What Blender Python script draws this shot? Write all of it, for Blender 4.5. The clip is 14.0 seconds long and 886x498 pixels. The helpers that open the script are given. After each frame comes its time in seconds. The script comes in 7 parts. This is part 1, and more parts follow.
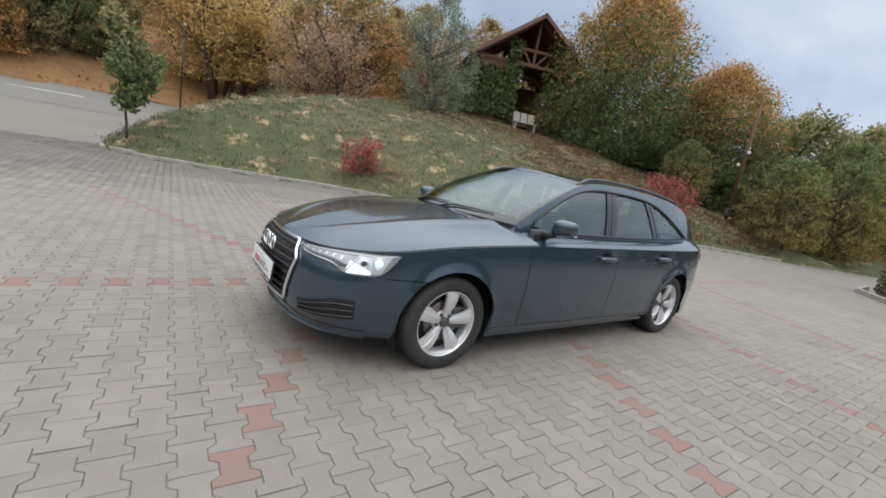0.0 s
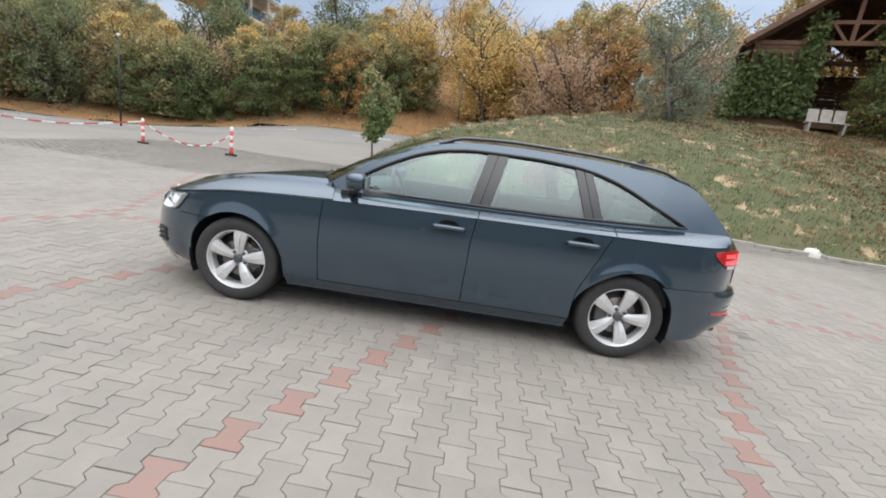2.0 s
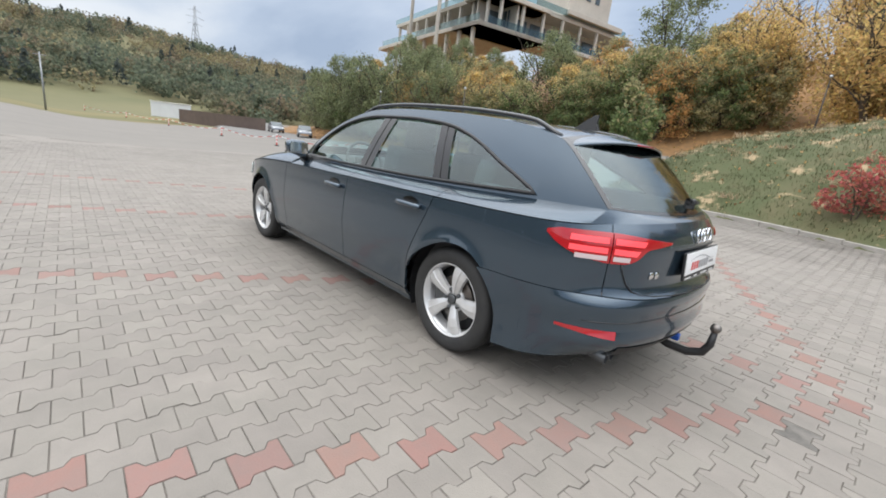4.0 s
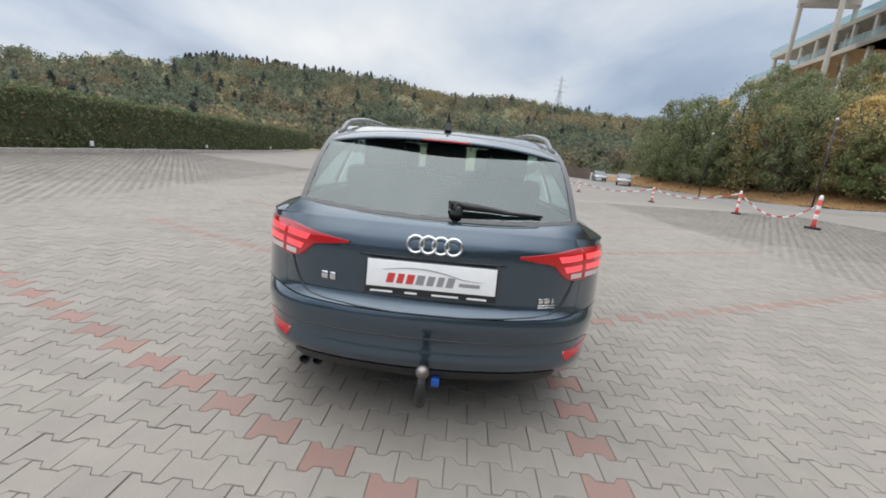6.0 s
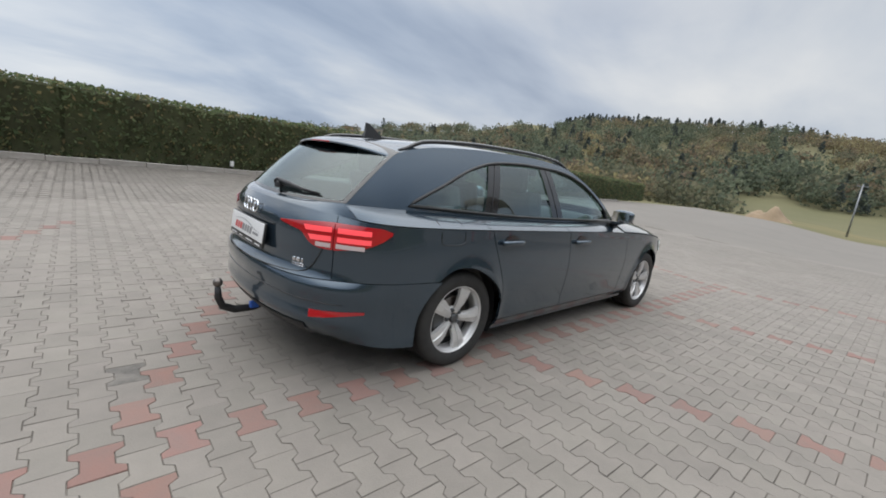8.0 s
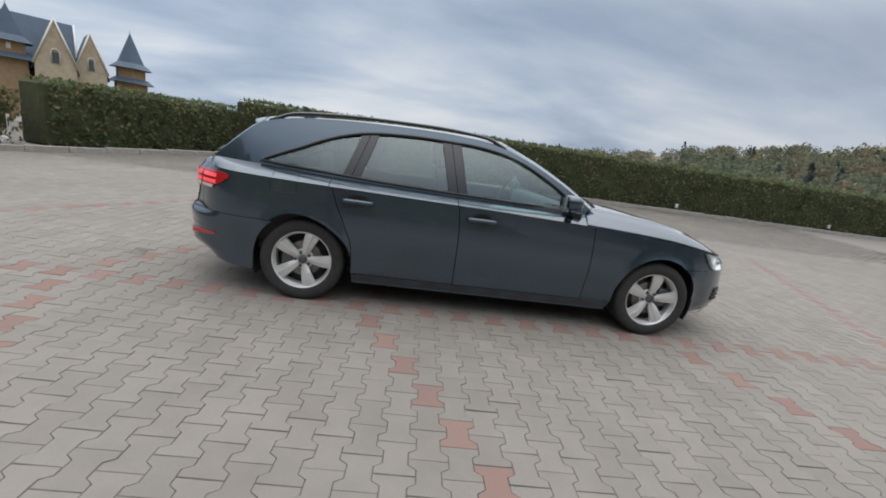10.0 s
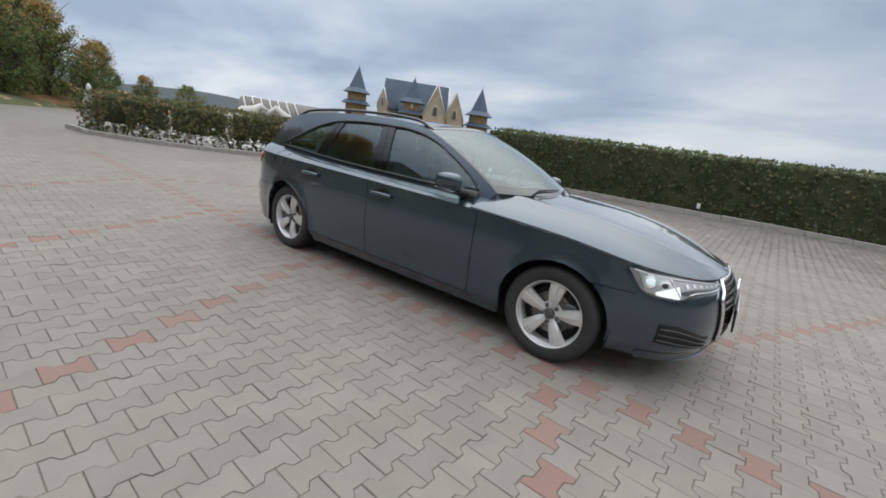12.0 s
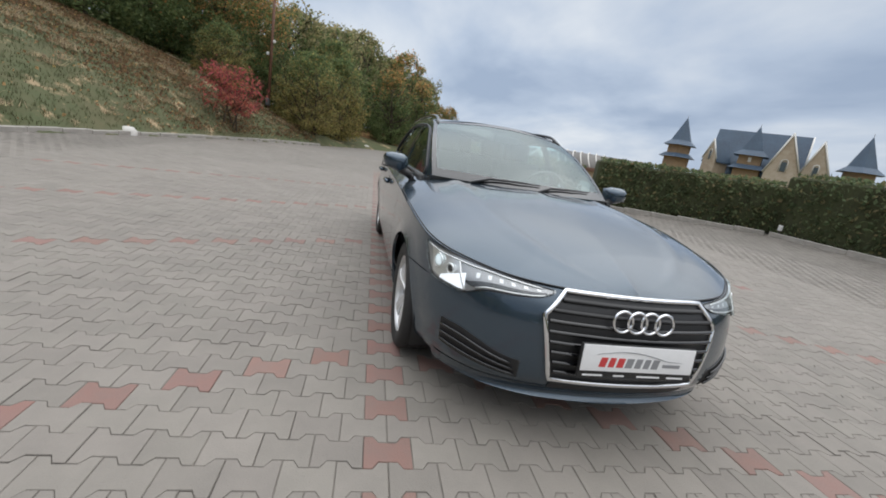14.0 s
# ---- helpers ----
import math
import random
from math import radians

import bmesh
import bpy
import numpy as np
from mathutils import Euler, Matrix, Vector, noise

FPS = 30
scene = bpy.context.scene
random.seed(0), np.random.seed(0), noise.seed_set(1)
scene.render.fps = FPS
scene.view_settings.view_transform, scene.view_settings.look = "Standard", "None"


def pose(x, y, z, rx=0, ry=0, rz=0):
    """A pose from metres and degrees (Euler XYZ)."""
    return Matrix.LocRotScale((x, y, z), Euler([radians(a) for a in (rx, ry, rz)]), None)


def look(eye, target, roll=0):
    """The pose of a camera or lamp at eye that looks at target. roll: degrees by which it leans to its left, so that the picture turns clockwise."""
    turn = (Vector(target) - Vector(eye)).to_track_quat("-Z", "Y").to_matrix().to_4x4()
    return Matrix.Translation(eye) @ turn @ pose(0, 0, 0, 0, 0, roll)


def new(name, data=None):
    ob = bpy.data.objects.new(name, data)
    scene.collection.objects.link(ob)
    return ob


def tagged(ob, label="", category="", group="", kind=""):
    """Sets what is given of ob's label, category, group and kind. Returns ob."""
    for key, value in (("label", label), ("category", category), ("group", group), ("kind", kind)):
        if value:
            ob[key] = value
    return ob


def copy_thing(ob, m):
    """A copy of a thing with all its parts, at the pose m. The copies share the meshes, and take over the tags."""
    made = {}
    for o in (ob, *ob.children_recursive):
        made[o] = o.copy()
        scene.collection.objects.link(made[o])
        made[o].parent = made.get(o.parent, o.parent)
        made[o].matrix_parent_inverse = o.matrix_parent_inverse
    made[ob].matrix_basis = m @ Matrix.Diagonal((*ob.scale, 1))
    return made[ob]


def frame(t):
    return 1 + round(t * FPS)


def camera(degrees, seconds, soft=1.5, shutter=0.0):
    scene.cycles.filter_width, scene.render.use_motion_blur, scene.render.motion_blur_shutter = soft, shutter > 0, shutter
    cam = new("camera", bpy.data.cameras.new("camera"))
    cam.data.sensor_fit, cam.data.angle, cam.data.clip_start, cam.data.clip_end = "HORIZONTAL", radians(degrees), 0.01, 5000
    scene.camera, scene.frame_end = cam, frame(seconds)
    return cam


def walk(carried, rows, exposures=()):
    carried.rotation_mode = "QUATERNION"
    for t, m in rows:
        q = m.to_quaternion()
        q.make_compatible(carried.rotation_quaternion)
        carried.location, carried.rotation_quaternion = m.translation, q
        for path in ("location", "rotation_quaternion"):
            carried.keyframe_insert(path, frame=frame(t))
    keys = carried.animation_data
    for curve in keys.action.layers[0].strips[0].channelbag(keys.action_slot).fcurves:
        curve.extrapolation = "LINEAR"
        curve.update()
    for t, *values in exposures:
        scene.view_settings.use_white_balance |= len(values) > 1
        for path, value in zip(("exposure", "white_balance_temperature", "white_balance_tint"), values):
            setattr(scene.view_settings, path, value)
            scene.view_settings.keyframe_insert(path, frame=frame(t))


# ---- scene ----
cam = camera(93.7, 14.0, soft=1.8)
# seconds, place, heading, pitch and lean of the carried camera
PATH = [
    (0.000, 3.004, 2.828, 1.262, -216.65, -10.61, 10.40),
    (0.500, 2.297, 3.251, 1.286, -207.33, -11.10, 10.19),
    (1.000, 1.519, 3.551, 1.304, -197.40, -11.58, 10.11),
    (1.500, 0.683, 3.700, 1.293, -187.82, -12.29, 9.41),
    (2.000, -0.167, 3.734, 1.285, -178.38, -12.97, 8.27),
    (2.500, -1.014, 3.609, 1.262, -167.96, -13.72, 7.64),
    (3.000, -1.790, 3.367, 1.229, -156.71, -14.00, 7.64),
    (3.500, -2.452, 2.990, 1.211, -145.56, -14.29, 7.38),
    (4.000, -2.987, 2.505, 1.208, -134.61, -14.59, 6.79),
    (4.500, -3.402, 1.947, 1.216, -123.73, -14.75, 6.11),
    (5.000, -3.710, 1.333, 1.229, -112.76, -14.57, 5.55),
    (5.500, -3.920, 0.670, 1.241, -101.56, -13.88, 5.33),
    (6.000, -4.023, -0.032, 1.244, -90.09, -12.83, 5.51),
    (6.500, -3.997, -0.708, 1.234, -78.59, -12.41, 5.74),
    (7.000, -3.884, -1.362, 1.241, -67.00, -12.06, 6.59),
    (7.500, -3.645, -1.979, 1.242, -55.27, -11.12, 7.72),
    (8.000, -3.252, -2.542, 1.243, -44.20, -11.15, 7.62),
    (8.500, -2.759, -3.018, 1.240, -34.01, -11.52, 7.64),
    (9.000, -2.170, -3.444, 1.236, -25.22, -11.96, 8.01),
    (9.500, -1.476, -3.767, 1.239, -16.15, -12.46, 8.24),
    (10.000, -0.712, -3.950, 1.247, -6.46, -12.99, 8.30),
    (10.500, 0.078, -3.982, 1.257, 3.66, -13.51, 8.26),
    (11.000, 0.853, -3.869, 1.267, 14.02, -13.98, 8.21),
    (11.500, 1.580, -3.632, 1.273, 24.43, -14.36, 8.21),
    (12.000, 2.234, -3.302, 1.272, 34.90, -14.49, 8.45),
    (12.500, 2.791, -2.899, 1.262, 45.73, -14.09, 9.24),
    (13.000, 3.239, -2.382, 1.251, 56.01, -13.89, 10.10),
    (13.500, 3.538, -1.809, 1.218, 66.57, -13.94, 10.08),
    (14.000, 3.678, -1.210, 1.189, 76.47, -14.09, 9.77),
]
walk(cam, [(t, pose(x, y, z, 90 + p, 0, h) @ pose(0, 0, 0, 0, 0, r)) for t, x, y, z, h, p, r in PATH],
     exposures=[(0.0, -0.02), (1.5, 0.32), (3.0, 0.44), (5.5, 0.23), (6.5, 0.13), (9.0, -0.16), (11.5, -0.16), (14.0, -0.17)])

# ---- light: overcast sky ----
world = bpy.data.worlds.new("overcast_sky")
scene.world = world
world.use_nodes = True


def build_sky(nt):
    n, ln = nt.nodes, nt.links
    n.clear()
    out = n.new("ShaderNodeOutputWorld")
    bg = n.new("ShaderNodeBackground")
    sky = n.new("ShaderNodeTexSky")
    sky.sky_type, sky.sun_disc = "NISHITA", False
    sky.sun_elevation, sky.sun_rotation = radians(32), radians(60)
    sky.dust_density, sky.ozone_density = 2.0, 1.5
    co = n.new("ShaderNodeTexCoord")
    # flatten the sky direction on to a cloud layer, so that banks shrink towards the horizon
    sep = n.new("ShaderNodeSeparateXYZ")
    ln.new(co.outputs["Generated"], sep.inputs[0])
    lift = n.new("ShaderNodeMath")
    lift.operation = "ADD"
    lift.inputs[1].default_value = 0.24
    ln.new(sep.outputs["Z"], lift.inputs[0])
    clamp = n.new("ShaderNodeMath")
    clamp.operation = "MAXIMUM"
    clamp.inputs[1].default_value = 0.05
    ln.new(lift.outputs[0], clamp.inputs[0])
    flat = n.new("ShaderNodeVectorMath")
    flat.operation = "DIVIDE"
    comb = n.new("ShaderNodeCombineXYZ")
    ln.new(clamp.outputs[0], comb.inputs[0])
    ln.new(clamp.outputs[0], comb.inputs[1])
    comb.inputs[2].default_value = 1.0
    ln.new(co.outputs["Generated"], flat.inputs[0])
    ln.new(comb.outputs[0], flat.inputs[1])
    mapping = n.new("ShaderNodeMapping")
    mapping.inputs["Scale"].default_value = (0.75, 1.2, 1.0)
    mapping.inputs["Rotation"].default_value = (0, 0, radians(-28))
    ln.new(flat.outputs[0], mapping.inputs[0])
    big = n.new("ShaderNodeTexNoise")
    big.inputs["Scale"].default_value = 0.9
    big.inputs["Detail"].default_value = 7
    big.inputs["Roughness"].default_value = 0.50
    big.inputs["Distortion"].default_value = 0.25
    ln.new(mapping.outputs[0], big.inputs["Vector"])
    ramp = n.new("ShaderNodeValToRGB")
    e = ramp.color_ramp.elements
    e[0].position, e[0].color = 0.37, (0.37, 0.46, 0.61, 1)
    e[1].position, e[1].color = 0.61, (0.72, 0.78, 0.86, 1)
    mid = e.new(0.48)
    mid.color = (0.51, 0.60, 0.74, 1)
    top = e.new(0.76)
    top.color = (0.90, 0.93, 0.96, 1)
    ln.new(big.outputs["Fac"], ramp.inputs[0])
    scale = n.new("ShaderNodeVectorMath")
    scale.operation = "SCALE"
    scale.inputs["Scale"].default_value = 0.05
    ln.new(sky.outputs[0], scale.inputs[0])
    mix = n.new("ShaderNodeMix")
    mix.data_type = "RGBA"
    mix.inputs["Factor"].default_value = 0.9
    ln.new(scale.outputs[0], mix.inputs[6])
    ln.new(ramp.outputs[0], mix.inputs[7])
    # an overcast sky is brighter overhead than near the horizon
    glow = n.new("ShaderNodeMapRange")
    glow.interpolation_type = "SMOOTHSTEP"
    glow.inputs["From Min"].default_value, glow.inputs["From Max"].default_value = 0.32, 0.97
    glow.inputs["To Min"].default_value, glow.inputs["To Max"].default_value = 1.0, 3.7
    ln.new(sep.outputs["Z"], glow.inputs["Value"])
    warm = n.new("ShaderNodeMapRange")
    warm.inputs["From Min"].default_value, warm.inputs["From Max"].default_value = 0.3, 0.8
    warm.inputs["To Max"].default_value = 0.75
    ln.new(sep.outputs["Z"], warm.inputs["Value"])
    pale = n.new("ShaderNodeMix")
    pale.data_type = "RGBA"
    pale.inputs[7].default_value = (0.735, 0.73, 0.72, 1)
    ln.new(warm.outputs[0], pale.inputs["Factor"])
    ln.new(mix.outputs[2], pale.inputs[6])
    ln.new(pale.outputs[2], bg.inputs["Color"])
    side = n.new("ShaderNodeMath")
    side.operation = "MULTIPLY_ADD"
    side.inputs[1].default_value, side.inputs[2].default_value = -0.17, 1.03
    ln.new(sep.outputs["X"], side.inputs[0])
    both = n.new("ShaderNodeMath")
    both.operation = "MULTIPLY"
    ln.new(glow.outputs[0], both.inputs[0])
    ln.new(side.outputs[0], both.inputs[1])
    ln.new(both.outputs[0], bg.inputs["Strength"])
    ln.new(bg.outputs[0], out.inputs["Surface"])


build_sky(world.node_tree)
sun_data = bpy.data.lights.new("sun", "SUN")
sun_data.energy, sun_data.angle, sun_data.color = 0.6, radians(110), (1.0, 0.96, 0.9)
sun = new("sun", sun_data)
sun.matrix_world = look((20, 35, 32), (0, 0, 0))

# ---- materials ----
def mat(name, color=(0.5, 0.5, 0.5), rough=0.5, metal=0.0, coat=0.0, grain=0.0, scale=20.0, bump=0.0, alt=None, coords="Object", emit=None, strength=0.0, spread=None, fine=None):
    """A surface with two scales of mottling between color and alt, and a fine relief."""
    m = bpy.data.materials.new(name)
    m.use_nodes = True
    nt = m.node_tree
    n, ln = nt.nodes, nt.links
    b = n["Principled BSDF"]
    b.inputs["Base Color"].default_value = (*color, 1)
    b.inputs["Roughness"].default_value = rough
    b.inputs["Metallic"].default_value = metal
    b.inputs["Coat Weight"].default_value = coat
    b.inputs["Coat Roughness"].default_value = 0.04
    if emit:
        b.inputs["Emission Color"].default_value = (*emit, 1)
        b.inputs["Emission Strength"].default_value = strength
    if grain or bump or alt:
        co = n.new("ShaderNodeTexCoord")
        n1 = n.new("ShaderNodeTexNoise")
        n1.inputs["Scale"].default_value = scale
        n1.inputs["Detail"].default_value = 6
        n1.inputs["Roughness"].default_value = 0.65
        ln.new(co.outputs[coords], n1.inputs["Vector"])
        n2 = n.new("ShaderNodeTexNoise")
        n2.inputs["Scale"].default_value = scale * 0.13
        n2.inputs["Detail"].default_value = 4
        ln.new(co.outputs[coords], n2.inputs["Vector"])
        mixn = n.new("ShaderNodeMix")
        mixn.data_type = "FLOAT"
        mixn.inputs["Factor"].default_value = 0.45
        ln.new(n1.outputs["Fac"], mixn.inputs[2])
        ln.new(n2.outputs["Fac"], mixn.inputs[3])
        ramp = n.new("ShaderNodeValToRGB")
        lo, hi = spread or (0.36, 0.64)
        ramp.color_ramp.elements[0].position, ramp.color_ramp.elements[1].position = lo, hi
        c2 = alt or tuple(max(0.0, c * (1 - grain)) for c in color)
        ramp.color_ramp.elements[0].color, ramp.color_ramp.elements[1].color = (*c2, 1), (*color, 1)
        ln.new(mixn.outputs[0], ramp.inputs[0])
        ln.new(ramp.outputs[0], b.inputs["Base Color"])
        if bump:
            n3 = n.new("ShaderNodeTexNoise")
            n3.inputs["Scale"].default_value = fine or scale * 3
            n3.inputs["Detail"].default_value = 5
            ln.new(co.outputs[coords], n3.inputs["Vector"])
            bp = n.new("ShaderNodeBump")
            bp.inputs["Strength"].default_value = bump
            bp.inputs["Distance"].default_value = 0.01
            ln.new(n3.outputs["Fac"], bp.inputs["Height"])
            ln.new(bp.outputs[0], b.inputs["Normal"])
    return m


def vary(m, amount=0.25, hue=0.0, island=False):
    """Vary a material's colour from piece to piece."""
    nt = m.node_tree
    n, ln = nt.nodes, nt.links
    b = n["Principled BSDF"]
    if island:
        src = n.new("ShaderNodeNewGeometry").outputs["Random Per Island"]
    else:
        src = n.new("ShaderNodeObjectInfo").outputs["Random"]
    hsv = n.new("ShaderNodeHueSaturation")
    mr = n.new("ShaderNodeMapRange")
    mr.inputs["To Min"].default_value, mr.inputs["To Max"].default_value = 1 - amount, 1 + amount
    ln.new(src, mr.inputs["Value"])
    ln.new(mr.outputs[0], hsv.inputs["Value"])
    if hue:
        mh = n.new("ShaderNodeMapRange")
        mh.inputs["To Min"].default_value, mh.inputs["To Max"].default_value = 0.5 - hue, 0.5 + hue
        wrap = n.new("ShaderNodeMath")
        wrap.operation = "FRACT"
        mul = n.new("ShaderNodeMath")
        mul.operation = "MULTIPLY"
        mul.inputs[1].default_value = 7.31
        ln.new(src, mul.inputs[0])
        ln.new(mul.outputs[0], wrap.inputs[0])
        ln.new(wrap.outputs[0], mh.inputs["Value"])
        ln.new(mh.outputs[0], hsv.inputs["Hue"])
    link = b.inputs["Base Color"].links
    if link:
        ln.new(link[0].from_socket, hsv.inputs["Color"])
    else:
        hsv.inputs["Color"].default_value = b.inputs["Base Color"].default_value
    ln.new(hsv.outputs[0], b.inputs["Base Color"])
    return m


def glass(name, color, rough=0.0, clear=0.8, ior=1.45):
    """Thin glazing: a tinted see-through part under a clear gloss."""
    m = bpy.data.materials.new(name)
    m.use_nodes = True
    n, ln = m.node_tree.nodes, m.node_tree.links
    n.clear()
    out = n.new("ShaderNodeOutputMaterial")
    tr = n.new("ShaderNodeBsdfTransparent")
    tr.inputs[0].default_value = (*[c * clear for c in color], 1)
    gl = n.new("ShaderNodeBsdfGlossy")
    gl.inputs["Roughness"].default_value = rough
    gl.inputs["Color"].default_value = (0.88, 0.97, 0.97, 1)
    # gloss grows towards grazing angles, alike from both sides
    lw = n.new("ShaderNodeLayerWeight")
    lw.inputs["Blend"].default_value = 0.5
    pw = n.new("ShaderNodeMath")
    pw.operation = "POWER"
    pw.inputs[1].default_value = 4.0
    ln.new(lw.outputs["Facing"], pw.inputs[0])
    fr = n.new("ShaderNodeMapRange")
    r0 = ((ior - 1) / (ior + 1)) ** 2
    fr.inputs["To Min"].default_value, fr.inputs["To Max"].default_value = r0, 0.95
    ln.new(pw.outputs[0], fr.inputs["Value"])
    mx = n.new("ShaderNodeMixShader")
    ln.new(fr.outputs[0], mx.inputs[0])
    ln.new(tr.outputs[0], mx.inputs[1])
    ln.new(gl.outputs[0], mx.inputs[2])
    ln.new(mx.outputs[0], out.inputs["Surface"])
    return m


PAINT = mat("metallic_paint", (0.046, 0.072, 0.099), 0.23, 0.60, 1.0)
BLACK = mat("black_plastic", (0.020, 0.020, 0.021), 0.45, grain=0.3, scale=60, bump=0.05)
GLOSSBLACK = mat("gloss_black", (0.006, 0.006, 0.007), 0.12, coat=0.6)
RUBBER = mat("tyre_rubber", (0.022, 0.022, 0.023), 0.75, alt=(0.036, 0.035, 0.033), scale=14, bump=0.15)
ALLOY = mat("silver_alloy", (0.74, 0.74, 0.74), 0.30, 0.45, alt=(0.62, 0.615, 0.61), scale=9, bump=0.02)
CHROME = mat("chrome", (0.82, 0.83, 0.85), 0.10, 1.0)
STEEL = mat("worn_steel", (0.28, 0.27, 0.26), 0.45, 0.9, alt=(0.16, 0.13, 0.11), scale=12, bump=0.1)
REDLENS = mat("red_lens", (0.36, 0.011, 0.016), 0.12, coat=0.8, emit=(1.0, 0.05, 0.05), strength=0.045)
REDGLOW = mat("lit_red_lamp", (0.8, 0.03, 0.03), 0.2, emit=(1.0, 0.16, 0.20), strength=0.50)
CLEARLENS = mat("clear_lens_strip", (0.62, 0.50, 0.50), 0.15, coat=0.8)
HEADGLOW = mat("lit_headlamp", (0.9, 0.93, 1.0), 0.2, emit=(0.88, 0.95, 1.0), strength=0.75)
LENSLIT = mat("lit_projector", (0.75, 0.85, 0.9), 0.05, coat=0.8, emit=(0.80, 0.95, 1.0), strength=0.6)
LAMPCHROME = mat("lamp_reflector", (0.86, 0.88, 0.88), 0.28, 0.75)
LAMPDARK = mat("lamp_housing", (0.10, 0.105, 0.11), 0.3, 0.5)
LAMPGREY = mat("lamp_inner", (0.44, 0.45, 0.46), 0.3, 0.6)
WHITE = mat("white_plate", (0.80, 0.80, 0.80), 0.35, grain=0.06, scale=30)
PLATERED = mat("plate_red", (0.55, 0.05, 0.05), 0.4)
PLATEGREY = mat("plate_grey", (0.25, 0.25, 0.26), 0.4)
BLUE = mat("blue_plastic", (0.02, 0.10, 0.45), 0.4)
CABIN = mat("cabin_trim", (0.10, 0.10, 0.10), 0.7, grain=0.3, scale=40, bump=0.1)
SEATCLOTH = mat("seat_cloth", (0.11, 0.108, 0.105), 0.85, grain=0.35, scale=80, bump=0.2)
GLASS = glass("window_glass", (0.72, 0.94, 0.94), 0.0, 0.92, 2.25)
SCREEN = glass("windscreen_glass", (0.80, 0.94, 0.92), 0.0, 0.84, 1.98)
REARGLASS = glass("rear_glass", (0.78, 0.92, 0.91), 0.0, 0.80, 1.95)
LENSGLASS = glass("lamp_glass", (1, 1, 1), 0.0, 0.93, 1.3)


# ---- mesh helpers ----
def obj(name, verts, faces, material, parent=None, label="", smooth=True, category="", group="", kind=""):
    me = bpy.data.meshes.new(name)
    me.from_pydata([tuple(map(float, v)) for v in verts], [], [tuple(map(int, f)) for f in faces])
    me.update()
    if smooth:
        me.polygons.foreach_set("use_smooth", [True] * len(me.polygons))
    if material:
        me.materials.append(material)
    ob = new(name, me)
    if parent:
        ob.parent = parent
    return tagged(ob, label, category, group, kind)


def part(name, bm, material, parent, label="", smooth=True):
    me = bpy.data.meshes.new(name)
    bm.to_mesh(me)
    bm.free()
    if smooth:
        me.polygons.foreach_set("use_smooth", [True] * len(me.polygons))
    if material:
        me.materials.append(material)
    ob = new(name, me)
    ob.parent = parent
    return tagged(ob, label)


def box_bm(size, at=(0, 0, 0), bevel=0.0, rot=None, segs=2, bm=None):
    own = bmesh.new()
    bmesh.ops.create_cube(own, size=1.0)
    bmesh.ops.scale(own, vec=size, verts=own.verts)
    if bevel:
        bmesh.ops.bevel(own, geom=own.edges[:], offset=bevel, segments=segs, affect="EDGES", profile=0.7)
    m = Matrix.Translation(at)
    if rot is not None:
        m = m @ rot
    bmesh.ops.transform(own, matrix=m, verts=own.verts)
    if bm is None:
        return own
    tmp = bpy.data.meshes.new("tmp")
    own.to_mesh(tmp)
    own.free()
    bm.from_mesh(tmp)
    bpy.data.meshes.remove(tmp)
    return bm


def tube(points, radius, sides=8, closed=False):
    """Verts and faces of a round bar along points; radius may be a list."""
    P = [Vector(p) for p in points]
    n = len(P)
    R = radius if isinstance(radius, (list, tuple)) else [radius] * n
    V, F = [], []
    ref = None
    for i, p in enumerate(P):
        a = P[(i - 1) % n] if (closed or i) else p
        b = P[(i + 1) % n] if (closed or i < n - 1) else p
        d = (b - a).normalized()
        if ref is None:
            ref = d.orthogonal().normalized()
        u = (ref - d * ref.dot(d)).normalized()
        ref = u
        w = d.cross(u)
        for k in range(sides):
            t = 2 * math.pi * k / sides
            V.append(p + (u * math.cos(t) + w * math.sin(t)) * R[i])
    for i in range(n if closed else n - 1):
        j = (i + 1) % n
        for k in range(sides):
            l = (k + 1) % sides
            F.append((i * sides + k, i * sides + l, j * sides + l, j * sides + k))
    if not closed:
        F.append(tuple(range(sides))[::-1])
        F.append(tuple((n - 1) * sides + k for k in range(sides)))
    return V, F


def grid(fn, na, nb, flip=False, skip=None):
    """Verts and faces of fn(a, b) over the unit square."""
    V = [fn(i / na, j / nb) for i in range(na + 1) for j in range(nb + 1)]
    F = []
    for i in range(na):
        for j in range(nb):
            if skip and skip((i + 0.5) / na, (j + 0.5) / nb):
                continue
            q = (i * (nb + 1) + j, (i + 1) * (nb + 1) + j, (i + 1) * (nb + 1) + j + 1, i * (nb + 1) + j + 1)
            F.append(q[::-1] if flip else q)
    return V, F


def lathe(profile, n, axis="Y"):
    """Turn (radius, along) pairs round an axis."""
    V, F = [], []
    m = len(profile)
    for i in range(n):
        t = 2 * math.pi * i / n
        for r, h in profile:
            c, s = r * math.cos(t), r * math.sin(t)
            V.append((c, h, s) if axis == "Y" else (c, s, h))
    for i in range(n):
        j = (i + 1) % n
        for k in range(m - 1):
            F.append((i * m + k, i * m + k + 1, j * m + k + 1, j * m + k))
    return V, F


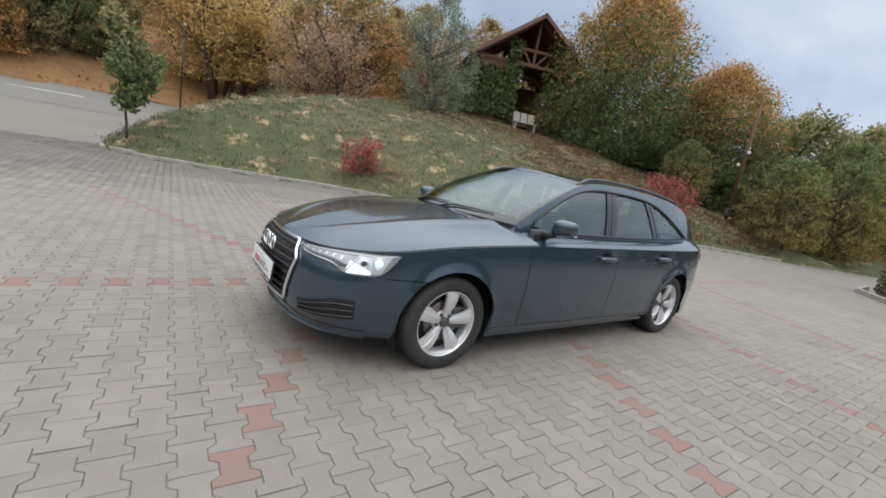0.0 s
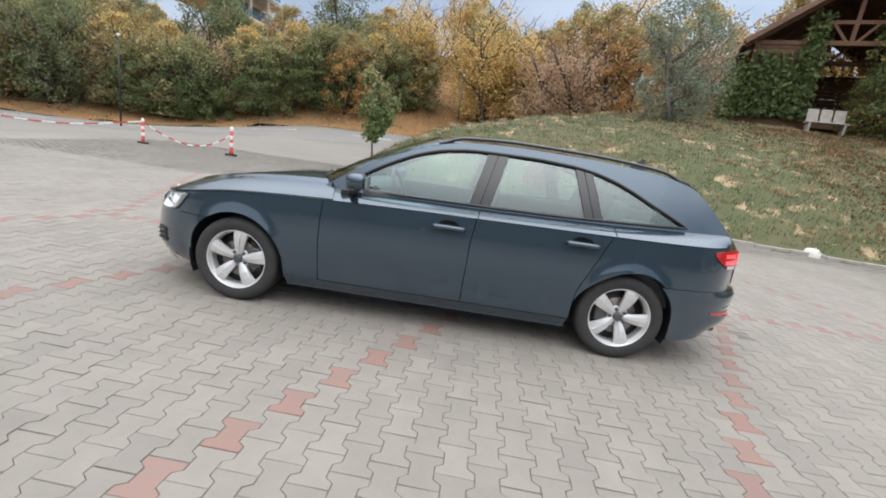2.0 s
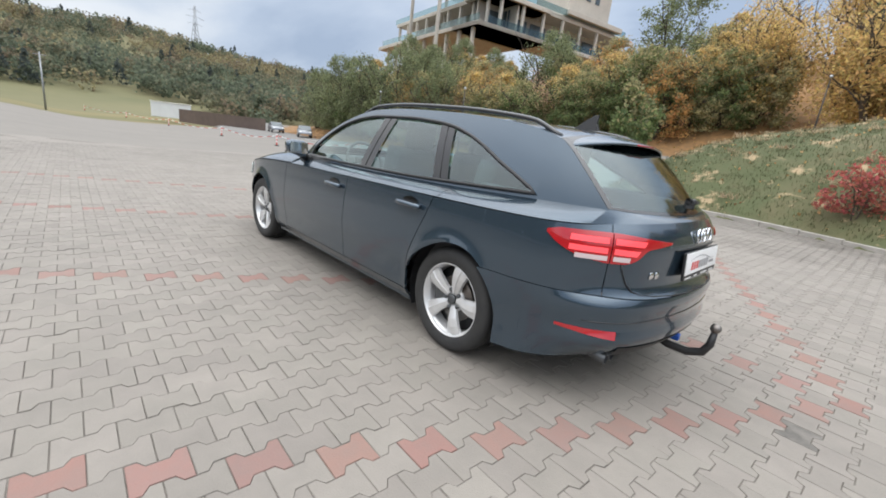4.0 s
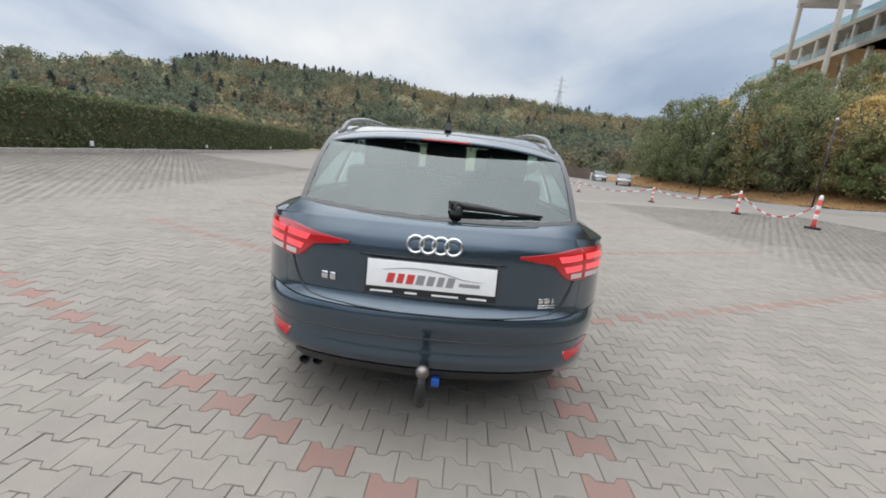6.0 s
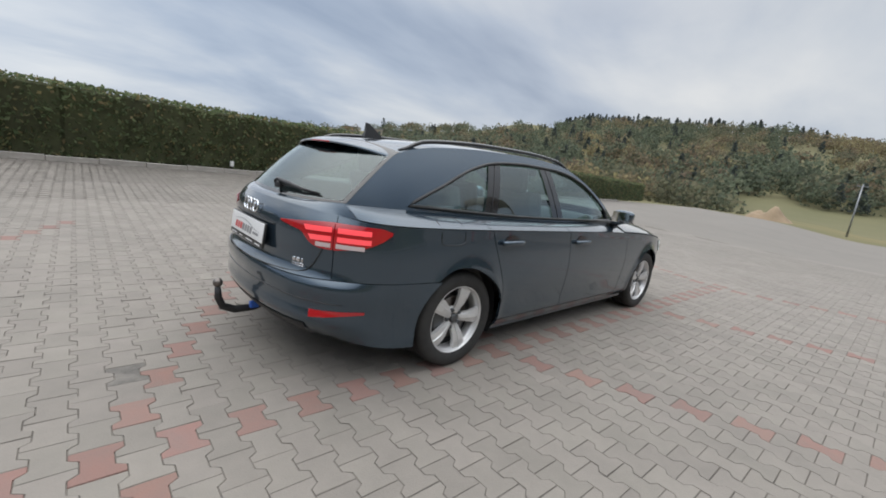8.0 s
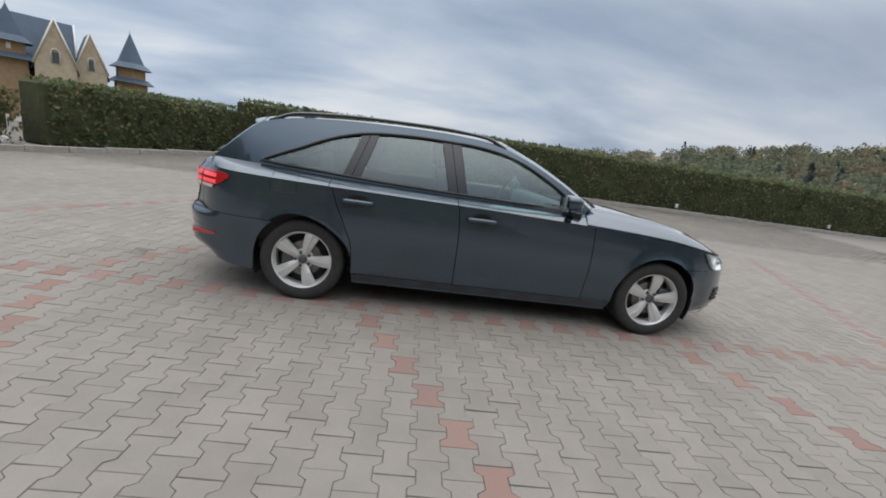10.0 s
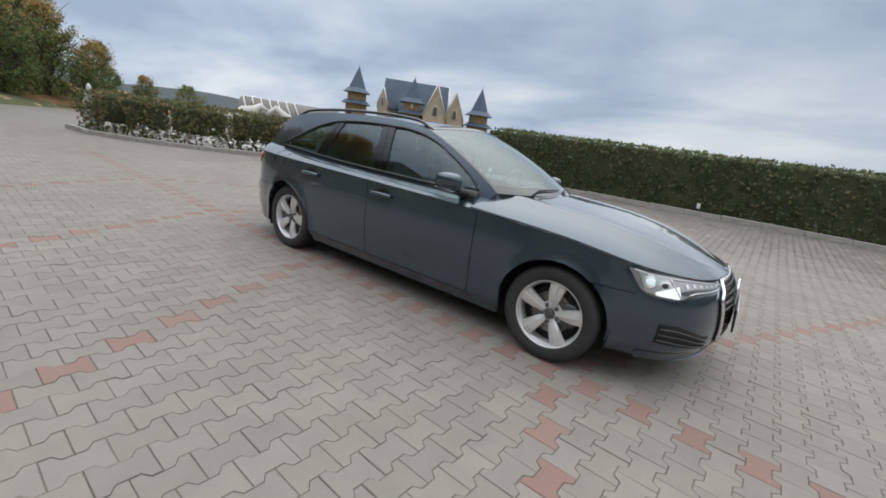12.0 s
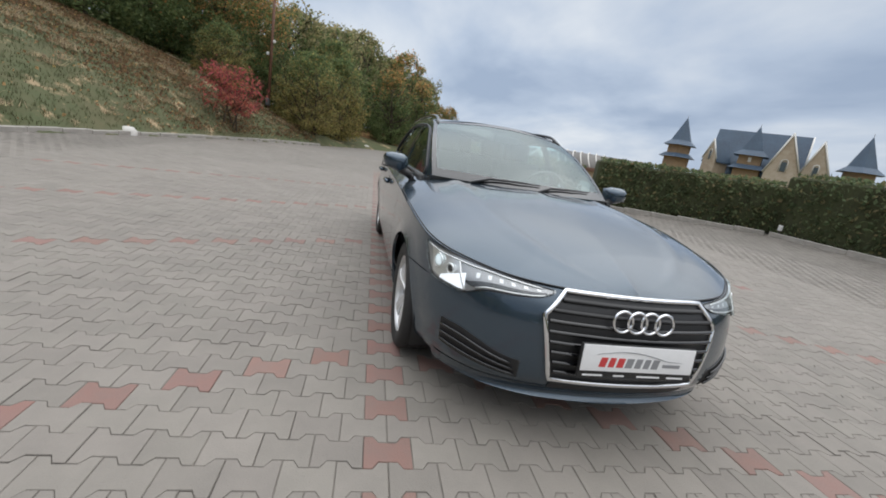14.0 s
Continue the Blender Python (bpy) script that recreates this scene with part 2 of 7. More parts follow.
def curve(pts):
    """A smooth function through (x, value) pairs, x rising."""
    X = [p[0] for p in pts]
    Y = [p[1] for p in pts]
    D = []
    for i in range(len(X)):
        if i == 0:
            D.append((Y[1] - Y[0]) / (X[1] - X[0]))
        elif i == len(X) - 1:
            D.append((Y[-1] - Y[-2]) / (X[-1] - X[-2]))
        else:
            a, b = (Y[i] - Y[i - 1]) / (X[i] - X[i - 1]), (Y[i + 1] - Y[i]) / (X[i + 1] - X[i])
            D.append(0.0 if a * b <= 0 else 2 * a * b / (a + b))

    def f(x):
        if x <= X[0]:
            return Y[0]
        if x >= X[-1]:
            return Y[-1]
        k = 0
        while x > X[k + 1]:
            k += 1
        h = X[k + 1] - X[k]
        u = (x - X[k]) / h
        return (Y[k] * (2 * u**3 - 3 * u * u + 1) + D[k] * h * (u**3 - 2 * u * u + u) + Y[k + 1] * (3 * u * u - 2 * u**3) + D[k + 1] * h * (u**3 - u * u))

    return f


def lerp(a, b, t):
    return a + (b - a) * t


def smooth01(x, a, b):
    t = min(1.0, max(0.0, (x - a) / (b - a)))
    return t * t * (3 - 2 * t)


# ---- ground: car park, mound, wooded slope, far land ----
KERB = [(-3.0, -34.0), (1.5, -21.0), (4.15, -13.5), (4.0, -12.2), (2.8, -10.9), (1.1, -10.3), (-0.5, -9.9), (-2.1, -9.4), (-3.9, -8.6), (-5.3, -7.8), (-7.5, -7.4), (-10.0, -6.9), (-13.5, -6.1), (-17.0, -4.7), (-20.0, -3.1), (-25.0, -0.8), (-30.0, 4.4), (-40.0, 15.0), (-80.0, 50.0)]
WOOD = [(-60.0, -46.0), (-10.0, -36.5), (4.0, -34.5), (15.0, -32.5), (25.0, -28.5), (35.0, -25.5), (46.0, -23.5), (60.0, -24.5), (80.0, -32.0), (140.0, -60.0)]


def offset_from(line, x, y):
    """Distance to a polyline, positive on its right-hand side as seen along falling x, i.e. on the -y side."""
    best, sign = 1e9, 1
    for (ax, ay), (bx, by) in zip(line, line[1:]):
        dx, dy = bx - ax, by - ay
        t = min(1.0, max(0.0, ((x - ax) * dx + (y - ay) * dy) / (dx * dx + dy * dy)))
        px, py = ax + dx * t, ay + dy * t
        d = math.hypot(x - px, y - py)
        if d < best:
            best, sign = d, (1 if dx * (y - py) - dy * (x - px) > 0 else -1)
    return best * sign


def bowl(x, y):
    """The lot lies nearly level and lifts a little towards its edges; the road climbs past the mound and falls away to the far end."""
    climb = 0.10 * min(20.0, max(0.0, -y - 20.0)) * smooth01(-x, -28.0, -12.0)
    fall = 0.95 * (1 - math.exp(-max(0.0, x - 12.0) / 12.0)) * smooth01(-y, -8.0, 2.0)
    return 0.03 * max(0.0, abs(y) - 6.0) + climb - fall


def mound(x, y):
    s = offset_from(KERB, x, y)
    if s <= 0:
        return 0.0
    return (0.04 + 5.0 * (1 - math.exp(-s / 6.3))) * (1 + 0.02 * smooth01(-x, 5, 14)) * (1 - 0.72 * smooth01(-x, 17, 25))


def wood(x, y):
    s = -offset_from(WOOD, x, y)
    if s <= 0:
        return 0.0
    return (0.42 * s if s < 30 else 12.6 + 0.22 * min(s - 30, 60)) * (1 - 0.35 * smooth01(x, 2, 28)) * (1 - 0.8 * smooth01(x, 62, 85))


def land(x, y):
    z = bowl(x, max(-40.0, min(y, 16.0)))
    m = mound(x, y)
    w = wood(x, y)
    z += max(m, w) + 0.12 * noise.noise((x * 0.35, y * 0.35, 0.0)) * min(1.0, max(m, w))
    if y > 15.0 and x < 46:
        z -= 5.0 * smooth01(y, 15.0, 32.0)
    return z


ASPHALT = mat("asphalt", (0.158, 0.150, 0.140), 0.9, alt=(0.200, 0.190, 0.178), scale=3, bump=0.25, fine=60)
PAVER = mat("grey_paver", (0.240, 0.217, 0.190), 0.82, alt=(0.192, 0.174, 0.153), scale=5, bump=0.30, coords="Generated", spread=(0.30, 0.62), fine=140)
REDPAVER = mat("red_paver", (0.255, 0.145, 0.120), 0.85, alt=(0.215, 0.150, 0.130), scale=8, bump=0.3, fine=120)
STAINED = mat("oil_stained_paver", (0.185, 0.168, 0.148), 0.7, alt=(0.075, 0.069, 0.062), scale=9, bump=0.3, spread=(0.4, 0.6))
SAND = mat("joint_sand", (0.20, 0.18, 0.155), 0.95, grain=0.4, scale=30, bump=0.3)
FARPAVE = mat("far_paving", (0.200, 0.182, 0.160), 0.85, alt=(0.174, 0.158, 0.140), scale=2.2, bump=0.1)
KERBSTONE = mat("kerb_concrete", (0.40, 0.37, 0.335), 0.85, alt=(0.26, 0.245, 0.22), scale=6, bump=0.25)
GRASSLAND = mat("mown_grass", (0.074, 0.086, 0.036), 0.95, alt=(0.112, 0.100, 0.050), scale=1.4, bump=0.6, spread=(0.36, 0.54), fine=22)
LITTER = mat("leaf_litter", (0.30, 0.16, 0.06), 0.95, alt=(0.14, 0.085, 0.04), scale=2.2, bump=0.6, fine=18)
FIELD = mat("dry_field", (0.20, 0.155, 0.07), 0.95, alt=(0.10, 0.105, 0.04), scale=0.05, bump=0.2)
ROADPAINT = mat("road_paint", (0.72, 0.71, 0.68), 0.7, grain=0.2, scale=10)

# joint bed under the near pavers, then plain paving that runs on to the far land
PX, PY, P_TILT, P_OX, P_OY = 0.1372, 0.190, radians(-2.06), 1.50, -0.935


def pv(kx, ny):
    """World place of lattice coordinates: kx rows, ny brick lengths."""
    a, b = kx * PX, ny * PY
    return P_OX + a * math.cos(P_TILT) - b * math.sin(P_TILT), P_OY + a * math.sin(P_TILT) + b * math.cos(P_TILT)


LOT = (-15.0, 15.5, -13.2, 12.6)


def lot_z(x, y):
    return bowl(x, y)


def sheet(name, xs_, ys_, fz, material, label, keep=None):
    V = [(x, y, fz(x, y)) for x in xs_ for y in ys_]
    n = len(ys_)
    F = []
    for i in range(len(xs_) - 1):
        for j in range(n - 1):
            cx, cy = (xs_[i] + xs_[i + 1]) / 2, (ys_[j] + ys_[j + 1]) / 2
            if keep is None or keep(cx, cy):
                F.append((i * n + j, (i + 1) * n + j, (i + 1) * n + j + 1, i * n + j + 1))
    return obj(name, V, F, material, kind="structure", label=label)


far_steps = [-2500, -1200, -600, -300, -160, -100]
sheet("ground", far_steps + list(np.linspace(-70, 150, 56)) + [220, 400, 900, 2500], far_steps + list(np.linspace(-80, 50, 53)) + [70, 110, 200, 500, 1200, 2500],
      lambda x, y: (bowl(x, max(-40.0, min(y, 16.0))) + 0.8 * wood(x, y) - (5.0 * smooth01(y, 15.0, 32.0) if x < 46 else 0) if abs(x) < 230 and abs(y) < 120 else -8.0) - 0.35 - 0.5 * smooth01(max(abs(x - 20), abs(y)), 30, 60), FIELD, "dry grass and field land round the car park")
pavement = sheet("pavement", list(np.linspace(-40, 60, 51)), sorted(list(np.linspace(-42, 15, 77)) + [-6.0, 6.0]), lambda x, y: lot_z(x, y) - 0.016, FARPAVE, "grey concrete paving of a car park", keep=lambda x, y: offset_from(KERB, x, y) < 3.0 and offset_from(WOOD, x, y) > -1.5 and not (LOT[0] + 1.5 < x < LOT[1] - 1.5 and LOT[2] + 1.5 < y < LOT[3] - 1.5))
sheet("joint_bed", list(np.linspace(LOT[0], LOT[1], 16)), sorted(list(np.linspace(LOT[2], LOT[3], 14)) + [-6.0, 6.0]), lambda x, y: lot_z(x, y) - 0.0052, SAND, "dark sand bed in the joints of the paving")
sheet("road", list(np.linspace(4, 140, 60)), list(np.linspace(-44, -12, 34)), lambda x, y: lot_z(x, y) - 0.004, ASPHALT, "grey asphalt road along the woods", keep=lambda x, y: -1 < offset_from(WOOD, x, y) < 9.5)
for x0 in (6, 13, 20, 27, 34, 41):
    def dash(a, b):
        x = x0 + 3 * a
        y = next(q for q in np.linspace(-45, -5, 400) if offset_from(WOOD, x, q) > 4.5 + 0.14 * b)
        return Vector((x, y, lot_z(x, y) + 0.004))
    V, F = grid(dash, 6, 1)
    obj("road_marking", V, F, ROADPAINT, kind="structure", label="white dash painted on the road")
# grass mound: rows that follow the kerb
KL = [Vector((x, y, 0)) for x, y in KERB]


def along_kerb(t):
    """A place and its inward normal at t metres along the kerb."""
    for a, b in zip(KL, KL[1:]):
        d = (b - a).length
        if t <= d:
            u = (b - a) / d
            return a + u * t, Vector((-u.y, u.x, 0))
        t -= d
    u = (KL[-1] - KL[-2]).normalized()
    return KL[-1], Vector((-u.y, u.x, 0))


K_LEN = sum((b - a).length for a, b in zip(KL, KL[1:]))


def turf(x, y):
    """The mound's skin; outside the kerb it dips under the paving."""
    d = offset_from(KERB, x, y)
    return land(x, y) + (0.02 * noise.noise((x * 1.3, y * 1.3, 3.0)) + 0.01 if d > 0.03 else -0.08)


sheet("grass_mound", list(np.linspace(-30, 6, 121)), list(np.linspace(-40, 5, 151)), turf, GRASSLAND, "grassy mound with dry tan tufts beside the car park", keep=lambda x, y: offset_from(KERB, x, y) > -0.45)
sheet("lane_bank", list(np.linspace(-80, -29, 52)), list(np.linspace(-45, 40, 86)), lambda x, y: turf(x, y) - 0.02, LITTER, "leaf-strewn bank under trees beside the lane", keep=lambda x, y: offset_from(KERB, x, y) > -0.9 and offset_from(WOOD, x, y) > 0)
sheet("wood_floor", list(np.linspace(-70, 140, 106)), list(np.linspace(-110, -10, 51)), lambda x, y: land(x, y) + 0.15 * noise.noise((x * 0.4, y * 0.4, 7.0)), LITTER, "slope covered in fallen orange leaves under the trees", keep=lambda x, y: offset_from(WOOD, x, y) < 0.6)
# ---- foliage ----
def leafmat(name, color, alt, value=0.22, hue=0.02):
    # haze is put into the leaf colours: each is drawn towards its own grey
    color, alt = ([lerp(k, 0.3 * c[0] + 0.59 * c[1] + 0.11 * c[2], 0.16) for k in c] for c in (color, alt))
    m = mat(name, color, 0.65)
    b = m.node_tree.nodes["Principled BSDF"]
    n, ln = m.node_tree.nodes, m.node_tree.links
    geo = n.new("ShaderNodeNewGeometry")
    ramp = n.new("ShaderNodeValToRGB")
    ramp.color_ramp.elements[0].color, ramp.color_ramp.elements[1].color = (*alt, 1), (*color, 1)
    ramp.color_ramp.elements[0].position, ramp.color_ramp.elements[1].position = 0.25, 0.75
    ln.new(geo.outputs["Random Per Island"], ramp.inputs[0])
    ln.new(ramp.outputs[0], b.inputs["Base Color"])
    vary(m, value, hue, island=True)
    b.inputs["Subsurface Weight"].default_value = 0.0
    b.inputs["Specular IOR Level"].default_value = 0.2
    # thin leaves let some light through
    thin = n.new("ShaderNodeBsdfTranslucent")
    ln.new(b.inputs["Base Color"].links[0].from_socket, thin.inputs["Color"])
    both = n.new("ShaderNodeMixShader")
    both.inputs[0].default_value = 0.55
    ln.new(b.outputs[0], both.inputs[1])
    ln.new(thin.outputs[0], both.inputs[2])
    ln.new(both.outputs[0], n["Material Output"].inputs["Surface"])
    return m


BARK = mat("bark", (0.10, 0.075, 0.055), 0.9, grain=0.5, scale=6, bump=0.6)
PALEBARK = mat("pale_bark", (0.20, 0.18, 0.15), 0.9, grain=0.5, scale=6, bump=0.6)
LEAF = {
    "green": leafmat("green_leaves", (0.205, 0.265, 0.085), (0.125, 0.180, 0.066)),
    "olive": leafmat("olive_leaves", (0.42, 0.36, 0.15), (0.27, 0.265, 0.125)),
    "yellow": leafmat("yellow_leaves", (0.7, 0.48, 0.14), (0.52, 0.36, 0.12)),
    "rust": leafmat("rust_leaves", (0.64, 0.32, 0.085), (0.40, 0.27, 0.085)),
    "grey": leafmat("grey_green_leaves", (0.29, 0.33, 0.22), (0.21, 0.245, 0.16)),
    "gold": leafmat("olive_gold_leaves", (0.36, 0.285, 0.075), (0.215, 0.20, 0.060)),
    "willow": leafmat("willow_leaves", (0.255, 0.285, 0.130), (0.165, 0.195, 0.095)),
    "red": leafmat("red_leaves", (0.50, 0.13, 0.09), (0.36, 0.10, 0.075)),
    "pink": leafmat("dry_pink_leaves", (0.56, 0.38, 0.23), (0.42, 0.27, 0.17)),
    "pine": leafmat("pine_needles", (0.049, 0.079, 0.049), (0.032, 0.052, 0.035)),
    # far kinds: paler and duller, with the haze of distance put into their colour
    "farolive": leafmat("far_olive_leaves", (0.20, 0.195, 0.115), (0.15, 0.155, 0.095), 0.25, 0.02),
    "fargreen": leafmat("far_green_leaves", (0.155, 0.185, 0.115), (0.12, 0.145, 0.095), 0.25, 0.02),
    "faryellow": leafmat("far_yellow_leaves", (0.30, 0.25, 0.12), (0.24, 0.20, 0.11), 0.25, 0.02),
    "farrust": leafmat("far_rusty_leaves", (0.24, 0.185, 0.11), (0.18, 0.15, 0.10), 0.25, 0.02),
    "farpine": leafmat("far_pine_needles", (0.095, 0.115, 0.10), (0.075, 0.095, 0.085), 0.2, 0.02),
    "hedge": leafmat("hedge_leaves", (0.155, 0.200, 0.085), (0.100, 0.138, 0.060)),
    "dryhedge": leafmat("dry_hedge_leaves", (0.263, 0.210, 0.088), (0.123, 0.140, 0.061)),
    "grass": leafmat("grass_blades", (0.110, 0.126, 0.050), (0.098, 0.098, 0.044)),
    "straw": leafmat("dry_grass", (0.46, 0.36, 0.21), (0.36, 0.275, 0.155)),
    "litter": leafmat("brown_fallen_leaves", (0.30, 0.17, 0.075), (0.17, 0.10, 0.05)),
    "fallen": leafmat("fallen_leaves", (0.55, 0.34, 0.12), (0.38, 0.21, 0.08)),
}
rng = np.random.RandomState(7)


def cards(centres, sizes, rs, up=0.0, stretch=1.5):
    """Verts and faces of folded leaves (a kite of two triangles each), one at every centre, turned at random."""
    n = len(centres)
    a = rs.normal(size=(n, 3))
    a[:, 2] += up
    a /= np.linalg.norm(a, axis=1)[:, None]
    b = rs.normal(size=(n, 3))
    b -= (b * a).sum(1)[:, None] * a
    b /= np.linalg.norm(b, axis=1)[:, None]
    c = np.cross(a, b)
    s = np.asarray(sizes)[:, None]
    V = np.stack([centres - a * s * 0.5 * stretch, centres + b * s * 0.42 + c * s * 0.14, centres + a * s * 0.5 * stretch, centres - b * s * 0.42 + c * s * 0.14], 1).reshape(-1, 3)
    k = np.arange(n)[:, None] * 4
    F = np.concatenate([k + [0, 1, 2], k + [0, 2, 3]], 0)
    return V, F


def mesh_np(name, V, F, material, smooth=False):
    me = bpy.data.meshes.new(name)
    me.from_pydata(V.tolist(), [], F.tolist())
    me.materials.append(material)
    me.update()
    return me


def tree(kind, height, width, seed, label, leaves=4200, leaf=0.24, trunk=0.16, base=0.25, sparse=0.0, bark=None, second=None, category="tree", stems=1, share=0.72):
    """A tapered trunk with limbs, and a crown of leaves in clumps round the twig ends."""
    rs = np.random.RandomState(seed)
    root = tagged(new("tree" if category == "tree" else "bush"), label, category)
    V, F, tips = [], [], []

    def limb(p, d, length, r, depth):
        pts = [p]
        q = p.copy()
        n = 5 if depth < 2 else 3
        for i in range(n):
            d = (d + Vector(rs.normal(0, 0.14, 3)) + Vector((0, 0, 0.05))).normalized()
            q = q + d * (length / n)
            pts.append(q.copy())
        v, f = tube(pts, [r * (1 - 0.7 * i / n) for i in range(n + 1)], (6, 4, 3)[depth])
        k = len(V)
        V.extend(v)
        F.extend(tuple(j + k for j in q_) for q_ in f)
        if depth >= 2:
            tips.extend((pts[1], pts[2], pts[3]))
            return
        for i in range(7 if depth == 0 else 5):
            at = pts[2 + i % 4] if depth else pts[1 + min(4, int(base * 5) + i % 4)]
            ang = rs.uniform(0, 2 * math.pi)
            out = Vector((math.cos(ang), math.sin(ang), rs.uniform(0.25, 0.9))).normalized()
            limb(at, out, length * rs.uniform(0.36, 0.52), r * 0.45, depth + 1)
        tips.append(pts[-1])

    for k in range(stems):
        lean = Vector((rs.normal(0, 0.12 * (stems > 1) + 0.03), rs.normal(0, 0.12 * (stems > 1) + 0.03), 1)).normalized()
        limb(Vector((rs.normal(0, 0.2) * (stems > 1), rs.normal(0, 0.2) * (stems > 1), -0.2)), lean, height * 0.8, trunk, 0)
    T = np.array([tuple(t) for t in tips])
    # draw the crown to its true width and height
    span = max(0.1, np.percentile(np.hypot(T[:, 0], T[:, 1]), 90))
    k = (width * 0.46) / span
    zmin = base * height
    T[:, 0] *= k
    T[:, 1] *= k
    V = [Vector((v[0] * (lerp(1, k, smooth01(v[2], zmin * 0.6, height * 0.5))), v[1] * (lerp(1, k, smooth01(v[2], zmin * 0.6, height * 0.5))), v[2])) for v in V]
    T = T[T[:, 2] > zmin * 0.9]
    low, top = np.percentile(T[:, 2], 4), T[:, 2].max()
    T[:, 2] = zmin + (T[:, 2] - low) * (height * 0.95 - zmin) / (top - low)
    obj("trunk", V, F, bark or BARK, root)
    pick = rs.randint(0, len(T), leaves)
    C = T[pick] + rs.normal(0, 1, (leaves, 3)) * np.array([width * 0.06, width * 0.06, height * 0.042])
    C[:, 2] = np.maximum(C[:, 2], zmin * 0.7)
    if base < 0.1:
        # full crown: leaf clumps over an uneven egg, down to the ground
        m = max(60, leaves // 70)
        t = rs.uniform(0.02, 0.98, m) ** 0.9
        ang = rs.uniform(0, 2 * math.pi, m)
        lobes = 1 + 0.22 * np.sin(3 * ang + seed) * np.sin(5 * t + seed) + 0.12 * rs.normal(size=m)
        rad = width * 0.47 * np.sin(math.pi * np.clip(0.16 + 0.84 * t, 0, 1) ** 0.9) ** 0.65 * lobes * rs.uniform(0.72, 1.0, m)
        E = np.c_[rad * np.cos(ang), rad * np.sin(ang), zmin * 0.5 + t * (height * 0.97 - zmin * 0.5)]
        k = int(leaves * 0.68)
        C[:k] = E[rs.randint(0, m, k)] + rs.normal(0, 1, (k, 3)) * np.array([width * 0.036, width * 0.036, height * 0.024])
    C = C[C[:, 2] > 0.05]
    # no leaf strays far from the crown
    C = C[np.hypot(C[:, 0], C[:, 1]) < width * (0.56 - 0.22 * np.clip((C[:, 2] - 0.7 * height) / (0.3 * height), 0, 1))]
    if sparse:
        C = C[rs.uniform(size=len(C)) > sparse]
    size = leaf * rs.uniform(0.55, 1.25, len(C))
    cut = int(len(C) * share) if second else len(C)
    # the second colour sits on the outer, upper leaves
    if second:
        order = np.argsort(C[:, 2] + rs.normal(0, height * 0.22, len(C)))
        C, size = C[order], size[order]
    v, f = cards(C[:cut], size[:cut], rs)
    me = mesh_np("crown", v, f, LEAF[kind])
    ob = new("crown", me)
    ob.parent = root
    if second:
        v, f = cards(C[cut:], size[cut:], rs)
        ob = new("outer_leaves", mesh_np("outer_leaves", v, f, LEAF[second]))
        ob.parent = root
    return root


def stand(root, x, y, turn=0.0, size=1.0, z=None, sink=0.05):
    root.matrix_basis = pose(x, y, (land(x, y) if z is None else z) - sink, 0, 0, turn) @ Matrix.Diagonal((size, size, size, 1))
    return root


def again(root, x, y, turn, size, z=None, tall=1.0):
    ob = copy_thing(root, Matrix.Identity(4))
    ob.matrix_basis = pose(x, y, (land(x, y) if z is None else z) - 0.1, 0, 0, turn) @ Matrix.Diagonal((size, size, size * tall, 1))
    return ob


# ---- trees on and beside the mound ----
stand(tree("green", 5.0, 2.3, 11, "slim young green maple planted at the mound's corner", 2600, 0.17, 0.06, 0.32, second="olive"), 3.45, -12.2, 0, 0.70)
BEECH = tree("green", 11.0, 8.9, 21, "large beech with green and rusty orange leaves", 66000, 0.120, 0.26, 0.06, second="rust", share=0.64)
stand(BEECH, -20.2, -13.6, 20, 0.98)
again(BEECH, -25.2, -9.6, 140, 0.86)
GREYTREE = tree("grey", 7.5, 5.0, 31, "bushy grey-green tree with bare upper twigs", 11000, 0.11, 0.16, 0.05, sparse=0.1, bark=PALEBARK, stems=3)
stand(GREYTREE, -8.4, -15.6, 0, 0.74)
MAPLE = tree("red", 2.2, 2.2, 41, "small bright red maple bush on the mound", 1100, 0.11, 0.025, 0.10, category="bush", stems=4)
stand(MAPLE, -2.7, -9.9, 0, 0.66)
DARKMAPLE = tree("red", 2.6, 2.6, 42, "dark red ornamental maple at the foot of the mound", 1700, 0.10, 0.03, 0.28, category="bush", stems=4)
stand(DARKMAPLE, -14.8, -6.2, 0, 0.95)
YELLOWBUSH = tree("gold", 4.2, 3.6, 43, "yellowing bush beside the lane", 9000, 0.09, 0.05, 0.04, category="bush", stems=5, second="green", share=0.7)
stand(YELLOWBUSH, -20.8, -3.9, 0, 1.0)
again(YELLOWBUSH, -23.5, -4.6, 60, 1.05)
again(YELLOWBUSH, -19.0, -7.8, 160, 0.7)
again(YELLOWBUSH, -17.3, -16.0, 240, 0.8)
# the row that runs on behind the lane
OAK = tree("green", 9.0, 6.5, 51, "tall green oak behind the lane", 9000, 0.21, 0.25, 0.03, second="olive", stems=2)
stand(OAK, -28.5, -6.0, 0, 0.85)
for x, y, a, s in ((-32, -3.5, 70, 0.85), (-37, -1.5, 150, 0.95), (-42, 0.5, 220, 0.85), (-48, 2.0, 300, 0.95), (-34, -9, 33, 0.9), (-41, -6, 200, 1.0), (-54, 5.5, 90, 0.9), (-27, -11, 10, 0.8), (-49, -3, 270, 1.2), (-60, 7.5, 45, 0.95), (-30, -14, 320, 0.85)):
    again(OAK, x, y, a, s)
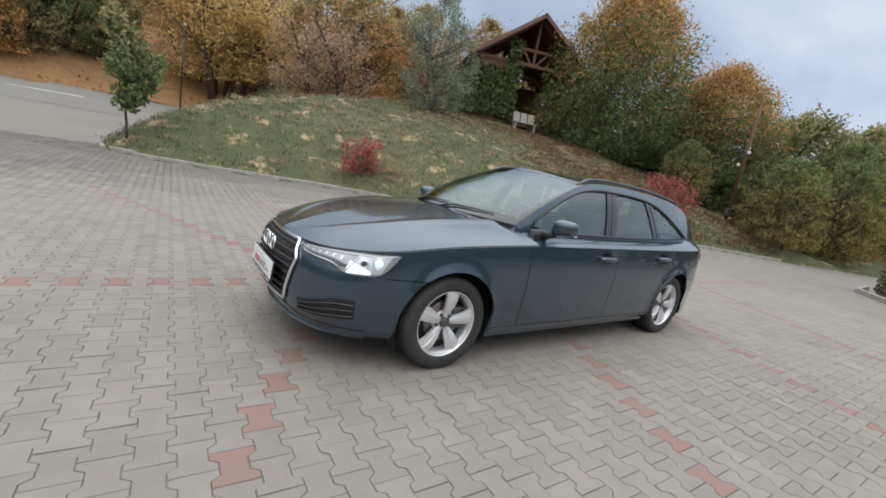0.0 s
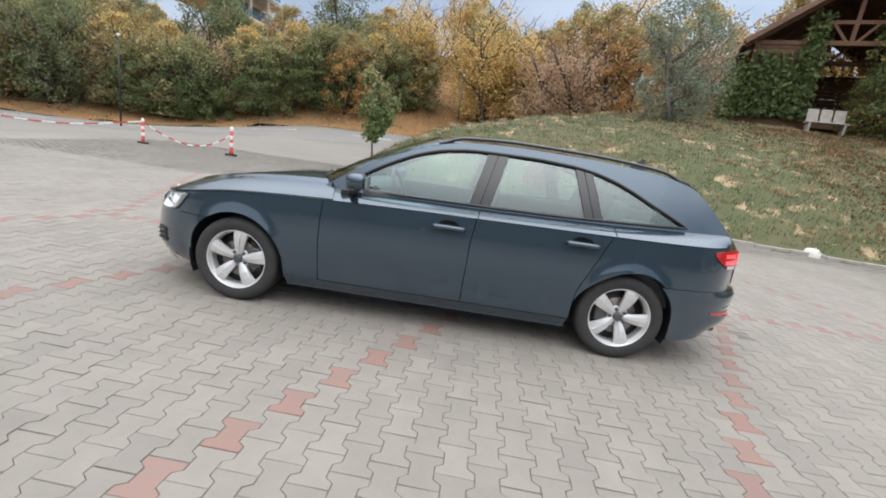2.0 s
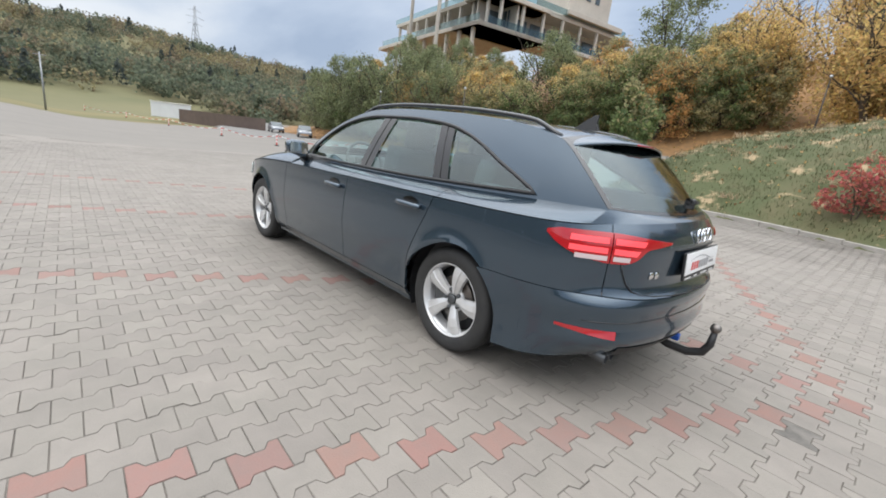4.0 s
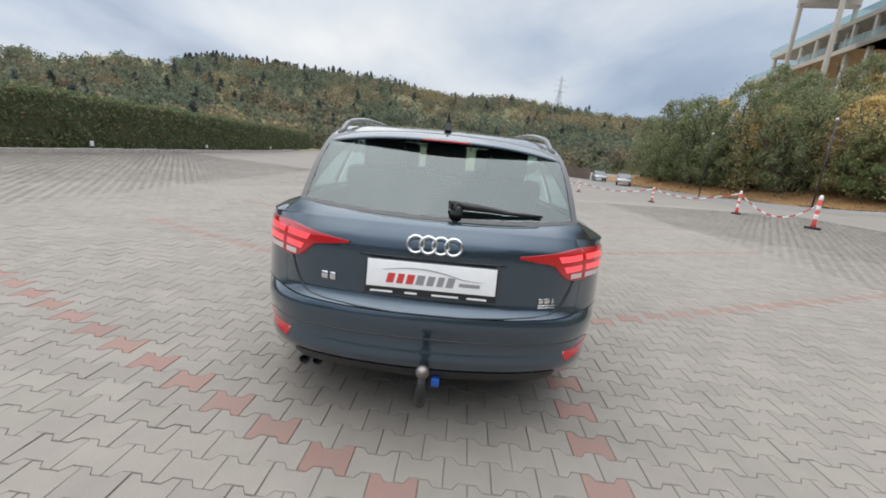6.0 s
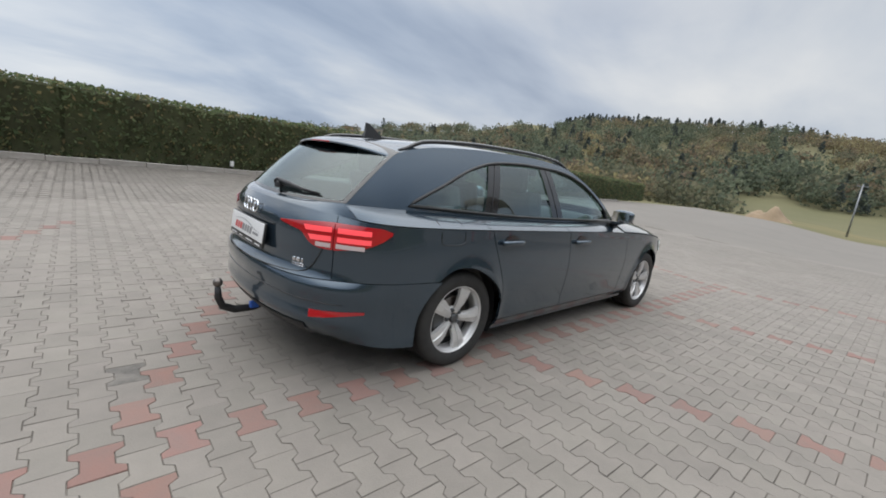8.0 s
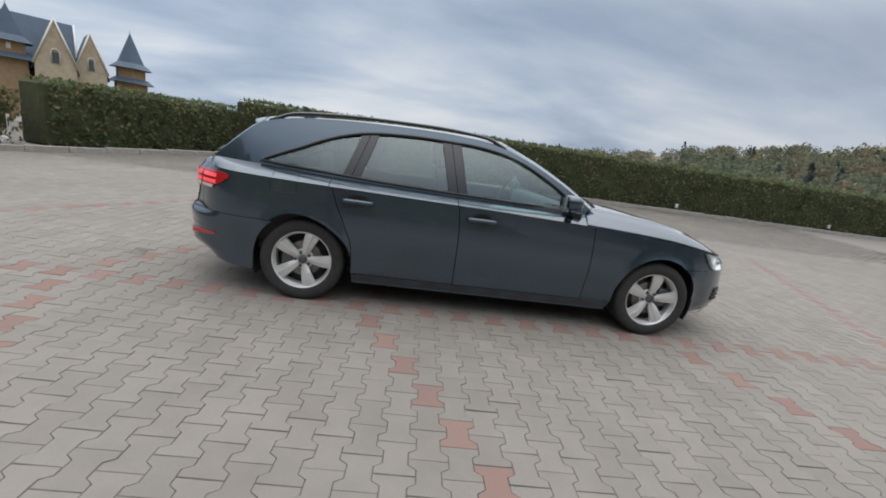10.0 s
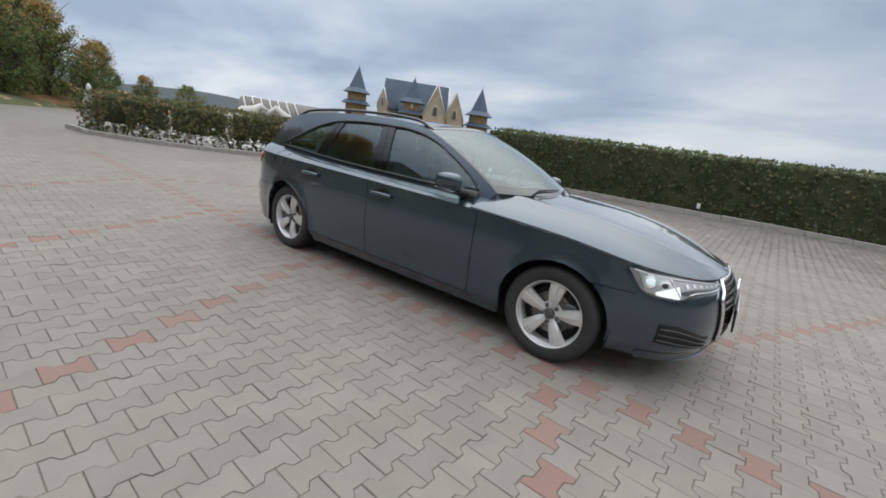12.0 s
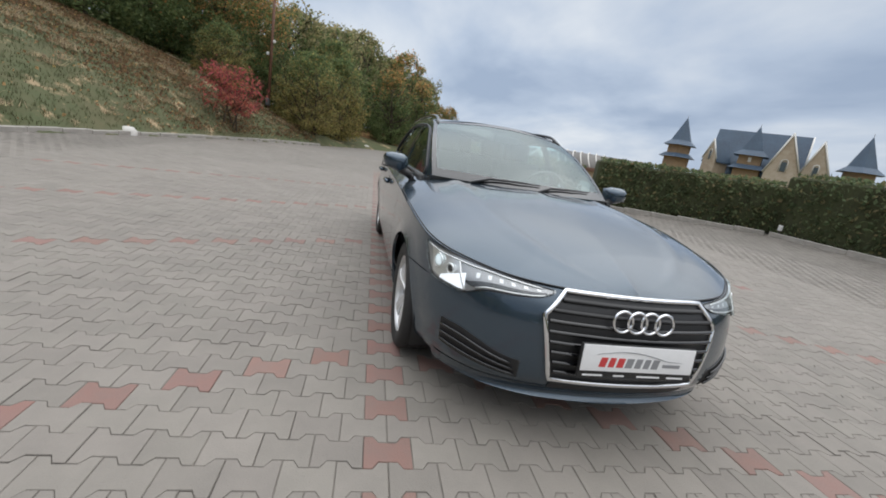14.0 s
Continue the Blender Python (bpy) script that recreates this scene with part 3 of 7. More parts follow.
# the clump where the lane bends away
CLUMP = tree("green", 8.0, 5.0, 52, "rusty olive tree at the bend of the lane", 12000, 0.14, 0.18, 0.03, second="rust", stems=3, share=0.86)
stand(CLUMP, -33.0, 3.6, 0, 0.68)
for x, y, a, s, k in ((-30.0, 5.0, 80, 0.46, 1.1), (-29.5, 7.4, 20, 0.33, 1.0), (-36.0, 6.8, 150, 0.52, 1.0), (-30.5, 1.0, 210, 0.72, 1.0), (-38.0, 2.5, 300, 1.0, 1.0)):
    again(CLUMP, x, y, a, s, None, k)
again(YELLOWBUSH, -24.6, -2.6, 200, 1.0, None, 1.2)
again(YELLOWBUSH, -27.0, -3.4, 310, 1.2, None, 1.2)
again(YELLOWBUSH, -25.5, 8.2, 20, 0.55)
again(YELLOWBUSH, -24.0, 11.5, 120, 0.42)
# ---- woods: a row of kinds along the edge, then deeper rows up the slope ----
KINDS = [
    tree("yellow", 9.5, 6.0, 61, "tall yellow birch at the edge of the woods", 7500, 0.15, 0.17, 0.2, sparse=0.1, stems=3),
    tree("olive", 7.5, 6.0, 62, "olive and gold bush-like tree in the woods", 9500, 0.16, 0.14, 0.02, second="yellow", stems=3, share=0.84),
    tree("green", 7.0, 6.5, 63, "dense green tree at the edge of the woods", 10000, 0.165, 0.16, 0.02, stems=3, second="olive"),
    tree("willow", 10.0, 6.5, 64, "tall olive-green willow at the edge of the woods", 10000, 0.15, 0.2, 0.04, stems=3),
    tree("rust", 7.5, 5.5, 65, "rust-coloured tree turning in autumn", 8500, 0.15, 0.15, 0.06, second="olive", stems=2),
    tree("pink", 7.0, 5.0, 66, "dry pinkish-brown tree losing its leaves", 6000, 0.13, 0.13, 0.12, sparse=0.15, stems=3),
]
EDGE_ROW = [1, 4, 0, 5, 0, 0, 0, 1, 2, 1, 4, 2, 1, 2, 1, 5, 2, 1, 2, 5, 1, 3, 2, 1, 3, 2, 3, 3, 2, 3, 3, 2, 3, 3]


def beside_wood(f, off):
    """A place off metres behind the edge of the woods, f segments along it."""
    i = min(len(WOOD) - 2, int(f))
    (ax, ay), (bx, by) = WOOD[i], WOOD[i + 1]
    dx, dy = bx - ax, by - ay
    d = math.hypot(dx, dy)
    return ax + dx * (f - i) + dy / d * off, ay + dy * (f - i) - dx / d * off


def on_strip(x, y):
    """An open leaf-strewn strip climbs between the birches."""
    return abs(x + 0.13 * (y + 36) - 2.6) < 2.6


for k in range(34):
    x, y = beside_wood(0.8 + k * 0.185, rng.uniform(2.0, 5.0))
    a, sz = rng.uniform(0, 360), rng.uniform(0.78, 1.05)
    if not on_strip(x, y):
        again(KINDS[EDGE_ROW[k % len(EDGE_ROW)]], x, y, a, sz * (1.08 if 10 < x < 40 else 1.0))
for k in range(46):
    x, y = beside_wood(rng.uniform(0.6, 7.2), rng.uniform(8, 30))
    a, sz = rng.uniform(0, 360), rng.uniform(0.85, 1.2)
    if not on_strip(x, y):
        again(KINDS[[2, 1, 3, 4, 2, 1, 3, 5, 1][k % 9]], x, y, a, sz * (1.05 if x > 10 else 1.0))
# birches either side of the strip, and turning trees behind the mound's crest
for x, y, i, sz in ((-1.4, -37.0, 0, 1.25), (0.3, -39.5, 0, 1.1), (-3.2, -38.5, 0, 1.1), (6.2, -40.0, 0, 1.05), (8.0, -44.0, 0, 1.1), (4.0, -58.0, 0, 1.2), (1.0, -62.0, 1, 1.2),
                    (-5.6, -20.6, 5, 0.85), (-7.4, -22.4, 4, 0.85), (-4.6, -23.2, 5, 0.9), (-9.6, -23.6, 4, 0.8), (-12.2, -22.6, 5, 0.85), (-6.4, -27.5, 4, 1.0), (-10.5, -29.0, 0, 1.0),
                    (-14.5, -27.0, 5, 1.0), (-19.0, -26.0, 4, 1.1), (-24.0, -19.0, 2, 1.0), (-22.0, -23.5, 0, 1.15), (-27.5, -15.5, 1, 1.1), (-16.5, -32.0, 1, 1.15), (-28.0, -22.0, 2, 1.2)):
    again(KINDS[i], x, y, rng.uniform(0, 360), sz)
for i, r in enumerate(KINDS):
    stand(r, *[(-5.5, -46.0), (29.5, -31.5), (13.5, -38.0), (50.0, -27.0), (36.5, -29.5), (26.0, -33.5)][i])


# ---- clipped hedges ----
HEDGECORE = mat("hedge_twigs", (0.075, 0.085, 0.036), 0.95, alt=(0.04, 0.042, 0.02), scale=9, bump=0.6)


def hedge(path, height, depth, label, density=150, leaf=0.12, kinds=("hedge", "dryhedge"), seed=3, gaps=0.0):
    rs = np.random.RandomState(seed)
    root = tagged(new("hedge"), label, "hedge")
    P = [Vector((x, y, 0)) for x, y in path]
    cents, bm = [], bmesh.new()
    for a, b in zip(P, P[1:]):
        d = b - a
        L = d.length
        u = d / L
        w = Vector((-u.y, u.x, 0))
        n = int(L * density * (2 * height + depth) / 3.0)
        t = rs.uniform(0, L, n)
        face = rs.choice(3, n, p=[0.42, 0.38, 0.20])
        zz = rs.uniform(0.05, height, n)
        ww = rs.uniform(-depth / 2, depth / 2, n)
        ww[face == 0] = depth / 2
        ww[face == 1] = -depth / 2
        zz[face == 2] = height
        for k in range(n):
            p = a + u * t[k] + w * ww[k]
            wav = 0.10 * noise.noise((p.x * 0.9, p.y * 0.9, zz[k] * 1.6)) + rs.normal(0, 0.05)
            if gaps and zz[k] < height * 0.8 and noise.noise((p.x * 0.8, p.y * 0.8, zz[k] * 1.1 + 9.0)) > 0.28 - gaps:
                continue
            g = land(p.x, p.y) if abs(p.y) > 40 else bowl(p.x, p.y)
            q = Vector((p.x, p.y, g + zz[k] + (wav * 0.6 if face[k] == 2 else 0)))
            q += w * wav * (1 if face[k] == 0 else -1 if face[k] == 1 else 0)
            cents.append(tuple(q))
        mid = (a + b) / 2
        # a dark solid box stands in for the dense twigs inside
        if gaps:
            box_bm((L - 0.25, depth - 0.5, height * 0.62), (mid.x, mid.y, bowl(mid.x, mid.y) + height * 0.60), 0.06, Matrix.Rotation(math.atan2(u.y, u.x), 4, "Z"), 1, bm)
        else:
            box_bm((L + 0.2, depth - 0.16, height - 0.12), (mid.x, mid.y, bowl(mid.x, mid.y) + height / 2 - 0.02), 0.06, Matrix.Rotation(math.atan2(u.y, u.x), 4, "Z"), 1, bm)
    C = np.array(cents)
    pick = rs.uniform(size=len(C)) < 0.74
    for nm, sel, kind in (("foliage", pick, kinds[0]), ("dry_foliage", ~pick, kinds[1])):
        v, f = cards(C[sel], leaf * rs.uniform(0.6, 1.3, sel.sum()), rs)
        new(nm, mesh_np(nm, v, f, LEAF[kind])).parent = root
    if gaps:
        for k in range(int(sum((b - a).length for a, b in zip(P, P[1:])) * 5)):
            i = rs.randint(0, len(P) - 1)
            p = P[i].lerp(P[i + 1], rs.uniform())
            z = bowl(p.x, p.y)
            v, f = tube([(p.x, p.y, z), (p.x + rs.normal(0, 0.12), p.y + rs.normal(0, 0.12), z + height * 0.55), (p.x + rs.normal(0, 0.25), p.y + rs.normal(0, 0.25), z + height * 0.95)], [0.022, 0.014, 0.006], 5)
            me = bpy.data.meshes.new("tmp")
            me.from_pydata([tuple(q) for q in v], [], f)
            bm.from_mesh(me)
            bpy.data.meshes.remove(me)
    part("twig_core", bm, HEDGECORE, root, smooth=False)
    return root


HEDGE_A = [(-6.6, 11.9), (-3.0, 12.2), (3.0, 12.7), (10.0, 13.0), (17.0, 13.3), (25.0, 13.8), (34.0, 15.0), (44.0, 16.6)]
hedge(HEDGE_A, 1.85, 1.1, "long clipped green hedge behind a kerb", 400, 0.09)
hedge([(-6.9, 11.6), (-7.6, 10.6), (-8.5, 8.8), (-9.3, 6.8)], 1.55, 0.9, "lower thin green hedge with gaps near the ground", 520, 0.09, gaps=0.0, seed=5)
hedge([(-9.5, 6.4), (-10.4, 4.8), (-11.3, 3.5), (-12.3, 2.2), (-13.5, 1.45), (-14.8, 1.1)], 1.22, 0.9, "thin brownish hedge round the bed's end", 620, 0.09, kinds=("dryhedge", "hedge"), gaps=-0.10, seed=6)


# ---- kerbs, stone by stone ----
def kerb(path, label, step=1.0, wide=0.12, tall=0.13, lean=0):
    root = tagged(new("kerb"), label, "kerb", kind="structure")
    P = [Vector((x, y, 0)) for x, y in path]
    bm = box_bm((step - 0.012, wide, 0.30), (0, 0, 0), 0.012, None, 1)
    me = bpy.data.meshes.new("kerb_stone")
    bm.to_mesh(me)
    bm.free()
    me.materials.append(KERBSTONE)
    rs = random.Random(4)
    total = sum((b - a).length for a, b in zip(P, P[1:]))
    t = step / 2
    while t < total:
        q = t
        for a, b in zip(P, P[1:]):
            L = (b - a).length
            if q <= L:
                u = (b - a) / L
                p = a + u * q
                break
            q -= L
        ob = new("kerb_stone", me)
        ob.parent = root
        ob.matrix_basis = pose(p.x, p.y, bowl(p.x, p.y) + tall - 0.15 + rs.uniform(-0.012, 0.012), rs.uniform(-2, 2), rs.uniform(-0.6, 0.6), math.degrees(math.atan2(u.y, u.x)) + rs.uniform(-1, 1))
        t += step
    return root


kerb(KERB[2:15], "pale concrete kerb round the grass mound", 0.8, tall=0.10)
kerb([(-6.3, 11.0), (-3.0, 11.3), (3.0, 11.8), (10.0, 12.1), (17.0, 12.4), (25.0, 12.9), (34.0, 14.1)], "grey concrete kerb at the foot of the long hedge", 1.0)
kerb([(-6.4, 10.9), (-7.4, 9.0), (-8.4, 6.8), (-9.5, 4.6), (-10.5, 2.9), (-11.3, 1.8), (-12.2, 1.05), (-13.3, 0.45), (-14.6, 0.4), (-15.4, 1.2), (-15.6, 3.0)], "grey kerb curving round the hedge bed", 0.8)

# ---- grass, tufts and fallen leaves on the mound ----
def scatter(n, box, ok, seed):
    rs = np.random.RandomState(seed)
    out = []
    while len(out) < n:
        x, y = rs.uniform(box[0], box[1]), rs.uniform(box[2], box[3])
        if ok(x, y, rs):
            out.append((x, y, land(x, y)))
    return np.array(out), rs


def blades(centres, height, rs, lean=0.35, width=0.03, per=5, spread=0.07):
    n = len(centres)
    C = np.repeat(centres, per, 0) + np.c_[rs.normal(0, spread, (n * per, 2)), np.zeros(n * per)]
    h = np.repeat(np.asarray(height), per) * rs.uniform(0.6, 1.2, n * per)
    a = rs.uniform(0, 2 * math.pi, n * per)
    side = np.c_[np.cos(a), np.sin(a), np.zeros(n * per)] * (width * (0.5 + h / 0.5))[:, None]
    tip = C + np.c_[rs.normal(0, lean, (n * per, 2)) * h[:, None], h]
    V = np.stack([C - side - [0, 0, 0.03], C + side - [0, 0, 0.03], tip], 1).reshape(-1, 3)
    return V, np.arange(n * per * 3).reshape(-1, 3)


def bare_patches(m):
    """Tan bare earth and dead grass show through the turf in patches about half a metre across."""
    n, ln = m.node_tree.nodes, m.node_tree.links
    b = n["Principled BSDF"]
    co = n.new("ShaderNodeTexCoord")
    pick = n.new("ShaderNodeTexNoise")
    pick.inputs["Scale"].default_value, pick.inputs["Detail"].default_value, pick.inputs["Roughness"].default_value = 1.5, 5, 0.62
    ln.new(co.outputs["Object"], pick.inputs["Vector"])
    edge = n.new("ShaderNodeMapRange")
    edge.inputs["From Min"].default_value, edge.inputs["From Max"].default_value = 0.575, 0.66
    ln.new(pick.outputs["Fac"], edge.inputs["Value"])
    mix = n.new("ShaderNodeMix")
    mix.data_type = "RGBA"
    mix.inputs[7].default_value = (0.34, 0.255, 0.15, 1)
    ln.new(edge.outputs[0], mix.inputs["Factor"])
    ln.new(b.inputs["Base Color"].links[0].from_socket, mix.inputs[6])
    ln.new(mix.outputs[2], b.inputs["Base Color"])


bare_patches(GRASSLAND)
near_mound = lambda x, y, rs: 0.12 < offset_from(KERB, x, y) < 12 and y > -24 and x < 5
C, rs = scatter(30000, (-22, 5, -22, -3.5), near_mound, 12)
V, F = blades(C, np.full(len(C), 0.055), rs, per=5, width=0.016, spread=0.10)
tagged(new("grass", mesh_np("grass", V, F, LEAF["grass"])), "short green grass on the mound", "grass", kind="stuff")
C, rs = scatter(420, (-22, 4, -22, -4), lambda x, y, rs: 0.5 < offset_from(KERB, x, y) < 11 and noise.noise((x * 0.5, y * 0.5, 2.0)) > -0.05, 13)
V, F = blades(C, rs.uniform(0.06, 0.16, len(C)), rs, 1.0, 0.020, 60, 0.13)
tagged(new("dry_tufts", mesh_np("dry_tufts", V, F, LEAF["straw"])), "tan dry grass tufts on the mound", "grass", kind="stuff")
C, rs = scatter(2600, (-24, 5, -24, -3.5), near_mound, 14)
C[:, 2] += 0.06
V, F = cards(C, rs.uniform(0.05, 0.10, len(C)), rs, stretch=1.0)
tagged(new("fallen_leaves", mesh_np("fallen_leaves", V, F, LEAF["fallen"])), "yellow fallen leaves scattered on the grass", "leaves", kind="stuff")
# brown leaves lie thick on the slope under the beech
C, rs = scatter(16000, (-22, -9, -15, -3.5), lambda x, y, rs: 0.2 < offset_from(KERB, x, y) < 9 and rs.uniform() < smooth01(-x, 9.0, 15.0) * (0.55 + 0.9 * noise.noise((x * 0.6, y * 0.6, 5.0))), 16)
C[:, 2] += 0.05
V, F = cards(C, rs.uniform(0.05, 0.11, len(C)), rs, stretch=1.0)
tagged(new("leaf_litter", mesh_np("leaf_litter", V, F, LEAF["litter"])), "brown beech leaves lying thick on the mound's foot", "leaves", kind="stuff")
C, rs = scatter(6500, (-20, 60, -66, -14), lambda x, y, rs: -26 < offset_from(WOOD, x, y) < 0.9, 15)
C[:, 2] += 0.05
V, F = cards(C, rs.uniform(0.12, 0.26, len(C)), rs, stretch=1.0)
tagged(new("leaf_carpet", mesh_np("leaf_carpet", V, F, LEAF["fallen"])), "carpet of fallen orange leaves under the trees", "leaves", kind="stuff")
# ---- the estate car: forward is +x, its left is +y ----
AX, HUB_Z, ARCH = 1.41, 0.312, 0.358
car = tagged(new("estate_car"), "dark blue-grey metallic estate car parked on the paving", "car")

# plan outline of one half, from the nose round the side to the tail
PLAN = [(2.315, 0.0), (2.305, 0.20), (2.265, 0.42), (2.17, 0.62), (2.01, 0.765), (1.80, 0.852), (1.55, 0.895), (1.25, 0.912), (0.7, 0.916),
        (0.0, 0.918), (-0.8, 0.917), (-1.3, 0.912), (-1.7, 0.893), (-1.98, 0.842), (-2.19, 0.742), (-2.33, 0.588), (-2.402, 0.38), (-2.433, 0.17), (-2.44, 0.0)]


def dense_plan():
    P = [(x, -y) for x, y in PLAN[1:3]][::-1] + PLAN + [(x, -y) for x, y in PLAN[-3:-1]][::-1]
    out = []
    for i in range(2, 2 + len(PLAN) - 1):
        p0, p1, p2, p3 = P[i - 1], P[i], P[i + 1], P[i + 2]
        for k in range(24):
            t = k / 24
            out.append(tuple(0.5 * (2 * p1[c] + (p2[c] - p0[c]) * t + (2 * p0[c] - 5 * p1[c] + 4 * p2[c] - p3[c]) * t * t + (3 * p1[c] - p0[c] - 3 * p2[c] + p3[c]) * t**3) for c in (0, 1)))
    out.append(PLAN[-1])
    return np.array(out)


DP = dense_plan()
DS = np.r_[0, np.cumsum(np.hypot(*np.diff(DP, axis=0).T))]
S_END = float(DS[-1])


def plan(s):
    """Place and outward normal at s metres along the half outline."""
    s = min(max(s, 0.0), S_END)
    x, y = np.interp(s, DS, DP[:, 0]), np.interp(s, DS, DP[:, 1])
    a, b = max(s - 0.02, 0.0), min(s + 0.02, S_END)
    dx, dy = np.interp(b, DS, DP[:, 0]) - np.interp(a, DS, DP[:, 0]), np.interp(b, DS, DP[:, 1]) - np.interp(a, DS, DP[:, 1])
    if s < 1e-6:
        return x, y, 1.0, 0.0
    if s > S_END - 1e-6:
        return x, y, -1.0, 0.0
    d = math.hypot(dx, dy)
    return x, y, dy / d, -dx / d


def s_of_x(x):
    return float(np.interp(-x, -DP[:, 0], DS))


def s_front(y):
    k = np.argmax(DP[:, 1] > 0.8)
    return float(np.interp(y, DP[:k, 1], DS[:k]))


def s_rear(y):
    k = len(DP) - np.argmax(DP[::-1, 1] > 0.8) - 1
    return float(np.interp(-y, -DP[k:, 1], DS[k:]))


# the shoulder crease from the headlamp to the tail lamp, by x
CREASE = curve([(-2.44, 0.950), (-2.3, 0.935), (-2.05, 0.912), (-1.6, 0.900), (-1.0, 0.889), (-0.3, 0.877), (0.4, 0.864), (0.9, 0.846), (1.41, 0.815), (1.65, 0.783), (1.85, 0.750), (2.05, 0.722), (2.2, 0.705), (2.32, 0.695)])
LOW = curve([(-2.44, 0.27), (-2.2, 0.25), (-1.8, 0.205), (-1.4, 0.20), (1.3, 0.20), (1.9, 0.205), (2.1, 0.21), (2.32, 0.225)])
PF = curve([(0, 0.10), (0.08, 0.05), (0.2, 0.01), (0.4, 0.0), (0.62, 0.006), (0.85, 0.03), (1, 0.075)])
PS = curve([(0, 0.085), (0.05, 0.052), (0.10, 0.036), (0.14, 0.031), (0.18, 0.029), (0.26, 0.024), (0.40, 0.010), (0.55, 0.002), (0.72, 0.006), (0.88, 0.014), (0.96, 0.019), (1, 0.021)])
PR = curve([(0, 0.115), (0.06, 0.062), (0.12, 0.026), (0.17, 0.009), (0.205, 0.007), (0.25, 0.019), (0.30, 0.017), (0.40, 0.004), (0.44, 0.002), (0.48, 0.013), (0.51, 0.040), (0.56, 0.052), (0.75, 0.050), (0.88, 0.056), (1, 0.10)])


def shell(s, z, out=0.0):
    """A point of the lower body: s along the half outline (negative: the right side), at height z, out metres proud of the skin."""
    side = -1 if s < 0 else 1
    x, y, nx, ny = plan(abs(s))
    u = (z - LOW(x)) / (CREASE(x) - LOW(x))
    f, r = smooth01(nx, 0.2, 0.75), smooth01(-nx, 0.2, 0.75)
    # the sill tucks in, but for the full corners behind the rear wheels
    d = PS(lerp(u, max(u, 0.16), smooth01(-x, 1.6, 1.8))) * (1 - f - r) + PF(u) * f + PR(u) * r
    # flared lips round the wheels
    for wx in (AX, -AX):
        q = math.hypot(x - wx, z - HUB_Z)
        d -= 0.012 * max(0.0, 1 - abs(q - ARCH) / 0.09) ** 2
    d -= out
    return Vector((x - nx * d, side * (y - ny * d), z))


def arch_z(x):
    z = LOW(x)
    for wx in (AX, -AX):
        q = abs(x - wx)
        if q < ARCH:
            z = max(z, HUB_Z + math.sqrt(ARCH**2 - q * q))
    return z


def shut(verts, faces, na, nb, depth=0.018):
    """Fold the rim of a grid inwards, so that panels meet in a dark seam."""
    V, F = list(verts), list(faces)
    c = (nb + 1)
    rim = [i * c for i in range(na)] + [na * c + j for j in range(nb)] + [i * c + nb for i in range(na, 0, -1)] + [j for j in range(nb, 0, -1)]
    centre = sum((Vector(v) for v in V), Vector()) / len(V)
    base = len(V)
    V += [Vector(V[i]) for i in rim]
    base2 = len(V)
    for i in rim:
        p = Vector(V[i])
        inward = Vector((0, -p.y, 0))
        inward = inward.normalized() if abs(p.y) > 0.3 else Vector((-p.x, 0, 0)).normalized()
        V.append(p + inward * depth + (centre - p).normalized() * 0.001)
    n = len(rim)
    for k in range(n):
        F.append((base + k, base2 + k, base2 + (k + 1) % n, base + (k + 1) % n))
    return V, F


def panel(name, x0, x1, na=30, nb=14, zlow=None, ztop=None, label="", material=None, s0=None, s1=None, skip=None):
    """A left and a right skin panel between two cuts, each x or a function of z."""
    made = []
    fx0, fx1 = (x0 if callable(x0) else (lambda z: x0)), (x1 if callable(x1) else (lambda z: x1))
    for side in (1, -1):
        def at(a, b):
            zm = 0.5
            if s0 is not None:
                s = lerp(s0, s1, a)
                x = plan(s)[0]
            else:
                x = lerp(fx0(zm), fx1(zm), a)
            lo = zlow(x) if zlow else arch_z(x)
            hi = ztop(x) if ztop else CREASE(x) - 0.0015
            z = lerp(lo, hi, b)
            if s0 is None:
                x = lerp(fx0(z), fx1(z), a)
                s = s_of_x(x)
            return shell(side * s, z)
        V, F = grid(at, na, nb, flip=side > 0, skip=skip)
        V, F = shut(V, F, na, nb)
        made.append(obj(name, V, F, material or PAINT, car, label))
    return made


GAP = 0.003
REAR_CUT = curve([(0.2, -1.04), (0.45, -1.05), (0.62, -1.11), (0.75, -1.17), (0.93, -1.25), (1.0, -1.31)])
FRONT_CUT = curve([(0.2, 0.79), (0.6, 0.80), (0.9, 0.785), (1.0, 0.76)])
MID_CUT = curve([(0.2, -0.255), (0.7, -0.268), (0.88, -0.29), (1.0, -0.31)])
WING_END = -2.235
FRONT_LIP, REAR_LIP = 0.604, 0.596


def arch_x(z):
    """How far before or behind its hub a wheel arch reaches at height z."""
    return math.sqrt(ARCH**2 - min(0.30, max(0.0, z - HUB_Z)) ** 2)


panel("front_wing", 1.895, lambda z: FRONT_CUT(z) + GAP, 110, 14, zlow=lambda x: FRONT_LIP if x > AX + arch_x(FRONT_LIP) else arch_z(x))
panel("front_door", lambda z: FRONT_CUT(z) - GAP, lambda z: MID_CUT(z) + GAP, 24, 16, zlow=lambda x: 0.262)
panel("rear_door", lambda z: MID_CUT(z) - GAP, lambda z: REAR_CUT(z) + GAP, 24, 16, zlow=lambda x: 0.262)
panel("rear_wing", lambda z: REAR_CUT(z) - GAP, lambda z: WING_END, 110, 14, zlow=lambda x: REAR_LIP if x < -AX - arch_x(REAR_LIP) else max(arch_z(x), 0.262))
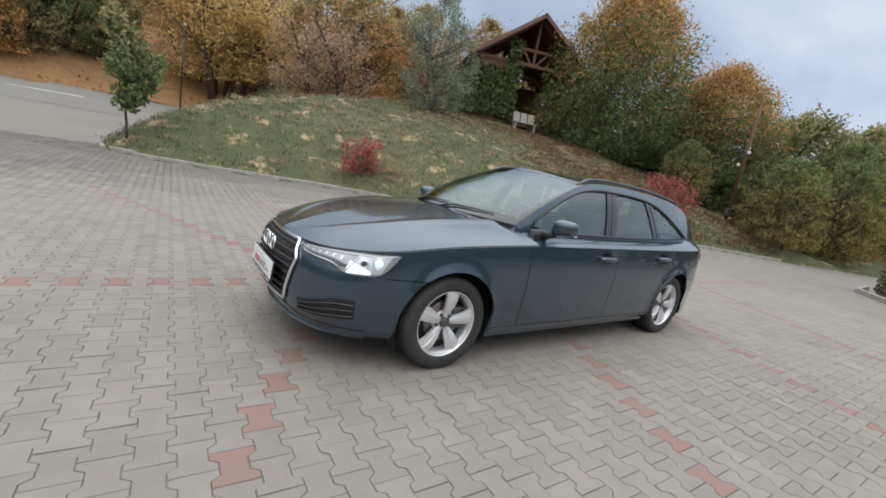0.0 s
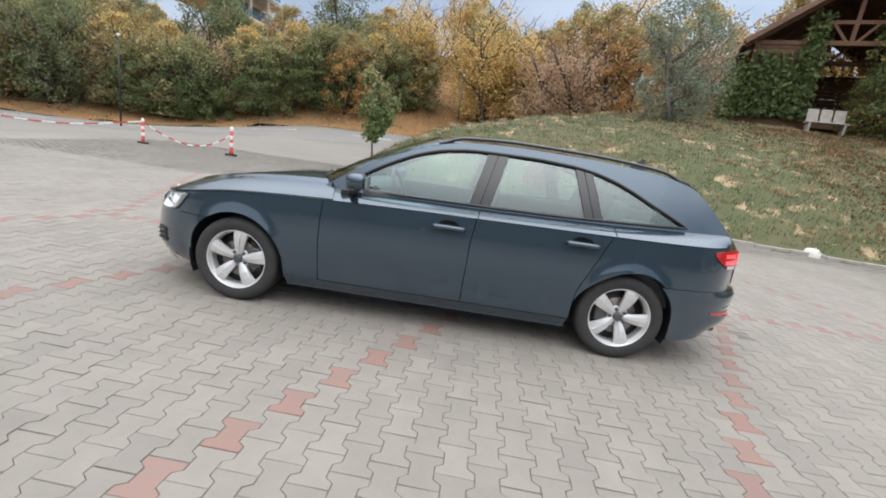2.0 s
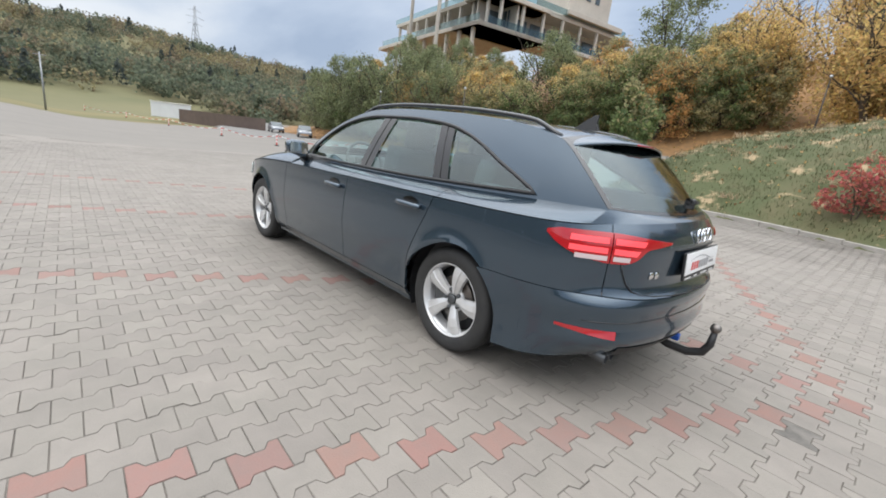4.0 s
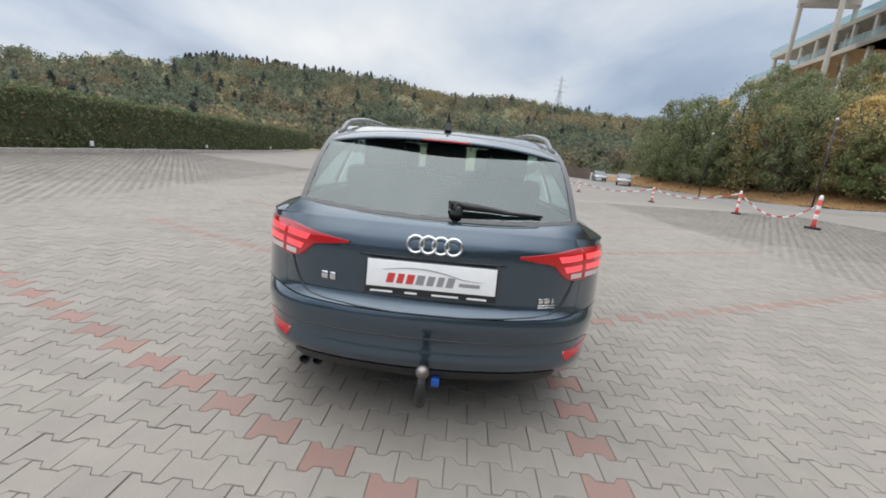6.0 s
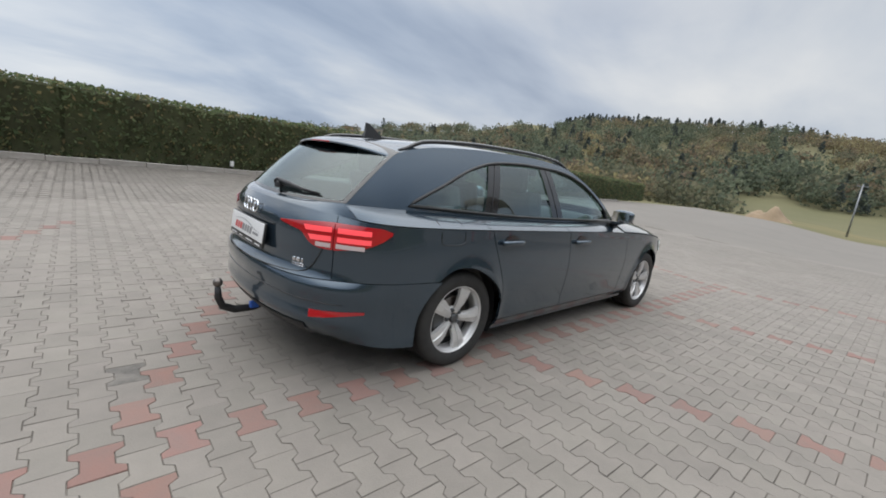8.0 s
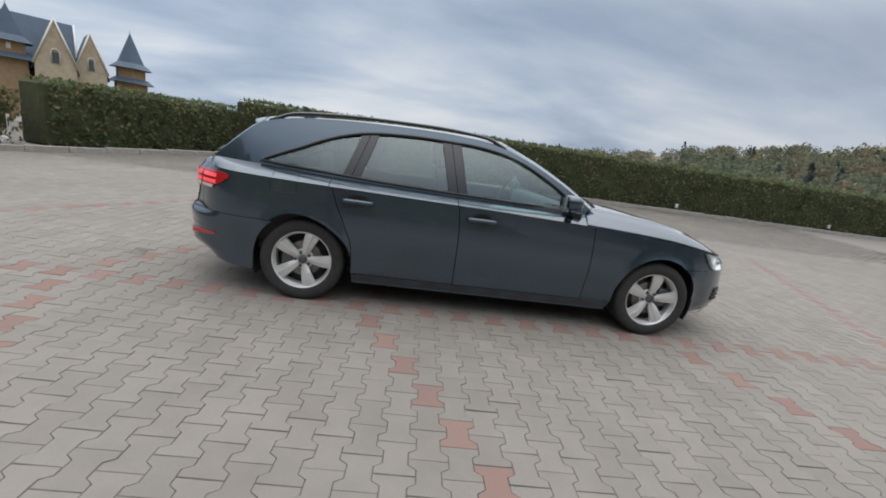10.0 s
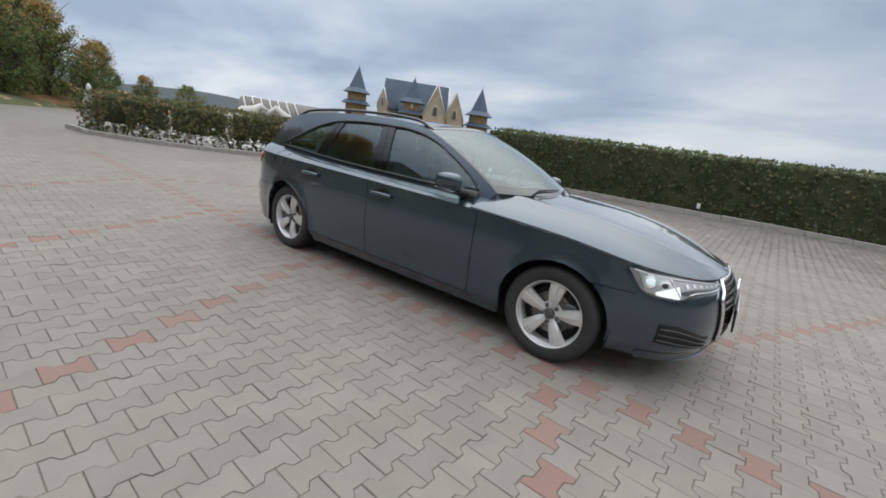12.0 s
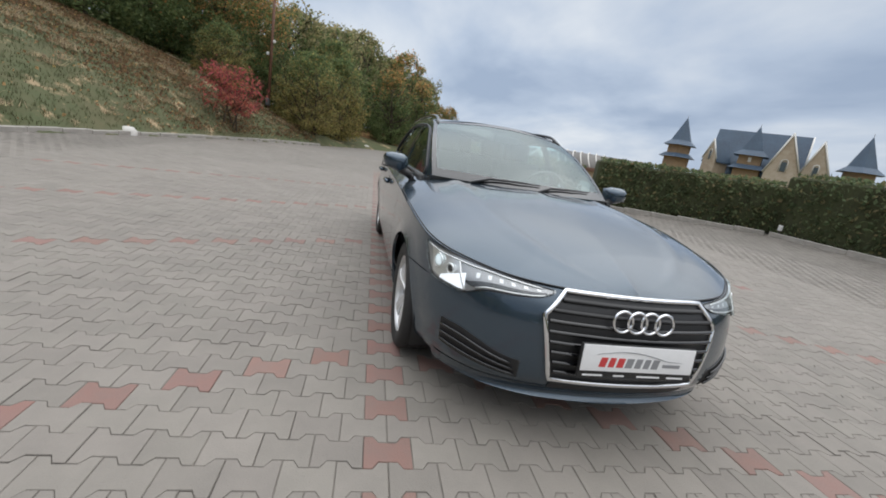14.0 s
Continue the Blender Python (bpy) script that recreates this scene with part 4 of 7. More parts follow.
panel("side_sill", 1.035, -1.035, 30, 4, zlow=lambda x: 0.175, ztop=lambda x: 0.256, material=PAINT)
S_BF, S_BR = s_of_x(AX + ARCH), s_of_x(-AX - ARCH)


def whole_wrap(name, fs, fz0, fz1, na, nb, material, label="", out=0.0, skip=None):
    """One piece that wraps from right to left across the nose or the tail."""
    def at(a, b):
        s = fs(a)
        z = lerp(fz0(s), fz1(s), b)
        # the ends run back to the wheel arch
        return shell(s * (1 + (s_of_x(AX + arch_x(z)) / S_BF - 1) * min(1.0, abs(s) / S_BF) ** 12), z, out)
    V, F = grid(at, na, nb, flip=fs(1) > fs(0), skip=skip)
    V, F = shut(V, F, na, nb)
    return obj(name, V, F, material, car, label)


def xs(s):
    return plan(abs(s))[0]


bumper = whole_wrap("front_bumper", lambda a: lerp(-S_BF + GAP, S_BF - GAP, a), lambda s: LOW(xs(s)), lambda s: 0.599 if xs(s) < 1.90 else CREASE(xs(s)) - 0.002, 110, 20, PAINT)


def tail_s(a):
    """Across the tail from left to right, running through the far end of the outline."""
    q = lerp(S_BR + GAP, 2 * S_END - S_BR - GAP, a)
    return q if q <= S_END else -(2 * S_END - q)


def wrap_tail(name, q0, q1, fz0, fz1, na, nb, material, label="", out=0.0, reach=False):
    def fs(a):
        q = lerp(q0, q1, a)
        return q if q <= S_END else -(2 * S_END - q)
    def at(a, b):
        s = fs(a)
        z = lerp(fz0(xs(s)), fz1(xs(s)), b)
        if reach:
            k = max(0.0, 1 - (abs(s) - S_BR) / 0.5) ** 2
            s = math.copysign(abs(s) - k * (S_BR - s_of_x(-AX - arch_x(z))), s)
        return shell(s, z, out)
    V, F = grid(at, na, nb, flip=True)
    V, F = shut(V, F, na, nb)
    return obj(name, V, F, material, car, label)


BZ = 0.592
rear_bumper = wrap_tail("rear_bumper", S_BR - 0.004, 2 * S_END - S_BR + 0.004, LOW, lambda x: BZ, 90, 14, PAINT, reach=True)
S_TG = s_of_x(WING_END) + 2 * GAP
tailgate = wrap_tail("tailgate", S_TG, 2 * S_END - S_TG, lambda x: BZ + 0.004, lambda x: CREASE(x) - 0.001, 50, 14, PAINT)
# ---- upper body ----
BELT_Y = curve([(-2.14, 0.635), (-1.85, 0.705), (-1.3, 0.752), (-0.5, 0.772), (0.2, 0.762), (0.55, 0.735), (0.85, 0.69)])
BELT_Z = curve([(-2.14, 0.985), (-1.85, 0.978), (-1.2, 0.953), (-0.4, 0.934), (0.2, 0.926), (0.85, 0.918)])
# edge of windscreen, roof and rear window seen from the side
EDGE = curve([(-2.14, 0.985), (-2.05, 1.078), (-1.95, 1.175), (-1.87, 1.245), (-1.80, 1.288), (-1.5, 1.352), (-1.0, 1.386), (-0.5, 1.394), (-0.15, 1.376), (0.0, 1.350), (0.2, 1.285), (0.5, 1.147), (0.72, 1.02), (0.85, 0.93)])
GLASS_TOP = curve([(-1.78, 1.005), (-1.65, 1.068), (-1.5, 1.135), (-1.36, 1.202), (-1.22, 1.256), (-1.05, 1.300), (-0.88, 1.320), (-0.6, 1.332), (-0.25, 1.328), (-0.03, 1.306), (0.16, 1.258), (0.35, 1.175), (0.54, 1.068), (0.66, 0.985)])
GLASS_LOW = curve([(-1.78, 1.002), (-1.2, 0.976), (-0.84, 0.962), (-0.4, 0.953), (0.2, 0.944), (0.66, 0.938)])


def upper(x, z, side=1, out=0.0):
    h = z - BELT_Z(x)
    y = BELT_Y(x) - 0.27 * h - 0.32 * h * h + out
    return Vector((x, side * y, z))


def band(name, fx0, fx1, label=""):
    """The strip of body between the shoulder crease and the windows."""
    for side in (1, -1):
        def at(a, b):
            x = lerp(fx0(0.93), fx1(0.93), a)
            lo = shell(side * s_of_x(x), CREASE(x))
            hi = upper(x, BELT_Z(x), side)
            p = lo.lerp(hi, b)
            p.y += side * 0.012 * math.sin(math.pi * b)
            if b == 0:
                p.z += 0.002
            return p
        V, F = grid(at, 24, 6, flip=side > 0)
        V, F = shut(V, F, 24, 6)
        obj(name, V, F, PAINT, car, label)


band("front_door_shoulder", lambda z: FRONT_CUT(z) - GAP, lambda z: MID_CUT(z) + GAP)
band("rear_door_shoulder", lambda z: MID_CUT(z) - GAP, lambda z: REAR_CUT(z) + GAP)
band("wing_cap", lambda z: 0.84, lambda z: FRONT_CUT(z) + GAP)
band("rear_wing_shoulder", lambda z: REAR_CUT(z) - GAP, lambda z: -2.14)

# bonnet: from the crease and the nose to the foot of the windscreen
S_COWL = s_of_x(0.72)
NOSE_Z = curve([(0.85, 0.975), (1.2, 0.945), (1.6, 0.888), (1.9, 0.828), (2.1, 0.772), (2.24, 0.718)])


def bonnet_at(a, b):
    """a from nose to windscreen, b from left edge to right."""
    w = 2 * b - 1
    side = -1 if w > 0 else 1
    q = abs(w)
    s = lerp(s_front(0.0), S_COWL, a**0.8)
    e = shell(s * side if s > 0 else 0.0, CREASE(plan(s)[0]) + 0.004)
    xc = lerp(2.24, 0.98, a**0.8)
    c = Vector((xc, 0, NOSE_Z(xc)))
    t = q**1.0
    p = c.lerp(e, t)
    lift = 0.055 * smooth01(a, 0.0, 0.5) * (1 - q**4) * q * 1.6 + 0.02 * (1 - q * q) * smooth01(a, 0, 0.3)
    p.z += lift
    # two faint ridges
    p.z += 0.011 * math.exp(-((q - 0.60) / 0.045) ** 2) * smooth01(a, 0.03, 0.3)
    return p


V, F = grid(bonnet_at, 40, 48, flip=False)
obj("bonnet", V, F, PAINT, car)
for b in (0.004, 0.996):
    V, F = tube([bonnet_at(a, b) + Vector((0, 0, 0.001)) for a in np.linspace(0.06, 1.0, 40)], 0.0035, 5)
    obj("bonnet_seam", V, F, BLACK, car)

# window frames and pillars, one piece a side, as strips round the glass
for side in (1, -1):
    V, F = [], []

    def strip(f_lo, f_hi, xa, xb, n, m):
        global V, F
        v, f = grid(lambda a, b: upper(lerp(xa, xb, a), lerp(f_lo(lerp(xa, xb, a)), f_hi(lerp(xa, xb, a)), b), side), n, m, flip=side > 0)
        base = len(V)
        V += v
        F += [tuple(i + base for i in q) for q in f]

    strip(BELT_Z, EDGE, 0.85, 0.66, 8, 3)
    strip(GLASS_TOP, EDGE, 0.66, -1.78, 80, 3)
    strip(BELT_Z, GLASS_LOW, 0.66, -1.78, 60, 1)
    strip(BELT_Z, EDGE, -1.78, -2.14, 14, 6)
    obj("roof_side_frame", V, F, PAINT, car)
    # black rubber line round the windows
    loop = [upper(x, GLASS_LOW(x), side, 0.004) for x in np.linspace(0.66, -1.78, 40)] + [upper(x, GLASS_TOP(x), side, 0.004) for x in np.linspace(-1.78, 0.66, 60)[1:-1]]
    V, F = tube(loop, 0.011, 6, True)
    obj("window_seal", V, F, BLACK, car)
    panes = [("front_window", 0.645, -0.275), ("rear_window", -0.405, -1.005), ("quarter_window", -1.115, -1.77)]
    slant = [(0.0, -0.045), (-0.045, 0.055), (0.055, 0.0)]
    for (nm, xa, xb), (da, db) in zip(panes, slant):
        def pane(a, b):
            x = lerp(xa, xb, a)
            k = lerp(-da, da, b) * (1 - a) + lerp(-db, db, b) * a
            x2 = min(0.655, max(-1.775, x + k))
            return upper(x2, lerp(GLASS_LOW(x2), GLASS_TOP(x2), b), side, -0.008)
        V, F = grid(pane, 24, 8, flip=side > 0)
        obj(nm, V, F, GLASS, car)
    for nm, xa, xb, da, db in (("door_pillar", -0.265, -0.415, -0.045, -0.045), ("rear_pillar", -0.995, -1.125, 0.055, 0.055)):
        def pil(a, b):
            x = lerp(xa, xb, a) + lerp(-1, 1, b) * lerp(da, db, a)
            return upper(x, lerp(GLASS_LOW(x) - 0.002, GLASS_TOP(x) + 0.002, b), side, 0.001)
        V, F = grid(pil, 4, 6, flip=side > 0)
        obj(nm, V, F, GLOSSBLACK, car)
        seam = [pil(0.5, b) + Vector((0, side * 0.001, 0)) for b in np.linspace(0, 1, 5)]
        V, F = tube(seam, 0.003, 5)
        obj("pillar_seam", V, F, BLACK, car)
    # roof rail
    rail = [upper(x, EDGE(x), side) + Vector((0, -side * 0.035, 0.032 - 0.03 * smooth01(abs(x + 0.85), 0.75, 0.93))) for x in np.linspace(0.06, -1.78, 34)]
    V, F = tube(rail, 0.0135, 8)
    obj("roof_rail", V, F, GLOSSBLACK, car)


def across(edge, centre, na, nb, power=2.0):
    """A crowned surface: edge(a) on the left, mirrored, rising to centre(a)."""
    def at(a, b):
        w = 2 * b - 1
        e, c = edge(a), centre(a)
        k = 1 - abs(w) ** power
        return Vector((lerp(e.x, c.x, k), -w * abs(e.y), lerp(e.z, c.z, k)))
    return grid(at, na, nb)


def edge_pt(x):
    return upper(x, EDGE(x))


V, F = across(lambda a: edge_pt(lerp(0.80, -0.02, a)), lambda a: Vector((lerp(1.02, 0.10, a), 0, lerp(0.972, 1.410, a) + 0.03 * math.sin(math.pi * a))), 16, 24)
obj("windscreen", V, F, SCREEN, car)
V, F = across(lambda a: edge_pt(lerp(-0.02, -1.80, a)), lambda a: Vector((lerp(0.10, -1.86, a), 0, lerp(1.410, 1.343, a) + 0.04 * math.sin(math.pi * a))), 30, 24, 2.4)
obj("roof", V, F, PAINT, car)
V, F = across(lambda a: edge_pt(lerp(-1.80, -2.135, a)), lambda a: Vector((lerp(-1.87, -2.28, a), 0, lerp(1.340, 0.968, a) + 0.02 * math.sin(math.pi * a))), 16, 24, 2.6)
obj("rear_screen", V, F, REARGLASS, car)


# filler between the tailgate's top edge and the rear window
def sill(a, b):
    w = 2 * b - 1
    e, c = edge_pt(-2.135), Vector((-2.28, 0, 0.968))
    k = 1 - abs(w) ** 2.6
    p0 = Vector((lerp(e.x, c.x, k), -w * abs(e.y), lerp(e.z, c.z, k)))
    q = lerp(s_of_x(-2.14), 2 * S_END - s_of_x(-2.14), b)
    s = q if q <= S_END else -(2 * S_END - q)
    p1 = shell(s, CREASE(xs(s)) - 0.001)
    p = p0.lerp(p1, a)
    return p + Vector((-0.004, 0, 0.006)) * math.sin(math.pi * a)


V, F = grid(sill, 5, 60)
obj("tailgate_ledge", V, F, PAINT, car)
# ---- car details ----
def skin(name, sa, sb, flo, fhi, na, nb, material, out=0.004, label="", parent=None, thick=0.0):
    """A patch on the lower body from sa to sb along the outline, between two heights that follow a from 0 to 1."""
    side = 1 if (sa + sb) >= 0 else -1
    fn = lambda a, b: shell(lerp(sa, sb, a), lerp(flo(a), fhi(a), b), out)
    V, F = grid(fn, na, nb)
    c = fn(0.5, 0.5)
    n = (fn(0.55, 0.5) - fn(0.45, 0.5)).cross(fn(0.5, 0.6) - fn(0.5, 0.4))
    away = shell(lerp(sa, sb, 0.5), lerp(flo(0.5), fhi(0.5), 0.5), out + 0.05) - c
    if n.dot(away) < 0:
        F = [f[::-1] for f in F]
    V, F = shut(V, F, na, nb, 0.012)
    return obj(name, V, F, material, parent or car, label)


def bar(name, pts, r, material, parent=None, sides=8, label="", closed=False):
    V, F = tube(pts, r, sides, closed)
    return obj(name, V, F, material, parent or car, label)


const = lambda v: (lambda a: v)
# under the car
part("underbody", box_bm((4.1, 1.02, 0.22), (-0.05, 0, 0.31), 0.03), BLACK, car)
part("floor_pan", box_bm((2.0, 1.62, 0.10), (0, 0, 0.25), 0.02), BLACK, car)
for side in (1, -1):
    for wx in (AX, -AX):
        n = 26
        V, F = [], []
        for i in range(n + 1):
            t = radians(lerp(-24, 204, i / n))
            for y in (0.45, 0.845):
                V.append((wx + (ARCH + 0.012) * math.cos(t), side * y, HUB_Z + (ARCH + 0.012) * math.sin(t)))
        V.append((wx, side * 0.45, HUB_Z))
        for i in range(n):
            F += [(2 * i, 2 * i + 1, 2 * i + 3, 2 * i + 2), (2 * i, 2 * i + 2, len(V) - 1)]
        obj("wheel_arch_liner", V, F, BLACK, car)


# ---- wheels ----
def wheel_at(x, side):
    w = 0.1025
    prof = [(0.217, 0.086), (0.228, 0.095), (0.246, 0.1010), (0.264, 0.1035), (0.281, 0.1015), (0.296, 0.095), (0.305, 0.084), (0.311, 0.068), (0.3125, 0.053), (0.3125, 0.046), (0.306, 0.044), (0.306, 0.037), (0.3128, 0.035), (0.313, 0.008), (0.3065, 0.006)]
    prof = prof + [(r, -h) for r, h in prof[::-1]]
    V, F = lathe([(0.218, 0.080), (0.216, 0.074), (0.204, 0.066), (0.198, 0.045), (0.195, -0.06), (0.217, -0.085)], 56)
    wheel = obj("wheel", V, F, ALLOY, car, "five-spoke silver alloy wheel")
    V, F = lathe(prof, 72)
    obj("tyre", V, F, RUBBER, wheel, "worn black tyre")
    V, F = lathe([(0.2185, 0.080), (0.2215, 0.083), (0.2215, 0.088), (0.2185, 0.0900), (0.2145, 0.088), (0.2105, 0.078), (0.201, 0.05)], 56)
    obj("rim_flange", V, F, ALLOY, wheel)
    # raised band of letters on the sidewall
    V, F = lathe([(0.2455, 0.0985), (0.249, 0.1005), (0.2495, 0.1015), (0.2505, 0.1005)], 64)
    obj("sidewall_ridge", V, F, RUBBER, wheel)
    V, F = lathe([(0.0, 0.028), (0.135, 0.028), (0.137, 0.026), (0.137, 0.012), (0.0, 0.012)], 40)
    obj("brake_disc", V, F, STEEL, wheel)
    part("brake_caliper", box_bm((0.09, 0.05, 0.15), (0.115 * (1 if x < 0 else -1), 0.022, 0.02), 0.015), LAMPDARK, wheel)
    V, F = lathe([(0.0, 0.005), (0.195, 0.002), (0.195, -0.01), (0.0, -0.01)], 30)
    obj("drum_backing", V, F, BLACK, wheel)
    base = 97 if x > 0 else 108
    for k in range(5):
        a = radians(base + 72 * k)
        c, s = math.cos(a), math.sin(a)
        # two planes with a raised ridge that splits the blade, wider towards the rim
        rows = [(0.038, 0.026, 0.060), (0.068, 0.029, 0.068), (0.110, 0.038, 0.080), (0.158, 0.047, 0.085), (0.194, 0.052, 0.081), (0.210, 0.054, 0.076)]
        V, F = [], []
        for r, half, h in rows:
            for u, dh in ((-1.0, -0.024), (-0.97, -0.006), (-0.55, 0.0), (0.12, 0.004), (0.20, -0.003), (0.93, -0.010), (1.0, -0.028)):
                t = u * half
                V.append((r * c - t * s, h + dh, r * s + t * c))
        m = 7
        for i in range(len(rows) - 1):
            for j in range(m - 1):
                F.append((i * m + j, (i + 1) * m + j, (i + 1) * m + j + 1, i * m + j + 1))
        obj("spoke", V, F, ALLOY, wheel, smooth=False)
        b = radians(base + 72 * k + 36)
        V, F = lathe([(0.0, 0.062), (0.0115, 0.062), (0.0135, 0.058), (0.0135, 0.036)], 10)
        obj("wheel_bolt", [(v[0] + 0.056 * math.cos(b), v[1], v[2] + 0.056 * math.sin(b)) for v in V], F, LAMPDARK, wheel)
    V, F = lathe([(0.0, 0.046), (0.070, 0.046), (0.078, 0.040), (0.078, 0.02)], 30)
    obj("hub", V, F, ALLOY, wheel)
    V, F = lathe([(0.0, 0.066), (0.022, 0.066), (0.0285, 0.063), (0.030, 0.056), (0.030, 0.04)], 24)
    obj("hub_cap", V, F, LAMPDARK, wheel, "grey centre cap")
    wheel.matrix_basis = pose(x, side * (0.783 if x > 0 else 0.770), HUB_Z, 0, 0, 0 if side > 0 else 180)
    return wheel


for wx in (AX, -AX):
    for side in (1, -1):
        wheel_at(wx, side)


# ---- nose ----
def nose(y, z, out):
    s = s_front(abs(y))
    return shell(s if y >= 0 else -s, z, out)


HEX = [(0.335, 0.698), (0.410, 0.602), (0.345, 0.333)]
gw = curve([(0.333, 0.345), (0.602, 0.410), (0.698, 0.335)])
V, F = grid(lambda a, b: nose(lerp(-1, 1, a) * gw(lerp(0.333, 0.698, b)), lerp(0.333, 0.698, b), 0.006), 30, 16, flip=False)
grille = obj("grille", V, F, BLACK, car, "black slatted grille in a chrome frame")
loop = []
corners = [(-y, z) for y, z in HEX] + HEX[::-1]
for (y0, z0), (y1, z1) in zip(corners, corners[1:] + corners[:1]):
    for k in range(10):
        loop.append(nose(lerp(y0, y1, k / 10), lerp(z0, z1, k / 10), 0.013))
bar("chrome_frame", loop, 0.0115, CHROME, grille, 8, "bright chrome frame", True)
for k in range(8):
    z = lerp(0.372, 0.668, k / 7)
    w = gw(z) - 0.02
    V, F = grid(lambda a, b: nose(lerp(-w, w, a), z + lerp(-0.012, 0.008, b), 0.010 + 0.016 * math.sin(b * math.pi * 0.8)), 26, 4)
    obj("grille_slat", V, F, GLOSSBLACK if k < 6 else BLACK, grille)


def ring_logo(centre, tilt, parent, R=0.043, r=0.0062, gap=0.064):
    for k in range(4):
        m = centre @ Matrix.Translation((0, (k - 1.5) * gap, 0))
        pts = [m @ Vector((0.003 * (k % 2), R * math.cos(t), R * math.sin(t))) for t in np.linspace(0, 2 * math.pi, 32, endpoint=False)]
        bar("badge_ring", pts, r, CHROME, parent, 8, "", True)


ring_logo(Matrix.Translation((nose(0, 0.620, 0.034).x, 0, 0.620)) @ Matrix.Rotation(radians(-7), 4, "Y"), 0, car)


def number_plate(m, width=0.525, height=0.118):
    """A white dealer's plate in a black holder; its writing stands as plain bars."""
    holder = part("plate_holder", box_bm((0.012, width + 0.014, height + 0.024), (0, 0, -0.006), 0.004), BLACK, car, "black plate holder")
    pl = part("plate", box_bm((0.004, width, height - 0.008), (0.0085, 0, 0.006), 0.0015), WHITE, holder, "white dealer's plate with red and grey bars")
    letters = [(-0.165, 0.036, 0), (-0.125, 0.032, 0), (-0.085, 0.036, 0), (-0.044, 0.038, 1), (-0.002, 0.034, 1), (0.038, 0.032, 1), (0.078, 0.036, 1)]
    flip = 1
    for y, w, k in letters:
        part("plate_bar", box_bm((0.0012, w - 0.006, 0.040), (0.0112, y * flip, -0.010), 0, Matrix(((1, 0, 0, 0), (0, 1, 0.22, 0), (0, 0, 1, 0), (0, 0, 0, 1)))), PLATERED if k == 0 else PLATEGREY, pl, smooth=False)
    part("plate_bar", box_bm((0.0012, 0.085, 0.014), (0.0112, 0.155, -0.015), 0), PLATEGREY, pl, smooth=False)
    sw = [Vector((0.0115, lerp(-0.2, 0.21, t), 0.022 + 0.022 * math.sin(math.pi * min(1, t * 1.25)) - 0.02 * t)) for t in np.linspace(0, 1, 24)]
    bar("plate_line", sw, [0.0006 + 0.0016 * math.sin(math.pi * t) for t in np.linspace(0, 1, 24)], PLATEGREY, pl, 5)
    for y, w in ((-0.20, 0.09), (-0.08, 0.05), (0.06, 0.11), (0.19, 0.08)):
        part("holder_bar", box_bm((0.001, w, 0.007), (0.0066, y, -height / 2 - 0.009), 0), WHITE, holder, smooth=False)
    holder.matrix_basis = m
    return holder


number_plate(Matrix.Translation((nose(0, 0.47, 0.036).x, 0, 0.468)) @ Matrix.Rotation(radians(-5), 4, "Y"))
# chin spoiler and lower air intakes
V, F = grid(lambda a, b: nose(lerp(-0.80, 0.80, a), lerp(0.205, 0.262, b), 0.004 + 0.050 * (1 - b) ** 1.5 * (1 - 0.4 * abs(2 * a - 1))), 50, 5)
obj("chin_spoiler", V, F, PAINT, car)
V, F = grid(lambda a, b: nose(lerp(-0.33, 0.33, a), lerp(0.262, 0.325, b), 0.005), 20, 3)
obj("lower_intake", V, F, BLACK, car)
for side in (1, -1):
    sa, sb = side * s_front(0.47), side * s_front(0.765)
    lo, hi = (lambda a: lerp(0.300, 0.335, a)), (lambda a: lerp(0.385, 0.452, smooth01(a, 0, 0.8)))
    intake = skin("side_intake", sa, sb, lo, hi, 16, 5, BLACK, 0.003)
    for k in range(3):
        pts = [shell(lerp(sa, sb, a), lerp(lo(a), hi(a), (k + 0.6) / 3.4), 0.010) for a in np.linspace(0.02 + 0.03 * k, 0.98, 14)]
        bar("intake_slat", pts, 0.0065, GLOSSBLACK, intake, 6)

